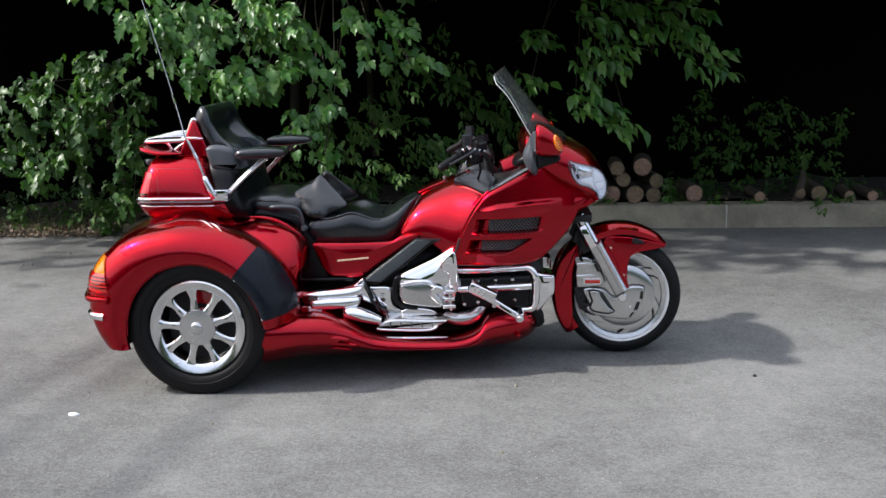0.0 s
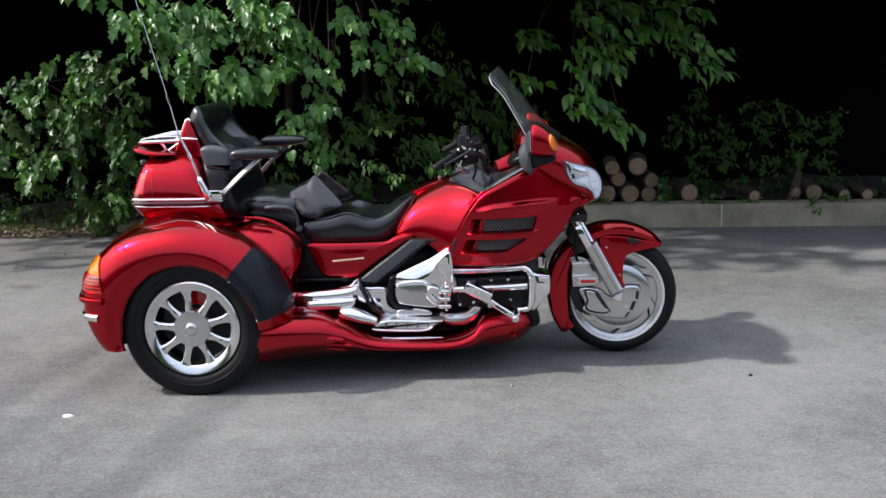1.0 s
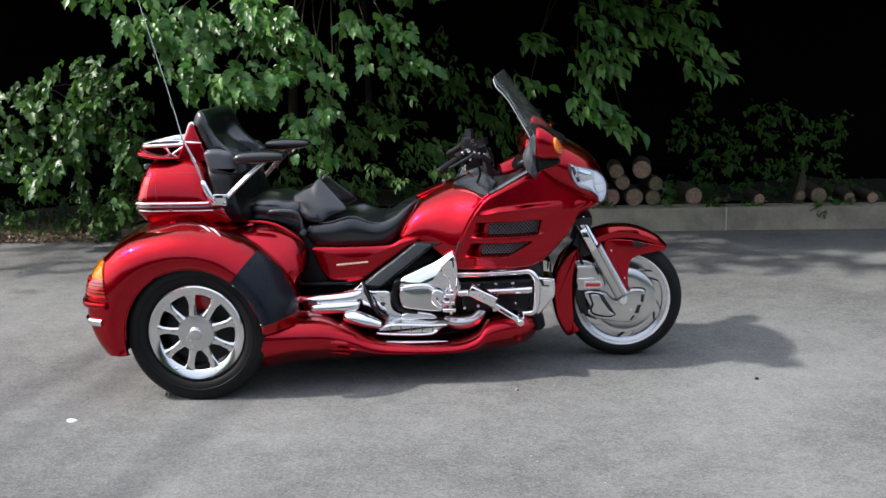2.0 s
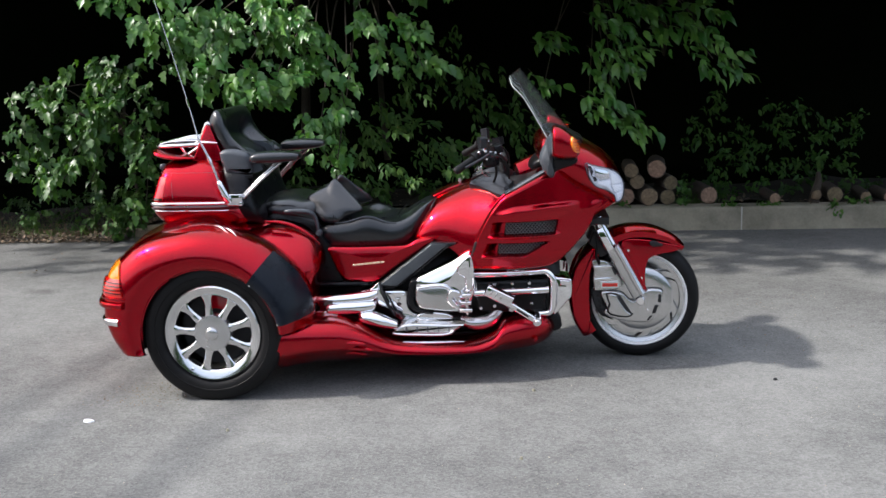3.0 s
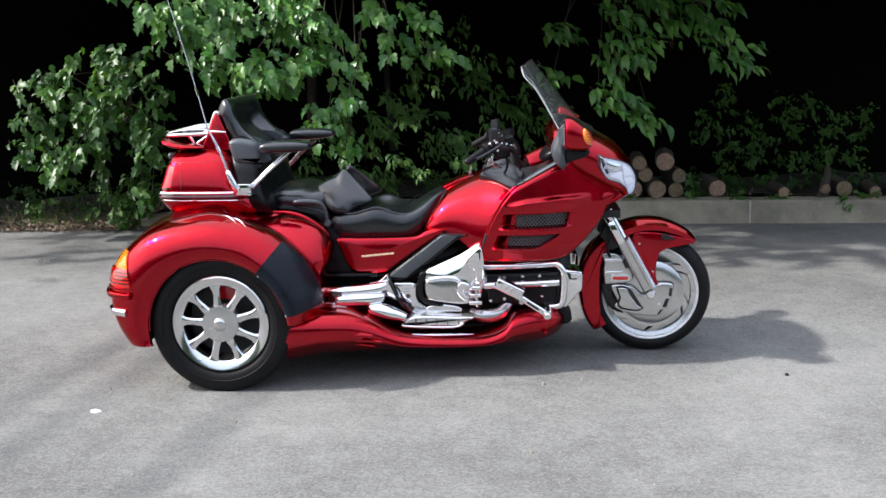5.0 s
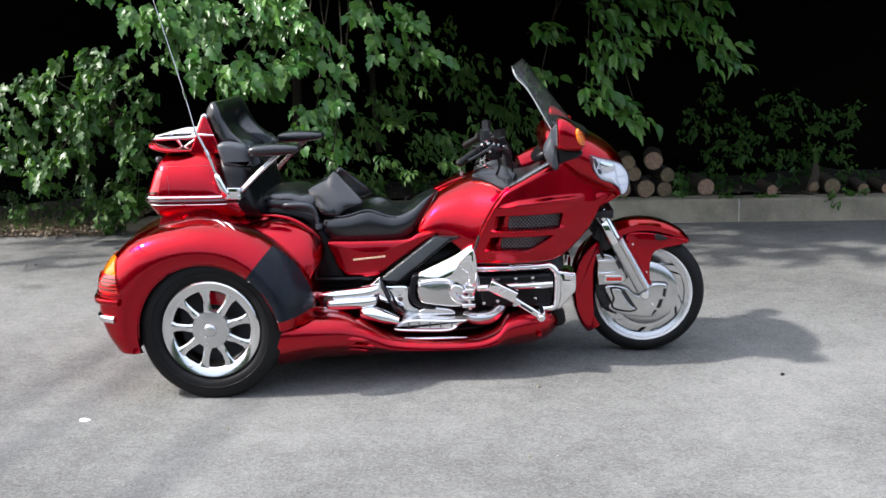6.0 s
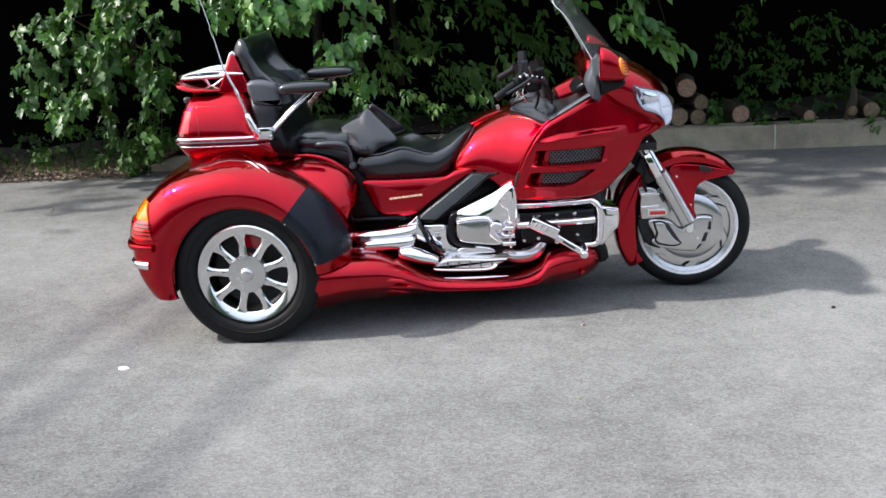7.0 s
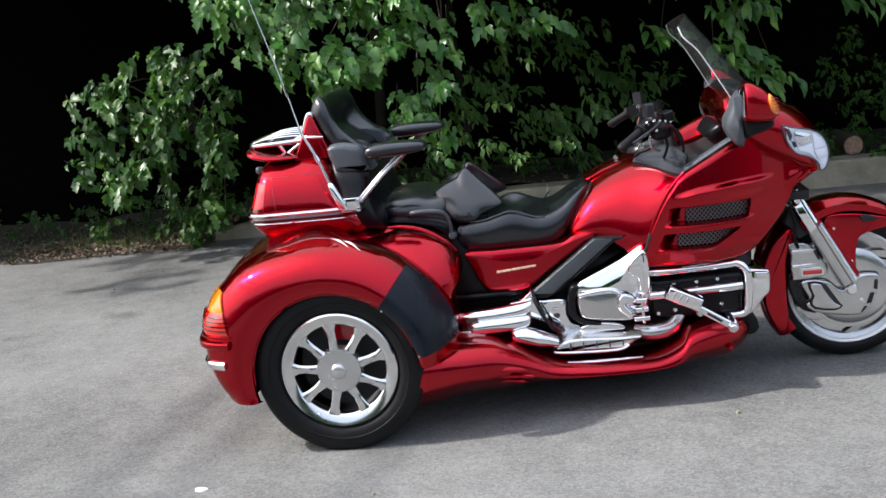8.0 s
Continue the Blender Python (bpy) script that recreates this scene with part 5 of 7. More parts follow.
# mirrors
for s in (1, -1):
    side = (lambda g: g) if s == 1 else mirrored
    mir = part("mirror", side(hull([(1.572, 0.05, 1.075, 1.195, -0.43), (1.58, 0.075, 1.068, 1.21, -0.43), (1.61, 0.082, 1.062, 1.206, -0.43), (1.645, 0.078, 1.060, 1.184, -0.425), (1.68, 0.06, 1.062, 1.150, -0.42), (1.698, 0.03, 1.072, 1.116, -0.42)], 3)), RED, trike, "red mirror shell with an amber indicator", 60)
    lens = part("indicator", side(hull([(1.655, 0.03, 1.120, 1.158, -0.466), (1.664, 0.042, 1.098, 1.164, -0.460), (1.680, 0.046, 1.082, 1.152, -0.446), (1.698, 0.03, 1.084, 1.120, -0.434)], 2.6)), AMBER, mir, "ribbed amber indicator lens")
    for k in range(5):
        part("lens_rib", side(tube([(1.662 + 0.005 * k, -0.505 + 0.004 * k, 1.152 - 0.013 * k), (1.676 + 0.005 * k, -0.494 + 0.004 * k, 1.150 - 0.013 * k), (1.692 + 0.004 * k, -0.472 + 0.004 * k, 1.144 - 0.013 * k)], 0.0018, 6, 2)), REDLENS, lens)
    part("mirror_boot", side(plate([(1.582, 1.168), (1.562, 1.150), (1.545, 1.122), (1.521, 1.067), (1.524, 1.023), (1.550, 0.981), (1.579, 0.963), (1.592, 1.0), (1.592, 1.053), (1.584, 1.10)], -0.28, -0.405, 0.035, 3, 0.006)), GREY, mir, "grey rubber mirror boot", 60)
    part("mirror_foot", side(plate([(1.580, 1.062), (1.605, 1.070), (1.645, 1.068), (1.684, 1.060), (1.694, 1.046), (1.680, 1.028), (1.650, 1.016), (1.615, 1.006), (1.585, 0.996)], -0.30, -0.405, 0.014, 3)), PLASTIC, mir, "dark mirror foot", 60)
    part("mirror_glass", side(placed(box(-0.003, 0.003, -0.055, 0.055, -0.045, 0.045, 0.002), pose(1.574, -0.43, 1.135))), CHROME, mir)
# cockpit: grey shoulders that rise from the tank's edge and dip towards the dash
OUTER = curve([(1.182, -0.175, 0.917), (1.225, -0.205, 0.910), (1.275, -0.245, 0.895), (1.320, -0.288, 0.880), (1.365, -0.325, 0.872)], 3)
CREST = curve([(1.205, -0.120, 0.928), (1.255, -0.110, 0.952), (1.310, -0.120, 0.968), (1.350, -0.160, 0.962), (1.390, -0.225, 0.935)], 3)
for s in (1, -1):
    rows = []
    for o, q in zip(OUTER, CREST):
        o, q = Vector(o), Vector(q)
        top = [o + (q - o) * v + Vector((0, 0, 0.008 * math.sin(math.pi * v))) for v in np.linspace(0, 1, 9)]
        rows.append([(p.x, s * p.y, p.z) for p in [o + Vector((0, 0.012, -0.030)), o + Vector((0, 0.002, -0.006))] + top + [q + Vector((0.004, 0.012, -0.006)), q + Vector((0.01, 0.03, -0.07))]])
    part("cockpit_side", loft(rows), SURROUND, trike, "smooth grey cockpit surround", 60)
flat("cockpit_rail", [(1.352, 0.862), (1.45, 0.910), (1.52, 0.948), (1.56, 0.985), (1.545, 0.998), (1.50, 0.974), (1.43, 0.934), (1.355, 0.892)], -0.285, -0.335, 0.014, GREY, "", 0)
part("dashboard", hull([(1.30, 0.18, 0.86, 0.93), (1.38, 0.24, 0.84, 0.915), (1.46, 0.26, 0.84, 0.925), (1.52, 0.27, 0.86, 0.95), (1.56, 0.27, 0.90, 0.99)], 3), DARK, trike, "black dashboard", 60)
part("instrument_hood", hull([(1.47, 0.10, 0.98, 0.99), (1.49, 0.15, 0.97, 1.02), (1.53, 0.17, 0.98, 1.05), (1.58, 0.17, 1.0, 1.07)], 3), PLASTIC, trike)
part("tank_console", hull([(1.195, 0.05, 0.89, 0.915), (1.23, 0.13, 0.88, 0.935), (1.29, 0.15, 0.87, 0.945), (1.34, 0.14, 0.86, 0.935)], 3), PLASTIC, trike)
for y in (-0.08, 0.08):
    part("ignition_knob", lathe([(0.0, y - 0.015), (0.012, y - 0.013), (0.013, y + 0.013), (0.0, y + 0.015)], 1.225, 0.958, 16), SATIN, trike)
pair("cable_end", tube([(1.195, -0.16, 0.935), (1.21, -0.18, 0.952), (1.235, -0.20, 0.962), (1.26, -0.21, 0.975)], [0.006, 0.008, 0.006, 0.007]), RUBBER, trike)
rows = []
for k in range(13):
    v = k / 12
    hi = Vector((1.395 + 0.175 * v, 0.30 + 0.05 * v, 0.960 + 0.085 * v - 0.02 * v * v))
    lo = Vector((1.425 + 0.150 * v, 0.225 + 0.02 * v, 0.920 + 0.030 * v))
    face = [hi + (lo - hi) * w + Vector((0, 0, 0.014 * math.sin(math.pi * w))) for w in np.linspace(0, 1, 9)]
    rows.append([tuple(p) for p in [hi + Vector((0, 0.012, -0.03))] + face + [lo + Vector((0, 0.012, -0.04))]])
part("inner_fairing", loft(rows), RED, trike, "red inner fairing panel", 60)
# handlebar
bar = part("handlebar", tube([(1.215, -0.335, 1.070), (1.262, -0.29, 1.078), (1.318, -0.20, 1.066), (1.345, -0.09, 1.035), (1.35, 0.0, 1.02), (1.345, 0.09, 1.035), (1.318, 0.20, 1.066), (1.262, 0.29, 1.078), (1.215, 0.335, 1.070)], 0.0155), DARK, trike, "black handlebar with grips and levers")
bar.location.z = -0.013
for s in (1, -1):
    side = (lambda g: g) if s == 1 else mirrored
    part("grip", side(tube([(1.126, -0.405, 1.013), (1.134, -0.400, 1.020), (1.165, -0.375, 1.040), (1.205, -0.345, 1.064), (1.215, -0.335, 1.070)], [0.014, 0.0185, 0.017, 0.017, 0.015], 14)), RUBBER, bar, "black rubber grip")
    part("grip_flange", side(tube([(1.208, -0.34, 1.066), (1.218, -0.333, 1.072)], [0.028, 0.028], 16, 1)), RUBBER, bar)
    part("switch_box", side(placed(box(-0.026, 0.024, -0.024, 0.024, -0.022, 0.024, 0.008), pose(1.238, -0.312, 1.078, 0, -30, 25))), PLASTIC, bar)
    res = part("reservoir", side(placed(box(-0.017, 0.017, -0.022, 0.022, -0.026, 0.026, 0.008), pose(1.250, -0.262, 1.136, 0, -4, 20))), SURROUND, bar, "charcoal fluid reservoir")
    part("reservoir_neck", side(tube([(1.250, -0.262, 1.118), (1.252, -0.264, 1.095)], [0.012, 0.014], 10, 1)), SATIN, res)
    part("switch_housing", side(placed(box(-0.022, 0.022, -0.028, 0.028, -0.020, 0.020, 0.010), pose(1.318, -0.215, 1.100, 0, -12, 25))), PLASTIC, bar, "black switch housing")
    for k in range(4):
        part("bolt", side(tube([(1.268 + 0.022 * k, -0.290 + 0.022 * k, 1.098 - 0.006 * k), (1.268 + 0.022 * k, -0.302 + 0.022 * k, 1.100 - 0.006 * k)], [0.006, 0.005], 8, 1)), SATIN, bar)
    part("bright_cable", side(tube([(1.252, -0.29, 1.05), (1.245, -0.30, 1.02), (1.255, -0.29, 0.99), (1.285, -0.26, 0.975)], 0.0045)), SATIN, bar, "braided cable")
    part("lever", side(tube([(1.285, -0.29, 1.085), (1.27, -0.325, 1.078), (1.235, -0.365, 1.062), (1.195, -0.40, 1.043), (1.175, -0.415, 1.034)], [0.009, 0.007, 0.006, 0.006, 0.007])), SURROUND, bar, "dark lever")
    part("clutch_hose", side(tube([(1.262, -0.27, 1.09), (1.30, -0.25, 1.05), (1.315, -0.24, 0.99), (1.30, -0.22, 0.94)], 0.006)), RUBBER, bar)
    part("riser", side(tube([(1.335, -0.10, 1.04), (1.345, -0.105, 0.98), (1.355, -0.11, 0.92)], 0.016)), DARK, bar)
    part("switch_pod", side(hull([(1.255, 0.012, 1.03, 1.065, -0.29), (1.27, 0.028, 1.02, 1.09, -0.285), (1.305, 0.03, 1.02, 1.085, -0.27), (1.33, 0.015, 1.03, 1.07, -0.26)], 3)), PLASTIC, bar)
    part("screw", side(tube([(1.268, -0.318, 1.065), (1.272, -0.326, 1.064)], [0.008, 0.006], 10, 1)), CHROME, bar)
    part("bar_clamp", side(placed(lathe([(0.0, -0.012), (0.021, -0.011), (0.022, 0.011), (0.0, 0.012)], 0, 0, 16), pose(1.306, -0.22, 1.068, 0, 0, 35))), DARK, bar)
    part("hose_nut", side(tube([(1.255, -0.275, 1.100), (1.262, -0.27, 1.088)], [0.009, 0.009], 6, 1)), CHROME, bar)
    part("cable", side(tube([(1.30, -0.28, 1.075), (1.34, -0.27, 1.06), (1.37, -0.26, 1.02), (1.375, -0.25, 0.96)], 0.0045)), RUBBER, bar)
    part("cable", side(tube([(1.285, -0.26, 1.06), (1.325, -0.245, 1.065), (1.355, -0.235, 1.03), (1.38, -0.225, 0.97)], 0.004)), RUBBER, bar)
    part("toggle", side(tube([(1.24, -0.336, 1.09), (1.235, -0.345, 1.10)], [0.006, 0.005], 8, 1)), SATIN, bar)

# front wheel
FX, FZ = 2.022, 0.302
fw = new("front_wheel")
fw.parent = trike
part("tyre", lathe([(0.232, -0.050), (0.245, -0.060), (0.262, -0.064), (0.282, -0.056), (0.296, -0.036), (0.303, -0.016), (0.305, 0.0), (0.303, 0.016), (0.296, 0.036), (0.282, 0.056), (0.262, 0.064), (0.245, 0.060), (0.232, 0.050)], FX, FZ, 96, True), RUBBER, fw, "black front tyre")
for s in (1, -1):
    part("rim_band", lathe([(0.226, s * 0.053), (0.230, s * 0.058), (0.236, s * 0.060), (0.240, s * 0.056), (0.240, s * 0.045), (0.226, s * 0.045)], FX, FZ, 96, True), WHITEWALL, fw, "bright rim edge band")
part("rim", lathe([(0.204, -0.046), (0.223, -0.053), (0.232, -0.048), (0.225, 0.0), (0.232, 0.048), (0.223, 0.053), (0.204, 0.046), (0.20, 0.0)], FX, FZ, 96, True), SATIN, fw, "bright alloy rim")
for k in range(6):
    a0 = radians(20 + 60 * k)
    rows = []
    for j in range(9):
        t = j / 8
        r, a = 0.05 + 0.158 * t, a0 - 0.85 * t ** 1.4
        wdt = 0.036 - 0.012 * t + 0.02 * t ** 4
        th = 0.020
        u = Vector((-math.sin(a), 0, math.cos(a)))
        c = Vector((FX + r * math.cos(a), 0, FZ + r * math.sin(a)))
        rows.append([c + u * wdt + Vector((0, -th * 0.6, 0)), c + u * wdt * 0.6 + Vector((0, -th * 1.6, 0)), c - u * wdt * 0.6 + Vector((0, -th * 1.6, 0)), c - u * wdt + Vector((0, -th * 0.6, 0)),
                     c - u * wdt + Vector((0, th * 0.6, 0)), c - u * wdt * 0.6 + Vector((0, th * 1.6, 0)), c + u * wdt * 0.6 + Vector((0, th * 1.6, 0)), c + u * wdt + Vector((0, th * 0.6, 0))])
    part("spoke", loft(rows), SATIN, fw, "swept alloy spoke")
    for s in (1, -1):
        edge = [r[3] if s == 1 else r[4] for r in rows]
        # dark line along the spoke, painting the shade in the pocket
        part("pocket_edge", tube([(v.x, v.y - s * 0.002, v.z) for v in edge[1:]], [0.002] + [0.004] * (len(edge) - 3) + [0.003], 6, 1), DARK, fw)
part("wheel_disc", lathe([(0.05, -0.016), (0.15, -0.010), (0.206, -0.018), (0.206, 0.018), (0.15, 0.010), (0.05, 0.016)], FX, FZ, 72, True), SILVER, fw, "recessed silver wheel disc")
for s in (1, -1):
    part("brake_disc", lathe([(0.115, s * 0.072), (0.165, s * 0.072), (0.165, s * 0.078), (0.115, s * 0.078)], FX, FZ, 64, True), SATIN, fw)
    part("disc_cover", lathe([(0.02, s * 0.092), (0.10, s * 0.094), (0.145, s * 0.092), (0.158, s * 0.084), (0.158, s * 0.078), (0.02, s * 0.078)], FX + 0.004, FZ + 0.01, 64, True), SILVER, fw, "silver disc cover")
part("hub", lathe([(0.0, -0.09), (0.045, -0.085), (0.05, -0.06), (0.05, 0.06), (0.045, 0.085), (0.0, 0.09)], FX, FZ, 40), SATIN, fw)
# brake covers, caliper guards and fork legs
BC = [(1.822, 0.350), (1.85, 0.362), (1.925, 0.352), (1.95, 0.335), (1.975, 0.312), (2.00, 0.315), (2.03, 0.352), (2.06, 0.368), (2.105, 0.368), (2.128, 0.355), (2.122, 0.30), (2.105, 0.25), (2.07, 0.205), (2.03, 0.198), (1.95, 0.205), (1.88, 0.222), (1.845, 0.24), (1.84, 0.26), (1.855, 0.275), (1.835, 0.315)]
for bc in flat("brake_cover", BC, -0.095, -0.125, 0.010, SILVER, "silver brake cover with dark slots", 2):
    s = 1 if bc.data.vertices[0].co.y < 0 else -1
    side = (lambda g: g) if s == 1 else mirrored
    # dark plates that paint the shade round the cover and its face plate
    part("cover_gap", side(plate([(1.99 + (x - 1.99) * 1.035, 0.285 + (z - 0.285) * 1.05) for x, z in BC], -0.085, -0.098, 0.003, 2)), DARK, bc)
    part("face_gap", side(plate([(1.846, 0.352), (1.904, 0.349), (1.917, 0.322), (1.957, 0.262), (1.985, 0.245), (1.952, 0.225), (1.87, 0.238), (1.852, 0.27), (1.862, 0.297)], -0.122, -0.1265, 0.002, 2)), DARK, bc)
    part("slot", side(plate([(1.905, 0.338), (1.918, 0.342), (1.975, 0.252), (1.955, 0.252), (1.93, 0.268)], -0.124, -0.1275, 0.002, 0)), DARK, bc)
    part("slot", side(plate([(2.108, 0.345), (2.122, 0.342), (2.118, 0.302), (2.104, 0.305)], -0.124, -0.1275, 0.002, 0)), DARK, bc)
    part("slot", side(plate([(2.09, 0.29), (2.108, 0.29), (2.095, 0.248), (2.075, 0.245)], -0.124, -0.1275, 0.002, 0)), DARK, bc)
    part("slot", side(plate([(2.066, 0.235), (2.08, 0.235), (2.06, 0.21), (2.052, 0.212)], -0.124, -0.1275, 0.002, 0)), DARK, bc)
    part("face_plate", side(plate([(1.855, 0.345), (1.90, 0.342), (1.91, 0.32), (1.95, 0.26), (1.975, 0.245), (1.95, 0.232), (1.875, 0.245), (1.86, 0.27), (1.87, 0.295)], -0.122, -0.134, 0.006, 2)), SILVER, bc)
    part("axle_cap", side(lathe([(0.0, -0.142), (0.018, -0.140), (0.024, -0.132), (0.024, -0.12)], 2.018, 0.312, 24)), CHROME, bc)
    part("screw", side(lathe([(0.0, -0.130), (0.006, -0.129), (0.008, -0.124)], 2.058, 0.262, 12)), CHROME, bc)
for cg in flat("caliper_guard", [(1.775, 0.515), (1.80, 0.522), (1.84, 0.518), (1.865, 0.505), (1.888, 0.478), (1.905, 0.452), (1.925, 0.42), (1.93, 0.385), (1.90, 0.368), (1.83, 0.362), (1.79, 0.362), (1.785, 0.43), (1.79, 0.47)], -0.085, -0.122, 0.01, SILVER, "silver caliper guard", 0):
    s = 1 if cg.data.vertices[0].co.y < 0 else -1
    side = (lambda g: g) if s == 1 else mirrored
    part("front_reflector", side(box(1.83, 1.905, -0.132, -0.122, 0.385, 0.403, 0.003)), REDLENS, cg, "red side reflector")
    part("reflector_frame", side(box(1.822, 1.912, -0.127, -0.120, 0.378, 0.413, 0.003)), CHROME, cg)
    for z in (0.490, 0.428):
        part("vane", side(plate([(1.785, z - 0.012), (1.86, z - 0.014), (1.885, z - 0.004), (1.868, z + 0.004), (1.79, z)], -0.12, -0.130, 0.004, 0)), CHROME, cg)
    part("gap", side(plate([(1.865, 0.50), (1.875, 0.495), (1.90, 0.45), (1.893, 0.44)], -0.121, -0.1245, 0.001, 0)), DARK, cg)
pair("caliper", plate([(1.78, 0.36), (1.83, 0.36), (1.84, 0.29), (1.86, 0.24), (1.835, 0.225), (1.80, 0.27), (1.785, 0.31)], -0.07, -0.105, 0.01, 2), DARK, trike, "dark brake caliper")
for k in range(4):
    pair("caliper_bolt", lathe([(0.0, -0.112), (0.008, -0.11), (0.01, -0.104)], 1.812 + 0.006 * k, 0.335 - 0.028 * k, 10), DARK, trike)


pair("fork_slider", bar_between((1.876, 0.588), (2.012, 0.340), 0.035, -0.10, -0.152, 0.016), SILVER, trike, "silver fork leg")
pair("slider_ridge", bar_between((1.892, 0.592), (2.022, 0.352), 0.012, -0.14, -0.166, 0.011), POLISHED, trike, "bright ridge of the fork leg")
pair("fork_tube", tube([(1.80, -0.13, 0.735), (1.835, -0.13, 0.665), (1.872, -0.13, 0.596)], 0.026, 16), CHROME, trike, "chrome upper fork tube")
pair("fork_guard", bar_between((1.812, 0.682), (1.868, 0.575), 0.017, -0.15, -0.165, 0.005), CHROME, trike)
pair("fork_bracket", plate([(1.785, 0.66), (1.80, 0.66), (1.84, 0.58), (1.86, 0.55), (1.82, 0.53), (1.79, 0.58), (1.765, 0.60)], -0.06, -0.12, 0.01, 0), DARK, trike)
pair("brake_line", tube([(1.79, -0.14, 0.66), (1.805, -0.15, 0.60), (1.80, -0.14, 0.55), (1.815, -0.125, 0.50)], 0.007), RUBBER, trike)
pair("fork_edge_strip", bar_between((1.928, 0.575), (2.040, 0.372), 0.010, -0.095, -0.140, 0.004), RED, trike)
part("lower_triple_clamp", box(1.76, 1.86, -0.16, 0.16, 0.70, 0.74, 0.012), DARK, trike)
# front fender
rows = []
for k in range(61):
    th = 51 + (214 - 51) * k / 60
    a = radians(th)
    rt = along(th, [(51, 0.352), (60, 0.365), (80, 0.376), (100, 0.384), (125, 0.386), (140, 0.375), (160, 0.358), (190, 0.352), (214, 0.345)])
    w = along(th, [(51, 0.07), (58, 0.088), (80, 0.098), (120, 0.105), (214, 0.10)])
    skirt = along(th, [(51, 0.012), (58, 0.035), (75, 0.05), (110, 0.06), (150, 0.075), (180, 0.085), (214, 0.08)])
    sec = [(rt - skirt, -w), (rt - skirt * 0.5, -w * 1.02), (rt - 0.028, -w * 0.93), (rt - 0.010, -w * 0.70), (rt - 0.002, -w * 0.36), (rt, 0), (rt - 0.002, w * 0.36), (rt - 0.010, w * 0.70), (rt - 0.028, w * 0.93), (rt - skirt * 0.5, w * 1.02), (rt - skirt, w),
           (rt - skirt, w - 0.006), (rt - 0.034, w * 0.86), (rt - 0.010, 0), (rt - 0.034, -w * 0.86), (rt - skirt, -w + 0.006)]
    rows.append([(FX + r * math.cos(a), y, FZ + r * math.sin(a)) for r, y in sec])
ff = part("front_fender", loft(rows), RED, trike, "candy red front fender", 55)
for s in (1, -1):
    side = (lambda g: g) if s == 1 else mirrored
    part("fender_skirt", side(plate([(1.93, 0.610), (1.98, 0.620), (2.06, 0.614), (2.14, 0.597), (2.19, 0.586), (2.218, 0.577), (2.218, 0.566), (2.20, 0.557), (2.16, 0.548), (2.11, 0.541), (2.066, 0.524), (2.050, 0.495), (2.042, 0.43), (2.046, 0.362), (2.03, 0.365), (1.98, 0.46), (1.93, 0.56)], -0.07, -0.1085, 0.005, 2, 0.0, lambda x, z: 0.10 * max(0.0, x - 2.07))), RED, ff, "pointed fender side skirt")
    part("skirt_opening", side(hull([(2.062, 0.002, 0.598, 0.606, -0.113), (2.075, 0.003, 0.582, 0.612, -0.113), (2.10, 0.003, 0.582, 0.606, -0.113), (2.125, 0.002, 0.585, 0.595, -0.112)], 2.4)), DARK, ff)
    for x, z in ((1.958, 0.565), (2.024, 0.425)):
        part("fender_screw", side(lathe([(0.0, -0.118), (0.006, -0.117), (0.008, -0.111)], x, z, 12)), CHROME, ff)
    part("fender_side", side(plate([(1.80, 0.585), (1.765, 0.565), (1.71, 0.51), (1.68, 0.44), (1.668, 0.35), (1.675, 0.27), (1.70, 0.19), (1.735, 0.135), (1.768, 0.15), (1.775, 0.22), (1.772, 0.32), (1.775, 0.45), (1.80, 0.54)], -0.075, -0.112, 0.016, 2)), RED, ff)

# ---- trees, vines and the woods behind ----
rng = np.random.default_rng(7)
LOBED = np.array([(0, 0, 0), (0.0, 0.30, 0.04), (0.0, 0.65, 0.03), (0.0, 1.0, -0.10),
                  (-0.26, 0.10, 0.10), (-0.46, 0.34, 0.16), (-0.24, 0.48, 0.08), (-0.34, 0.68, 0.10), (-0.13, 0.82, 0.0),
                  (0.26, 0.10, 0.10), (0.46, 0.34, 0.16), (0.24, 0.48, 0.08), (0.34, 0.68, 0.10), (0.13, 0.82, 0.0)])
OVATE = np.array([(0, 0, 0), (0.0, 0.35, 0.05), (0.0, 0.70, 0.03), (0.0, 1.0, -0.14),
                  (-0.20, 0.14, 0.07), (-0.30, 0.38, 0.12), (-0.20, 0.68, 0.07), (0.20, 0.14, 0.07), (0.30, 0.38, 0.12), (0.20, 0.68, 0.07)])
OVATE_F = [(0, 1, 5, 4), (1, 2, 6, 5), (2, 3, 6), (0, 7, 8, 1), (1, 8, 9, 2), (2, 9, 3)]
LOBED_F = [(0, 1, 5, 4), (1, 2, 6, 5), (2, 8, 7, 6), (2, 3, 8), (0, 9, 10, 1), (1, 10, 11, 2), (2, 11, 12, 13), (2, 13, 3)]


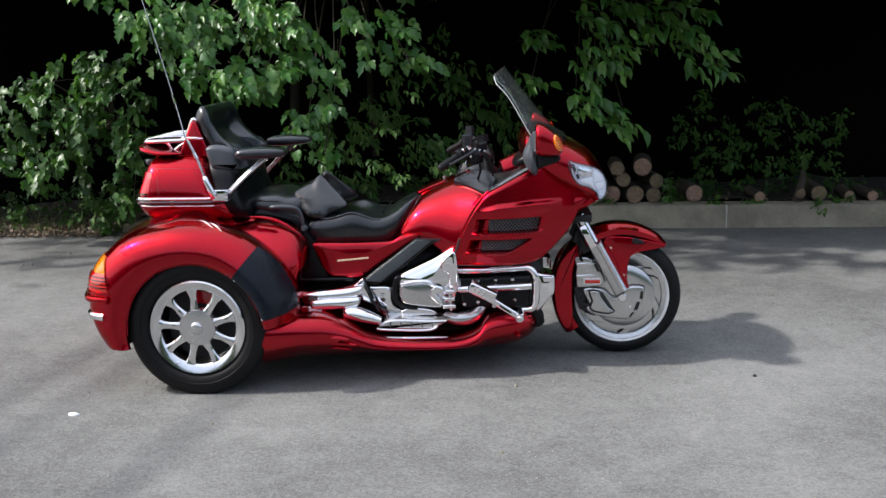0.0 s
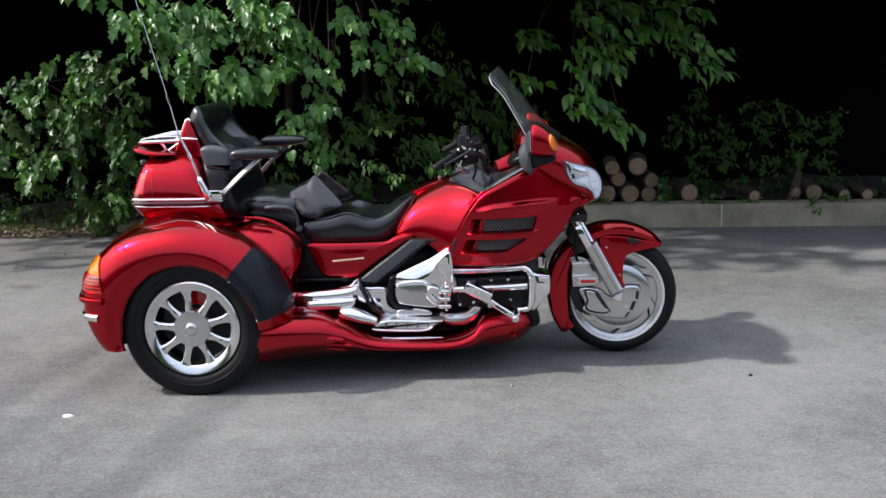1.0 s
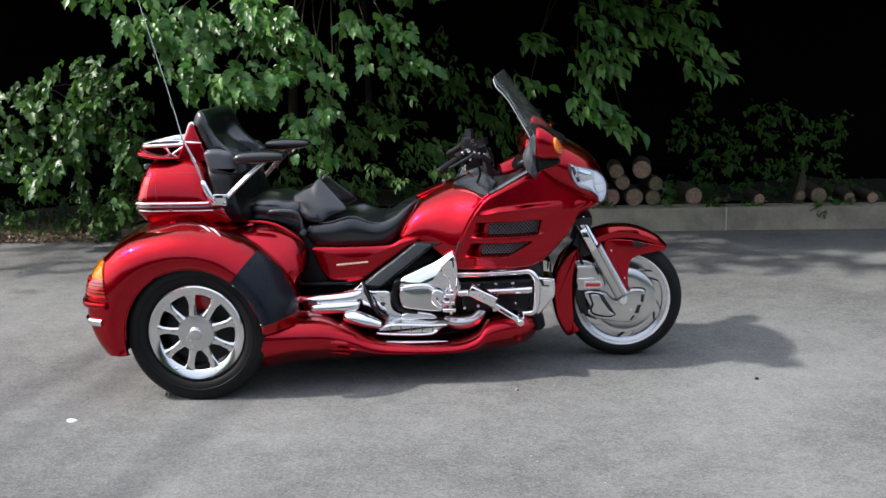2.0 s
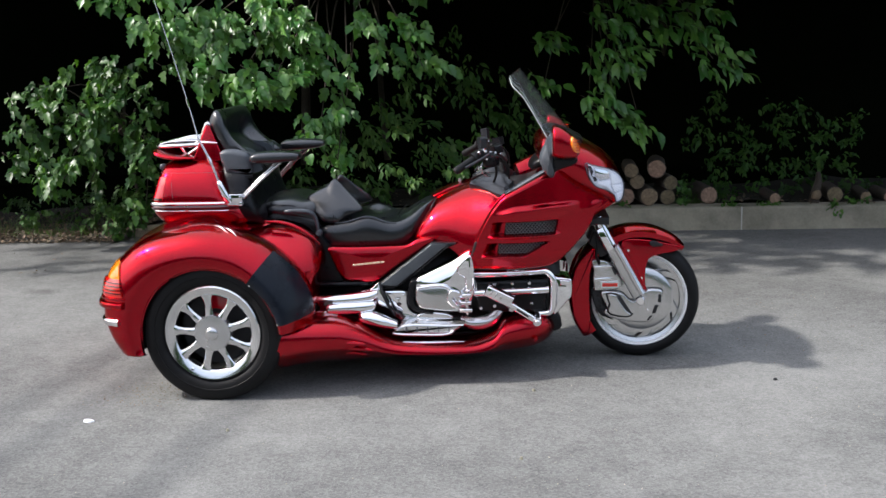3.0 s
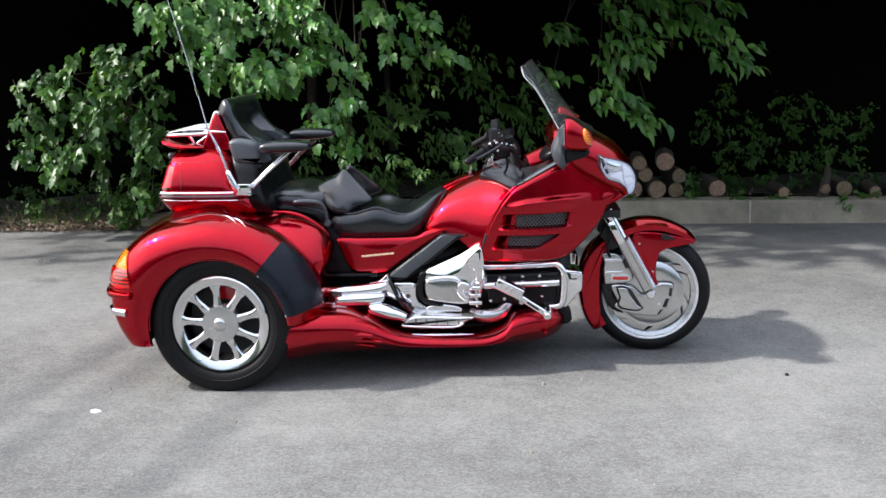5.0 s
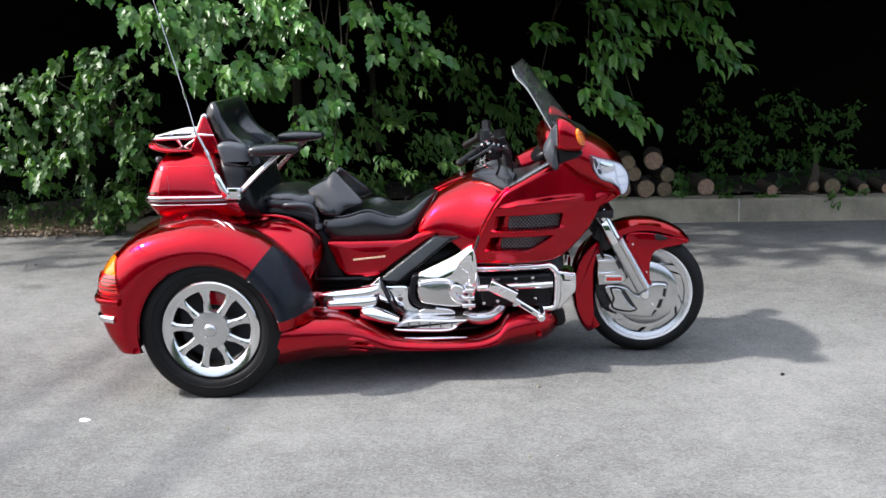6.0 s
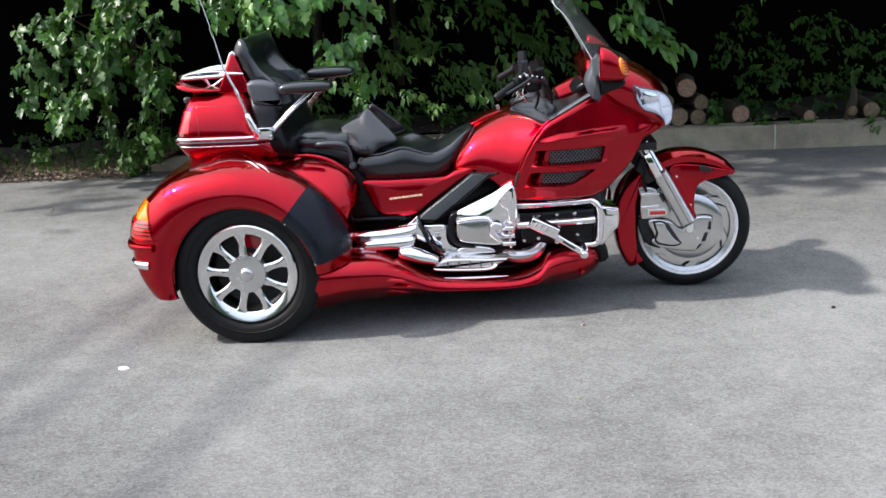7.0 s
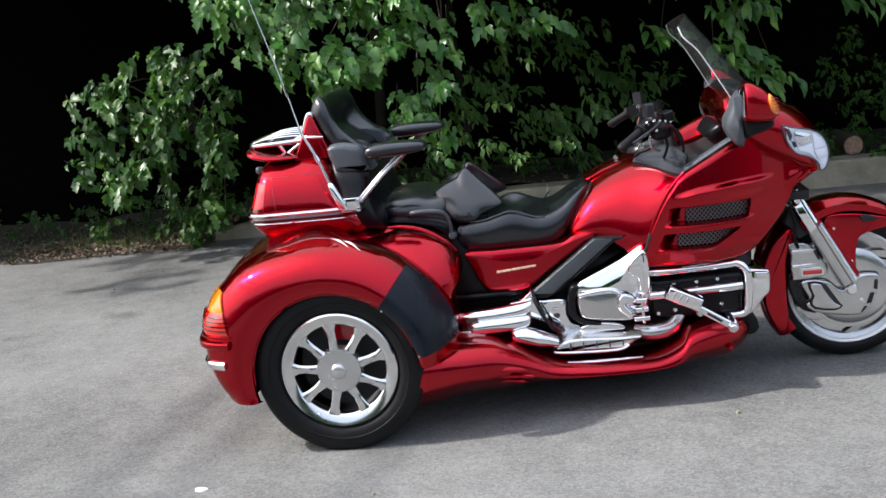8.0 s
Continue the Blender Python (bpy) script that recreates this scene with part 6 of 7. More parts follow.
def leaves(name, at, aim, face, size, material, parent=None, template=LOBED, tfaces=LOBED_F):
    """Many leaves in one mesh: places, directions of the tips, facing directions, lengths."""
    aim = aim / np.linalg.norm(aim, axis=1, keepdims=True)
    side = np.cross(aim, face)
    side /= np.maximum(1e-6, np.linalg.norm(side, axis=1, keepdims=True))
    up = np.cross(side, aim)
    wide = rng.uniform(0.5, 0.85, len(at))
    v = at[:, None, :] + size[:, None, None] * (template[None, :, 0:1] * side[:, None, :] * wide[:, None, None] + template[None, :, 1:2] * aim[:, None, :] + template[None, :, 2:3] * up[:, None, :] * rng.uniform(0.3, 1.6, len(at))[:, None, None])
    n, m = len(at), len(template)
    faces = [tuple(b + i for i in fc) for b in range(0, n * m, m) for fc in tfaces]
    me = bpy.data.meshes.new(name)
    me.from_pydata(v.reshape(-1, 3).tolist(), [], faces)
    me.materials.append(material)
    me.shade_smooth()
    ob = new(name, me)
    ob.parent = parent
    return ob


def sprays(blobs, per_area, twig, size, droop, depth, fan=None):
    """Leafy twigs spread through flattened clumps (x, y, z, half width, half height)."""
    at, aim, face, sizes, twigs = [], [], [], [], []
    for x, y, z, rx, rz in blobs:
        for _ in range(max(3, int(per_area * rx * rz))):
            while True:
                q = rng.uniform(-1, 1, 3)
                if q @ q < 1:
                    break
            p = np.array((x + q[0] * rx, y + q[1] * depth, z + q[2] * rz))
            d = np.array((rng.normal(0, 0.8), -0.55 + rng.normal(0, 0.4), -droop + rng.normal(0, 0.35)))
            if fan:
                d = np.array(fan) + rng.normal(0, 0.32, 3)
            d /= np.linalg.norm(d)
            across = np.cross(d, (0.1, -0.75, 0.65))
            across /= np.linalg.norm(across)
            k = rng.integers(8, 13)
            twigs.append((p - d * twig * 0.7, p + d * twig * 0.5))
            for j in range(k):
                t = j / k
                o = p + d * twig * (t - 0.5) + rng.normal(0, 0.016, 3)
                if fan:                       # leaves in two ranks along a drooping twig
                    a = d * (0.55 + 0.6 * t) + across * (0.85 if j % 2 else -0.85) * (1 - 0.6 * t) + rng.normal(0, 0.2, 3) + np.array((0, -0.1, -0.65))
                else:
                    a = d * 0.5 + rng.normal(0, 0.5, 3) + np.array((0, -0.25, -0.55))
                f = np.array((-0.2, -0.6, 0.8)) + rng.normal(0, 0.38, 3)
                at.append(o), aim.append(a), face.append(f)
                sizes.append(size * rng.uniform(0.45, 1.35))
    return np.array(at), np.array(aim), np.array(face), np.array(sizes), twigs


def branch_of(blobs, root, r0, material, name, parent, twigs, keep):
    """Limbs from a root to each clump, and the twigs of the leaves."""
    geos = []
    for x, y, z, rx, rz in blobs:
        m = ((root[0] + x) / 2 + rng.normal(0, 0.08), (root[1] + y) / 2 + 0.1, (root[2] + z) / 2 + 0.22)
        geos.append(tube([root, m, (x, y + 0.05, z)], [r0, r0 * 0.5, 0.004], 6, 4))
    for a, b in twigs[::keep]:
        geos.append(tube([tuple(a), tuple(b)], [0.0028, 0.0016], 4, 1))
    return tagged(part(name, joined(*geos), material, parent), kind="stuff")


def foliage(thing, label, category, blobs, root, trunk, per_area, twig, size, droop, depth, material, r0=0.03, girth=0.45, fan=None, shape=None):
    tree = tagged(new(thing), label, category)
    if trunk:
        part("trunk", tube(trunk, [girth * k for k in (0.15, 0.12, 0.09, 0.06)][:len(trunk)], 12, 4), BARK, tree)
    for blob in blobs:
        a, b, c, d, twigs = sprays([blob], per_area, twig, size, droop, depth, fan)
        spray = tagged(leaves("leafy_branch", a, b, c, d, material, tree, *(shape or (LOBED, LOBED_F))), kind="stuff")
        if r0 > 0.01:
            branch_of([blob], root, r0, BARK, "limb", spray, twigs, 6)
    return tree


VINE = [(-2.34, 3.0, 1.29, 0.24, 0.22), (-1.97, 3.0, 1.32, 0.26, 0.26), (-1.62, 3.0, 1.23, 0.24, 0.26), (-2.48, 3.0, 0.80, 0.20, 0.22), (-2.15, 3.0, 0.93, 0.26, 0.31), (-1.74, 3.0, 0.92, 0.26, 0.31), (-1.52, 3.0, 0.87, 0.13, 0.26), (-2.34, 3.1, 0.56, 0.10, 0.14), (-2.10, 3.1, 0.55, 0.06, 0.16), (-1.60, 3.0, 0.58, 0.10, 0.20), (-1.62, 3.05, 0.36, 0.05, 0.12), (-1.95, 3.0, 1.06, 0.26, 0.26), (-2.54, 3.1, 0.85, 0.14, 0.25), (-2.49, 3.1, 1.23, 0.14, 0.18), (-2.28, 3.05, 0.66, 0.22, 0.16), (-1.73, 3.0, 1.46, 0.18, 0.15)]
OVERHANG = [(-1.18, 2.4, 1.69, 0.20, 0.18), (-0.85, 2.3, 1.76, 0.28, 0.20), (-0.87, 2.3, 1.45, 0.16, 0.12), (-0.50, 2.2, 1.71, 0.28, 0.22), (-0.64, 2.2, 1.31, 0.28, 0.12), (-0.32, 2.2, 1.36, 0.20, 0.16), (-0.06, 2.2, 1.72, 0.24, 0.19), (-0.03, 2.2, 1.43, 0.18, 0.12), (0.03, 2.1, 1.04, 0.18, 0.09), (0.14, 2.1, 0.80, 0.07, 0.07), (0.22, 2.2, 1.46, 0.08, 0.14), (0.35, 2.2, 1.78, 0.14, 0.10), (0.62, 2.2, 1.72, 0.12, 0.12), (0.76, 2.2, 1.44, 0.14, 0.07), (0.52, 2.2, 1.52, 0.08, 0.08), (-0.33, 2.2, 1.88, 0.24, 0.16), (0.19, 2.2, 1.19, 0.10, 0.12)]
RIGHT = [(1.69, 3.3, 1.60, 0.09, 0.14), (2.21, 3.2, 1.57, 0.19, 0.14), (2.34, 3.2, 1.38, 0.18, 0.09), (2.13, 3.2, 1.37, 0.14, 0.09), (1.99, 3.2, 1.08, 0.11, 0.06), (2.19, 3.2, 0.99, 0.17, 0.09), (2.41, 3.2, 0.90, 0.12, 0.06), (2.14, 3.2, 1.14, 0.11, 0.07), (2.92, 3.2, 1.59, 0.10, 0.12), (2.96, 3.2, 1.43, 0.16, 0.09), (3.12, 3.2, 1.36, 0.11, 0.05), (2.88, 3.2, 1.60, 0.13, 0.12), (2.64, 3.2, 1.62, 0.14, 0.08), (1.64, 3.3, 1.25, 0.10, 0.07), (2.30, 3.2, 1.78, 0.30, 0.12), (2.80, 3.2, 1.78, 0.18, 0.10)]
INNER = [(-0.24, 3.9, 0.74, 0.15, 0.24), (0.46, 3.9, 0.97, 0.29, 0.24), (0.74, 3.9, 0.62, 0.24, 0.19), (0.14, 4.0, 0.39, 0.3, 0.15), (1.09, 3.9, 1.23, 0.29, 0.28), (0.80, 3.9, 1.60, 0.20, 0.10), (0.16, 3.9, 0.78, 0.2, 0.19), (1.33, 3.9, 0.85, 0.24, 0.29), (0.43, 4.0, 0.33, 0.3, 0.12), (1.0, 4.0, 0.45, 0.25, 0.18), (-0.30, 4.0, 0.43, 0.29, 0.19), (1.67, 4.0, 0.82, 0.22, 0.25), (0.55, 3.9, 1.32, 0.25, 0.18), (0.50, 3.4, 0.93, 0.18, 0.13), (0.22, 3.4, 0.85, 0.14, 0.11), (0.49, 3.4, 0.59, 0.19, 0.13), (0.07, 3.4, 0.67, 0.14, 0.13), (-0.15, 3.4, 0.81, 0.11, 0.14), (1.19, 3.4, 0.82, 0.11, 0.11), (0.65, 3.4, 1.22, 0.18, 0.09)]
BUSH = [(3.42, 4.5, 0.59, 0.3, 0.25), (3.76, 4.5, 0.78, 0.35, 0.25), (4.17, 4.5, 0.67, 0.3, 0.23), (4.47, 4.5, 0.71, 0.17, 0.2), (3.58, 4.5, 0.36, 0.25, 0.16), (3.98, 4.5, 0.38, 0.3, 0.19), (3.11, 4.5, 0.8, 0.2, 0.23), (4.38, 4.5, 0.40, 0.2, 0.16), (3.21, 4.5, 1.0, 0.2, 0.15), (3.29, 4.45, 0.42, 0.2, 0.18)]
foliage("vine_bush", "dense green climbing vine spilling over the yard's edge", "bush", VINE, (-1.9, 3.5, 0.9), [(-1.95, 3.9, 0.0), (-1.92, 3.7, 0.5), (-1.9, 3.5, 0.95)], 205, 0.19, 0.096, 0.7, 0.34, IVY, 0.012, 0.12)
foliage("overhanging_tree", "broadleaf tree with sunlit drooping branches over the bank", "tree", OVERHANG, (-0.1, 4.6, 2.3), [(-0.25, 8.3, 0.1), (-0.3, 8.2, 1.2), (-0.25, 7.8, 2.4), (0.0, 7.0, 3.6)], 330, 0.27, 0.098, 0.55, 0.32, LEAF, 0.014, 0.3, (0.55, -0.55, -0.42))
foliage("side_tree", "broadleaf tree with loose hanging twigs", "tree", RIGHT, (2.1, 4.7, 2.4), [(3.3, 7.7, 0.1), (3.2, 7.6, 1.3), (3.0, 7.2, 2.4), (2.6, 6.6, 3.6)], 250, 0.27, 0.110, 0.75, 0.26, LEAF, 0.012, 0.3, (0.8, -0.45, -0.3), (OVATE, OVATE_F))
foliage("shaded_underwood", "shaded green underwood in front of dark woods", "bush", INNER, (0.8, 4.4, 0.6), None, 210, 0.18, 0.074, 0.4, 0.3, UNDER_LEAF, 0.004, 0.3, (0.4, -0.5, -0.45), (OVATE, OVATE_F))
GLADE = [(0.77, 3.4, 0.76, 0.17, 0.11), (0.95, 3.4, 0.61, 0.14, 0.09), (1.12, 3.4, 0.72, 0.11, 0.09)]
foliage("sapling", "sparse green sapling leaves at the wood's edge", "bush", GLADE, (0.6, 3.9, 0.3), None, 210, 0.16, 0.074, 0.4, 0.2, IVY, 0.004, 0.3, (0.4, -0.5, -0.45))
foliage("low_bush", "dim low green bush behind stacked logs", "bush", BUSH, (3.6, 4.6, 0.4), None, 230, 0.14, 0.060, 0.3, 0.25, UNDER_LEAF, 0.004, 0.3, None, (OVATE, OVATE_F))


def crowns():
    """Thick high crowns, added out of view to shade the woods from above."""
    geos = []
    for k in range(260):
        if k < 90:
            x, y, r = rng.uniform(-10, 12), rng.uniform(4.2, 12), rng.uniform(0.9, 1.5)
            z = 2.45 + 0.78 * r + rng.uniform(0, 1.4)
        else:
            x, y, r = rng.uniform(0.15, 12) if k < 170 else rng.uniform(-10, -1.7) if k < 210 else rng.uniform(-2, 2), rng.uniform(2.2, 4.6) if k < 170 else rng.uniform(3.3, 4.6), rng.uniform(0.45, 0.75)
            z = 2.3 + 0.78 * r + rng.uniform(0, 0.6)
        rings = []
        for i in range(9):
            t = math.pi * (i + 0.4) / 9.0
            rings.append([(x + r * math.sin(t) * math.cos(a) * (1 + 0.25 * noise.noise((x + i, a * 2, y))), y + r * math.sin(t) * math.sin(a) * (1 + 0.25 * noise.noise((y, a * 2, i))), z + 0.75 * r * math.cos(t)) for a in np.linspace(0, 2 * math.pi, 13)[:-1]])
        geos.append(loft(rings))
    return joined(*geos)


UPPER = [(x, y, 2.35 + 0.25 * math.sin(3 * x + y), 0.34, 0.22) for x in np.arange(-2.2, 4.6, 0.62) for y in (1.7, 2.4, 3.2)]
UPPER += [(x, y, 2.55 + 0.12 * math.sin(5 * x + 2 * y), 0.36, 0.16) for x in np.arange(-0.5, 3.3, 0.42) for y in (2.05, 2.5, 2.95)]
# unseen clumps beyond the view, added to shade the vine and yard's left
UPPER += [(-4.1, 2.7, 2.5, 0.40, 0.22), (-4.7, 1.9, 2.6, 0.45, 0.2), (-4.8, 2.6, 2.6, 0.5, 0.2)]
foliage("canopy_edge", "leafy branches arching above the yard's edge", "tree", UPPER, (0.9, 5.0, 3.0), None, 110, 0.24, 0.13, 0.3, 0.35, LEAF, 0.012)
# sheets and floor coloured near black in place of the woods' shade
woods = tagged(new("dark_woods"), "near-black sheets and unseen crowns standing in for the woods' shade", "backdrop", kind="structure")
# unseen side sheet, added to keep low sun out of the woods
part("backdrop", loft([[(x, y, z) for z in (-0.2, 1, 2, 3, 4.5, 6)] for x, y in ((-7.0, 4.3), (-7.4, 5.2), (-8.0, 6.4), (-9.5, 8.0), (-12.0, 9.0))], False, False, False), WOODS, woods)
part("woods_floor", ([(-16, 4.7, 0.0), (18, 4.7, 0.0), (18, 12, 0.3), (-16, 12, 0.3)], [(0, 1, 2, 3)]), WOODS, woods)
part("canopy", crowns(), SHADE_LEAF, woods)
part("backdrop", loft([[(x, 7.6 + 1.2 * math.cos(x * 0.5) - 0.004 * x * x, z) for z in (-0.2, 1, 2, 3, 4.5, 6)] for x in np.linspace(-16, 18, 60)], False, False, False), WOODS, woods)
for x, y, r in ((-1.15, 7.4, 0.05),):
    tr = tagged(new("tree_trunk"), "dark tree trunk in deep shade", "tree", group="trunks in the woods")
    part("trunk", tube([(x, y, 0.2), (x + 0.05, y, 1.4), (x - 0.04, y + 0.1, 2.6), (x + 0.1, y + 0.1, 4.2)], [r * 1.2, r, r * 0.9, r * 0.7], 10), BARK, tr)

# overhead cables beside the yard, whose thin shadows cross the asphalt
cables = tagged(new("power_line"), "three thin overhead cables between wooden poles", "power line")
for y in (-30.0, 11.0):
    px = -4.25 + 0.15 * (y + 1.5)
    part("pole", tube([(px, y, -0.05), (px, y, 2.0), (px, y, 4.2)], [0.14, 0.12, 0.10], 12, 2), BARK, cables)
    part("cross_arm", box(px - 0.6, px + 0.9, y - 0.06, y + 0.06, 3.45, 3.58, 0.01), BARK, cables)
for dx in (-0.396, -0.057, 0.654):
    pts = [(-4.25 + dx + 0.15 * (y + 1.5), y, 3.6) for y in (-30.0, -15.0, -2.0, 11.0)]
    part("cable", tube(pts, 0.026, 6, 2), RUBBER, cables, "black overhead cable")

# far unseen hedge added behind the camera to close the yard and darken reflections
hedge = []
for k in range(3):
    rows = []
    for x in np.linspace(-60, 60, 90):
        h = 4.2 + 1.0 * noise.noise((x * 0.12, k * 3.0, 0)) + 0.8 * noise.noise((x * 0.7, k, 1))
        rows.append([(x, -17 - 3 * k, -0.2), (x, -16.4 - 3 * k + 0.6 * noise.noise((x, 0, k)), h * 0.5), (x, -17.4 - 3 * k, h), (x, -19 - 3 * k, -0.2)])
    hedge.append(loft(rows, False, False, True))
tagged(part("tree_line", joined(*hedge), SHADE_LEAF), "unseen row of trees added behind the camera to darken reflections", "backdrop", kind="structure")

# ---- stacked logs on the wall ----
def log(x, y, z, r, length, turn):
    th = tagged(new("log"), "sawn firewood log lying on the kerb wall bank", "log", group="stacked logs")
    th.matrix_world = pose(x, y, z, 0, rng.uniform(0, 360), turn)
    rings = []
    for i in range(7):
        rings.append([((r * (1 + 0.09 * noise.noise((math.cos(a) * 1.5 + x * 9, math.sin(a) * 1.5, i * 0.5 + z * 7)))) * math.cos(a), length * i / 6, r * (1 + 0.09 * noise.noise((math.cos(a) * 1.5 + x * 9, math.sin(a) * 1.5, i * 0.5 + z * 7))) * math.sin(a)) for a in np.linspace(0, 2 * math.pi, 19)[:-1]])
    part("bark", loft(rings), BARK, th)
    front = [(q[0] * 0.93, -0.004 + 0.004 * noise.noise((q[0] * 30, 0, q[2] * 30)), q[2] * 0.93) for q in rings[0]]
    part("cut_end", loft([[(q[0] * s, d, q[2] * s) for q in front] for s, d in ((1.0, 0.012), (1.0, -0.003), (0.66, -0.006), (0.33, -0.004), (0.05, -0.006))]), CUT, th, "sawn pale log end")


for x, z, r in ((2.60, 0.51, 0.078), (2.725, 0.385, 0.062), (2.54, 0.275, 0.078), (2.70, 0.262, 0.066), (2.385, 0.50, 0.062), (2.44, 0.40, 0.062), (3.05, 0.272, 0.075), (3.60, 0.24, 0.046), (4.10, 0.265, 0.068), (4.36, 0.24, 0.047), (4.55, 0.24, 0.046), (2.345, 0.27, 0.075), (2.22, 0.29, 0.09), (2.13, 0.46, 0.07)):
    log(x, 3.72 + rng.uniform(0, 0.06), z, r, 0.42, rng.uniform(-8, 8))
stump = tagged(new("broken_branch"), "pale split branch standing among logs", "log")
part("wood", tube([(3.93, 3.80, 0.19), (3.95, 3.82, 0.28), (3.98, 3.85, 0.37), (3.98, 3.87, 0.45)], [0.05, 0.038, 0.03, 0.015], 9), BARK, stump)
part("split_face", hull([(3.90, 0.01, 0.24, 0.27, 3.75), (3.92, 0.02, 0.23, 0.30, 3.745), (3.96, 0.02, 0.23, 0.31, 3.745), (3.98, 0.01, 0.25, 0.28, 3.75)], 2.2), LITTER, stump, "pale bare wood")

# ---- litter, weeds and scraps ----
def scatter(n, x0, x1, y0, y1, lift, size, name, label, category, material, flatness=1.0):
    at = np.stack([rng.uniform(x0, x1, n), rng.uniform(y0, y1, n), np.zeros(n)], 1)
    at[:, 2] = [max(0.003, bank_height(a, b)) + lift * rng.uniform(0.2, 1) for a, b, _ in at] if lift else 0.004
    aim = rng.normal(0, 1, (n, 3)) * (1, 1, 0.3)
    face = rng.normal(0, 0.3, (n, 3)) + (0, 0, flatness)
    return tagged(leaves(name, at, aim, face, rng.uniform(0.5, 1.2, n) * size, material), label, category, kind="stuff")


scatter(900, -5.5, -1.6, 3.35, 4.6, 0.02, 0.045, "leaf_litter", "dry fallen leaves on the bank's edge", "leaves", LITTER)
scatter(1700, -3.6, -1.75, 3.3, 3.95, 0.03, 0.034, "leaf_litter", "pale dry leaf scraps and stems at the bank's foot", "leaves", LITTER, 0.6)
scatter(500, -1.5, 6.0, 3.70, 4.3, 0.02, 0.045, "leaf_litter", "dry fallen leaves behind the kerb wall", "leaves", LITTER)
scatter(26, -3.2, -0.6, 2.0, 3.5, 0, 0.035, "fallen_leaves", "few fallen leaves on the asphalt", "leaves", LITTER)
scatter(40, 1.5, 5.5, 3.1, 3.6, 0, 0.02, "fallen_leaves", "few fallen leaves along the kerb", "leaves", LITTER)
BLADE = np.array([(-0.03, 0, 0), (0.03, 0, 0), (-0.022, 0.5, 0.06), (0.022, 0.5, 0.06), (0, 1.0, 0.28)])
n = 1500
gx = np.concatenate([rng.normal(-2.9, 0.5, 700), rng.uniform(-5.5, -1.7, 600), rng.normal(2.95, 0.1, 200)])
gy = np.concatenate([rng.uniform(3.5, 4.4, 700), rng.uniform(3.5, 4.6, 600), rng.uniform(3.83, 3.92, 200)])
gp = np.stack([gx, gy, [max(0.0, bank_height(a, b)) for a, b in zip(gx, gy)]], 1)
ga = rng.normal(0, 0.45, (n, 3)) + (0, -0.1, 1.0)
dx, dy = rng.uniform(-3.4, -1.8, 500), rng.uniform(3.5, 4.0, 500)
dp = np.stack([dx, dy, [max(0.0, bank_height(a, b)) for a, b in zip(dx, dy)]], 1)
tagged(leaves("dry_stems", dp, rng.normal(0, 0.9, (500, 3)) + (0, -0.1, 0.7), rng.normal(0, 0.4, (500, 3)) + (0, -1, 0.3), rng.uniform(0.05, 0.16, 500), LITTER, None, np.array([(-0.02, 0, 0), (0.02, 0, 0), (-0.015, 0.5, 0.06), (0.015, 0.5, 0.06), (0, 1.0, 0.2)]), [(0, 1, 3, 2), (2, 3, 4)]), "dry brown stems on the bank", "stems", kind="stuff")
tagged(leaves("grass", gp, ga, rng.normal(0, 0.4, (n, 3)) + (0, -1, 0.3), rng.uniform(0.04, 0.13, n), GRASS, None, BLADE, [(0, 1, 3, 2), (2, 3, 4)]), "green grass and weeds along the bank", "grass", kind="stuff")
COVER = [(x, 4.25 + 0.12 * math.sin(5 * x), 0.30, 0.22, 0.09) for x in np.arange(-1.4, 5.4, 0.36)]
COVER += [(x, 4.2 + 0.15 * math.sin(4 * x), 0.20 + 0.05 * math.sin(7 * x), 0.22, 0.12) for x in np.arange(-5.2, -1.5, 0.34)]
a, b, c, d, tw = sprays(COVER, 260, 0.12, 0.06, 0.0, 0.25)
tagged(leaves("ground_cover", a, b, c, d, SHADE_LEAF), "ground cover on the bank, its leaves coloured for shade", "plants", kind="stuff")
WEEDS = [(-2.0, 3.4, 0.20, 0.20, 0.13), (-2.05, 3.4, 0.36, 0.15, 0.10), (-1.78, 3.35, 0.34, 0.13, 0.15), (-2.87, 3.75, 0.14, 0.19, 0.10), (-2.43, 3.8, 0.12, 0.20, 0.06), (-2.03, 3.5, 0.10, 0.19, 0.09), (-1.95, 3.6, 0.30, 0.16, 0.20), (-1.85, 3.5, 0.14, 0.10, 0.10)]
a, b, c, d, tw = sprays(WEEDS, 420, 0.09, 0.065, -0.1, 0.16)
weeds = tagged(new("weeds"), "low green weeds at the bank's foot", "weeds")
tagged(leaves("weed_leaves", a, b, c, d, UNDER_LEAF, weeds), kind="stuff")
IVYFALL = [(3.2, 3.66, 0.205, 0.12, 0.03), (3.98, 3.66, 0.195, 0.14, 0.04), (2.2, 3.68, 0.215, 0.2, 0.03), (3.5, 3.70, 0.21, 0.15, 0.02), (4.4, 3.70, 0.21, 0.2, 0.02)]
a, b, c, d, tw = sprays([(2.84, 3.70, 0.30, 0.07, 0.12)], 900, 0.06, 0.05, -0.2, 0.06)
tagged(leaves("yellow_weed", a, b, c, d, IVY), "yellowish weed growing beside the stacked logs", "weed", kind="stuff")
a, b, c, d, tw = sprays(IVYFALL, 600, 0.06, 0.05, 0.2, 0.06)
tagged(leaves("wall_weeds", a, b, c, d, UNDER_LEAF), "weeds creeping over the kerb wall", "weeds", kind="stuff")


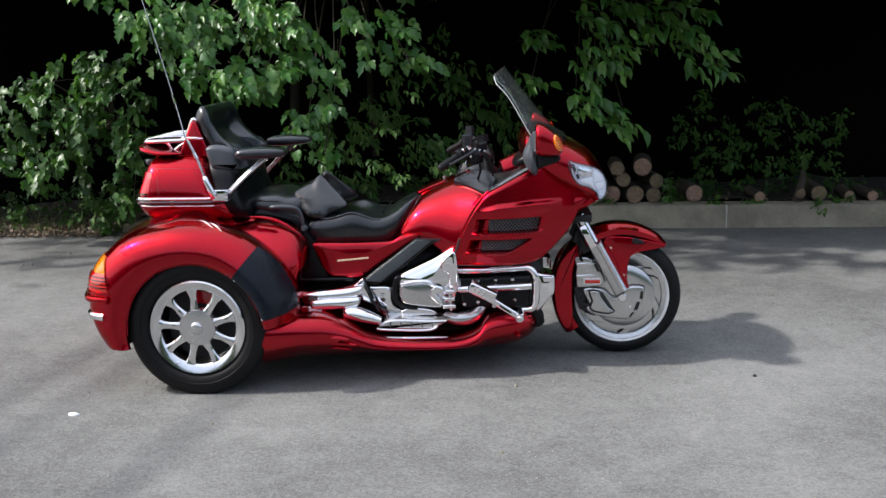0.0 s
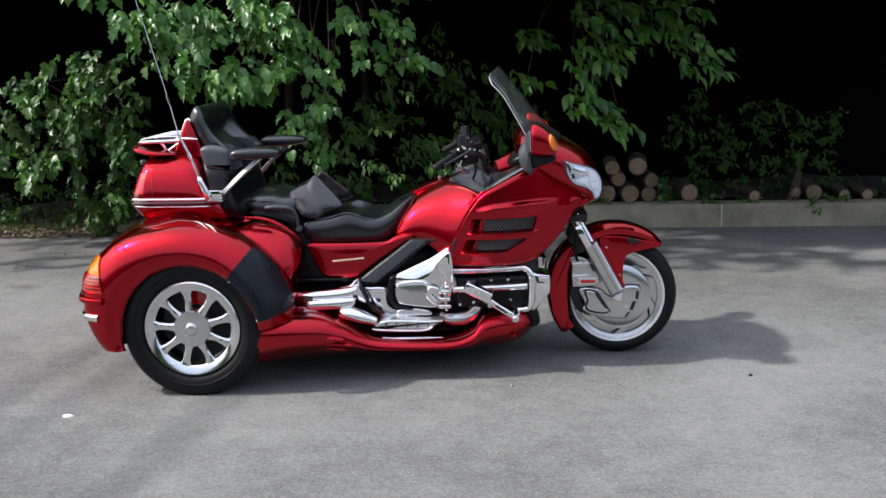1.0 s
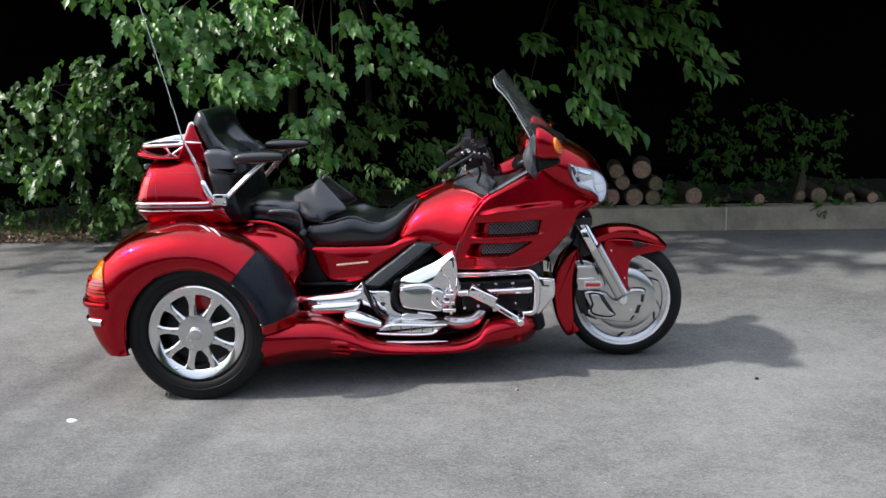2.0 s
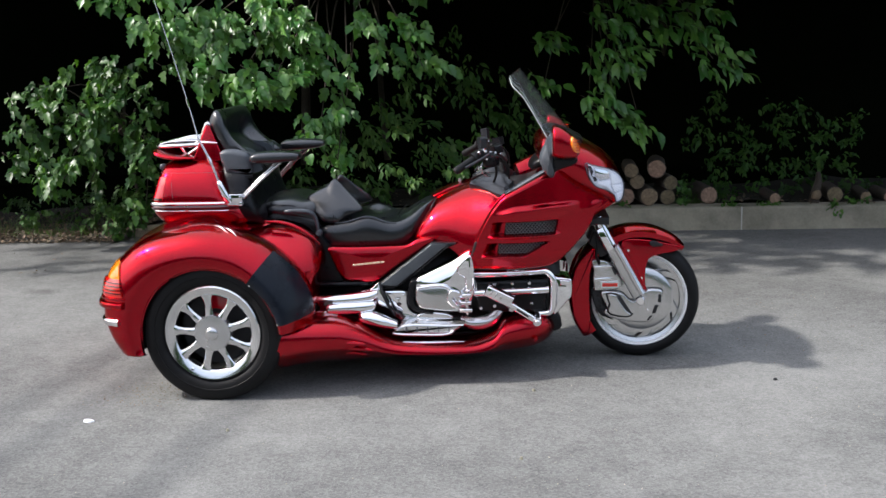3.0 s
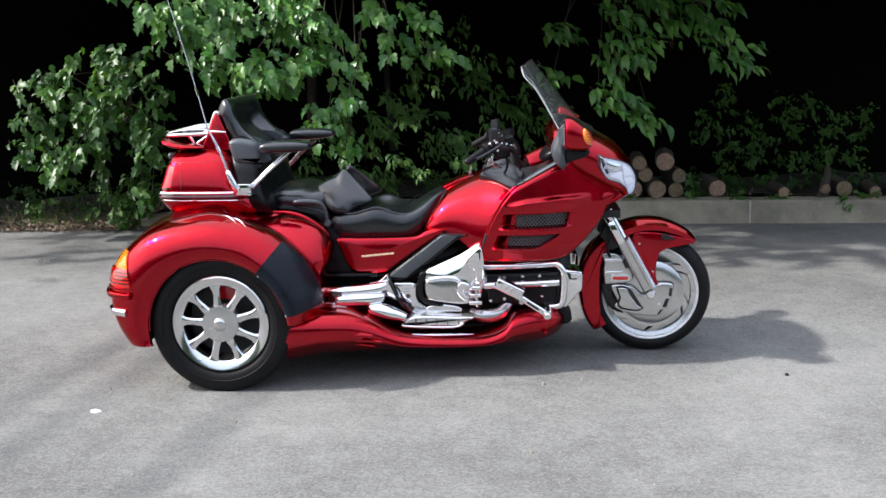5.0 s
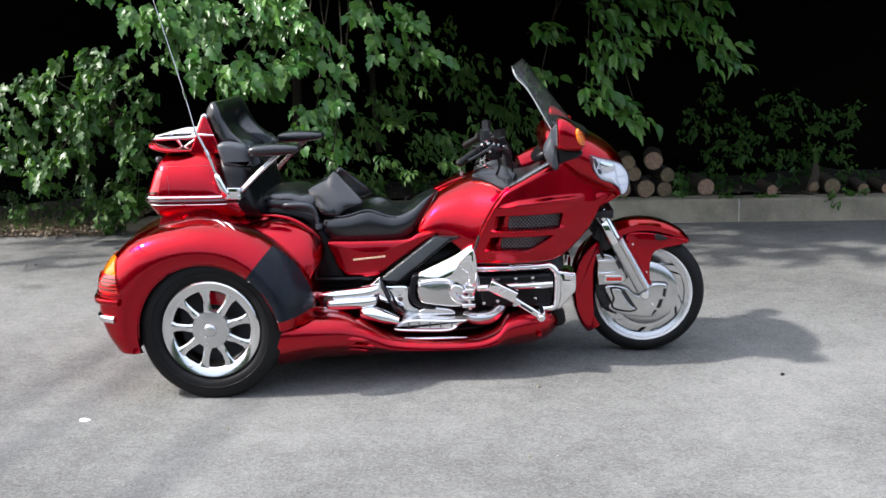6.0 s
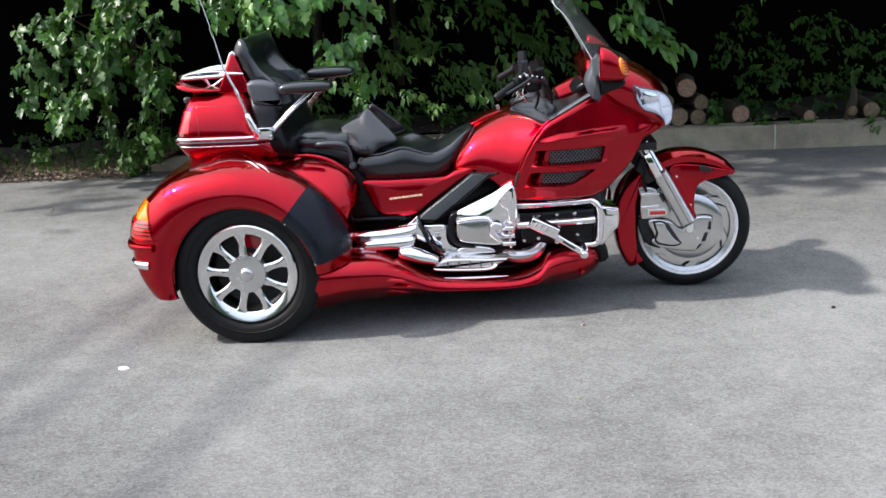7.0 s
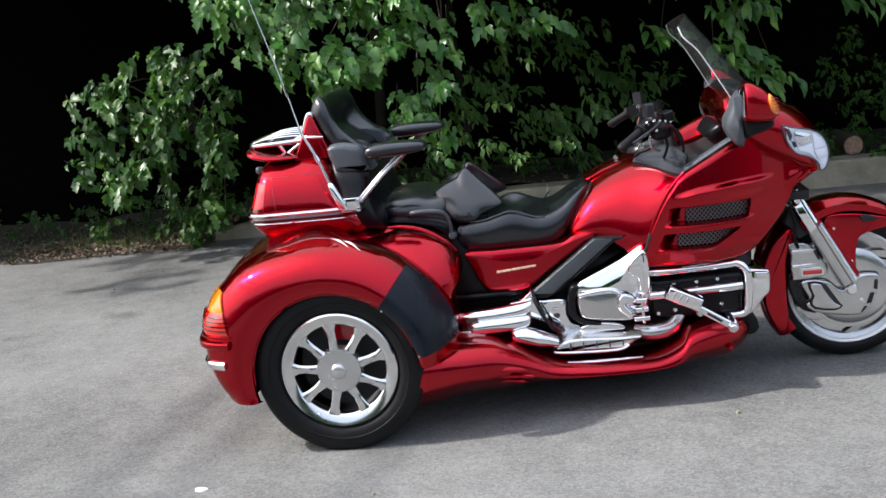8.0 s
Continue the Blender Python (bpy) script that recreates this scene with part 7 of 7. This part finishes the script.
def scrap(name, x, y, size, material, label):
    pts = [(size * rng.uniform(0.6, 1.1) * math.cos(t), size * 0.6 * rng.uniform(0.6, 1.1) * math.sin(t)) for t in np.linspace(0, 2 * math.pi, 8)[:-1]]
    rings = [[(x + px * k, y + py * k, z) for px, py in pts] for k, z in ((1.0, 0.0), (0.95, 0.006), (0.6, 0.011), (0.2, 0.012))]
    return tagged(part(name, loft(rings), material), label, name.replace("_", " "))


scrap("paper_scrap", -0.471, -1.003, 0.028, WHITE, "small crumpled white paper scrap on asphalt")
scrap("pale_pebble", 1.480, -0.596, 0.010, CONCRETE, "small pale pebble on asphalt")
scrap("dark_scrap", 2.611, -0.440, 0.013, DARK, "small dark scrap on asphalt")


def grit(n, x0, x1, y0, y1, r0, r1):
    """Loose stone chips, thickest in the middle of their patch."""
    geos = []
    for _ in range(n):
        x, y, r = x0 + (x1 - x0) * (rng.uniform(0, 1) + rng.uniform(0, 1)) / 2, y0 + (y1 - y0) * rng.uniform(0, 1), rng.uniform(r0, r1)
        turn = [r * rng.uniform(0.6, 1.2) for _ in range(4)]
        geos.append(([(x - turn[0], y, 0), (x + turn[1], y, 0), (x, y - turn[2], 0), (x, y + turn[3], 0), (x + r * 0.2, y, r * 0.9)], [(0, 2, 4), (2, 1, 4), (1, 3, 4), (3, 0, 4)]))
    return joined(*geos)


tagged(part("grit", grit(1100, -4.5, 6, -2.6, 3.6, 0.0015, 0.004), CONCRETE), "loose pale grit on the asphalt", "gravel", kind="stuff")
tagged(part("grit", grit(240, -0.62, -0.06, -0.80, -0.46, 0.0015, 0.0045), LITTER), "brownish loose grit behind the rear tyre", "gravel", kind="stuff")
tagged(part("grit", grit(110, 2.0, 3.4, -0.2, 1.4, 0.002, 0.005), LITTER), "brownish loose grit before the front tyre", "gravel", kind="stuff")
scrap("dry_leaf_scrap", 0.18, -1.115, 0.008, CONCRETE, "small tan leaf scrap on asphalt")
scrap("dry_leaf_scrap", 1.418, -1.414, 0.008, CONCRETE, "small tan leaf scrap on asphalt")
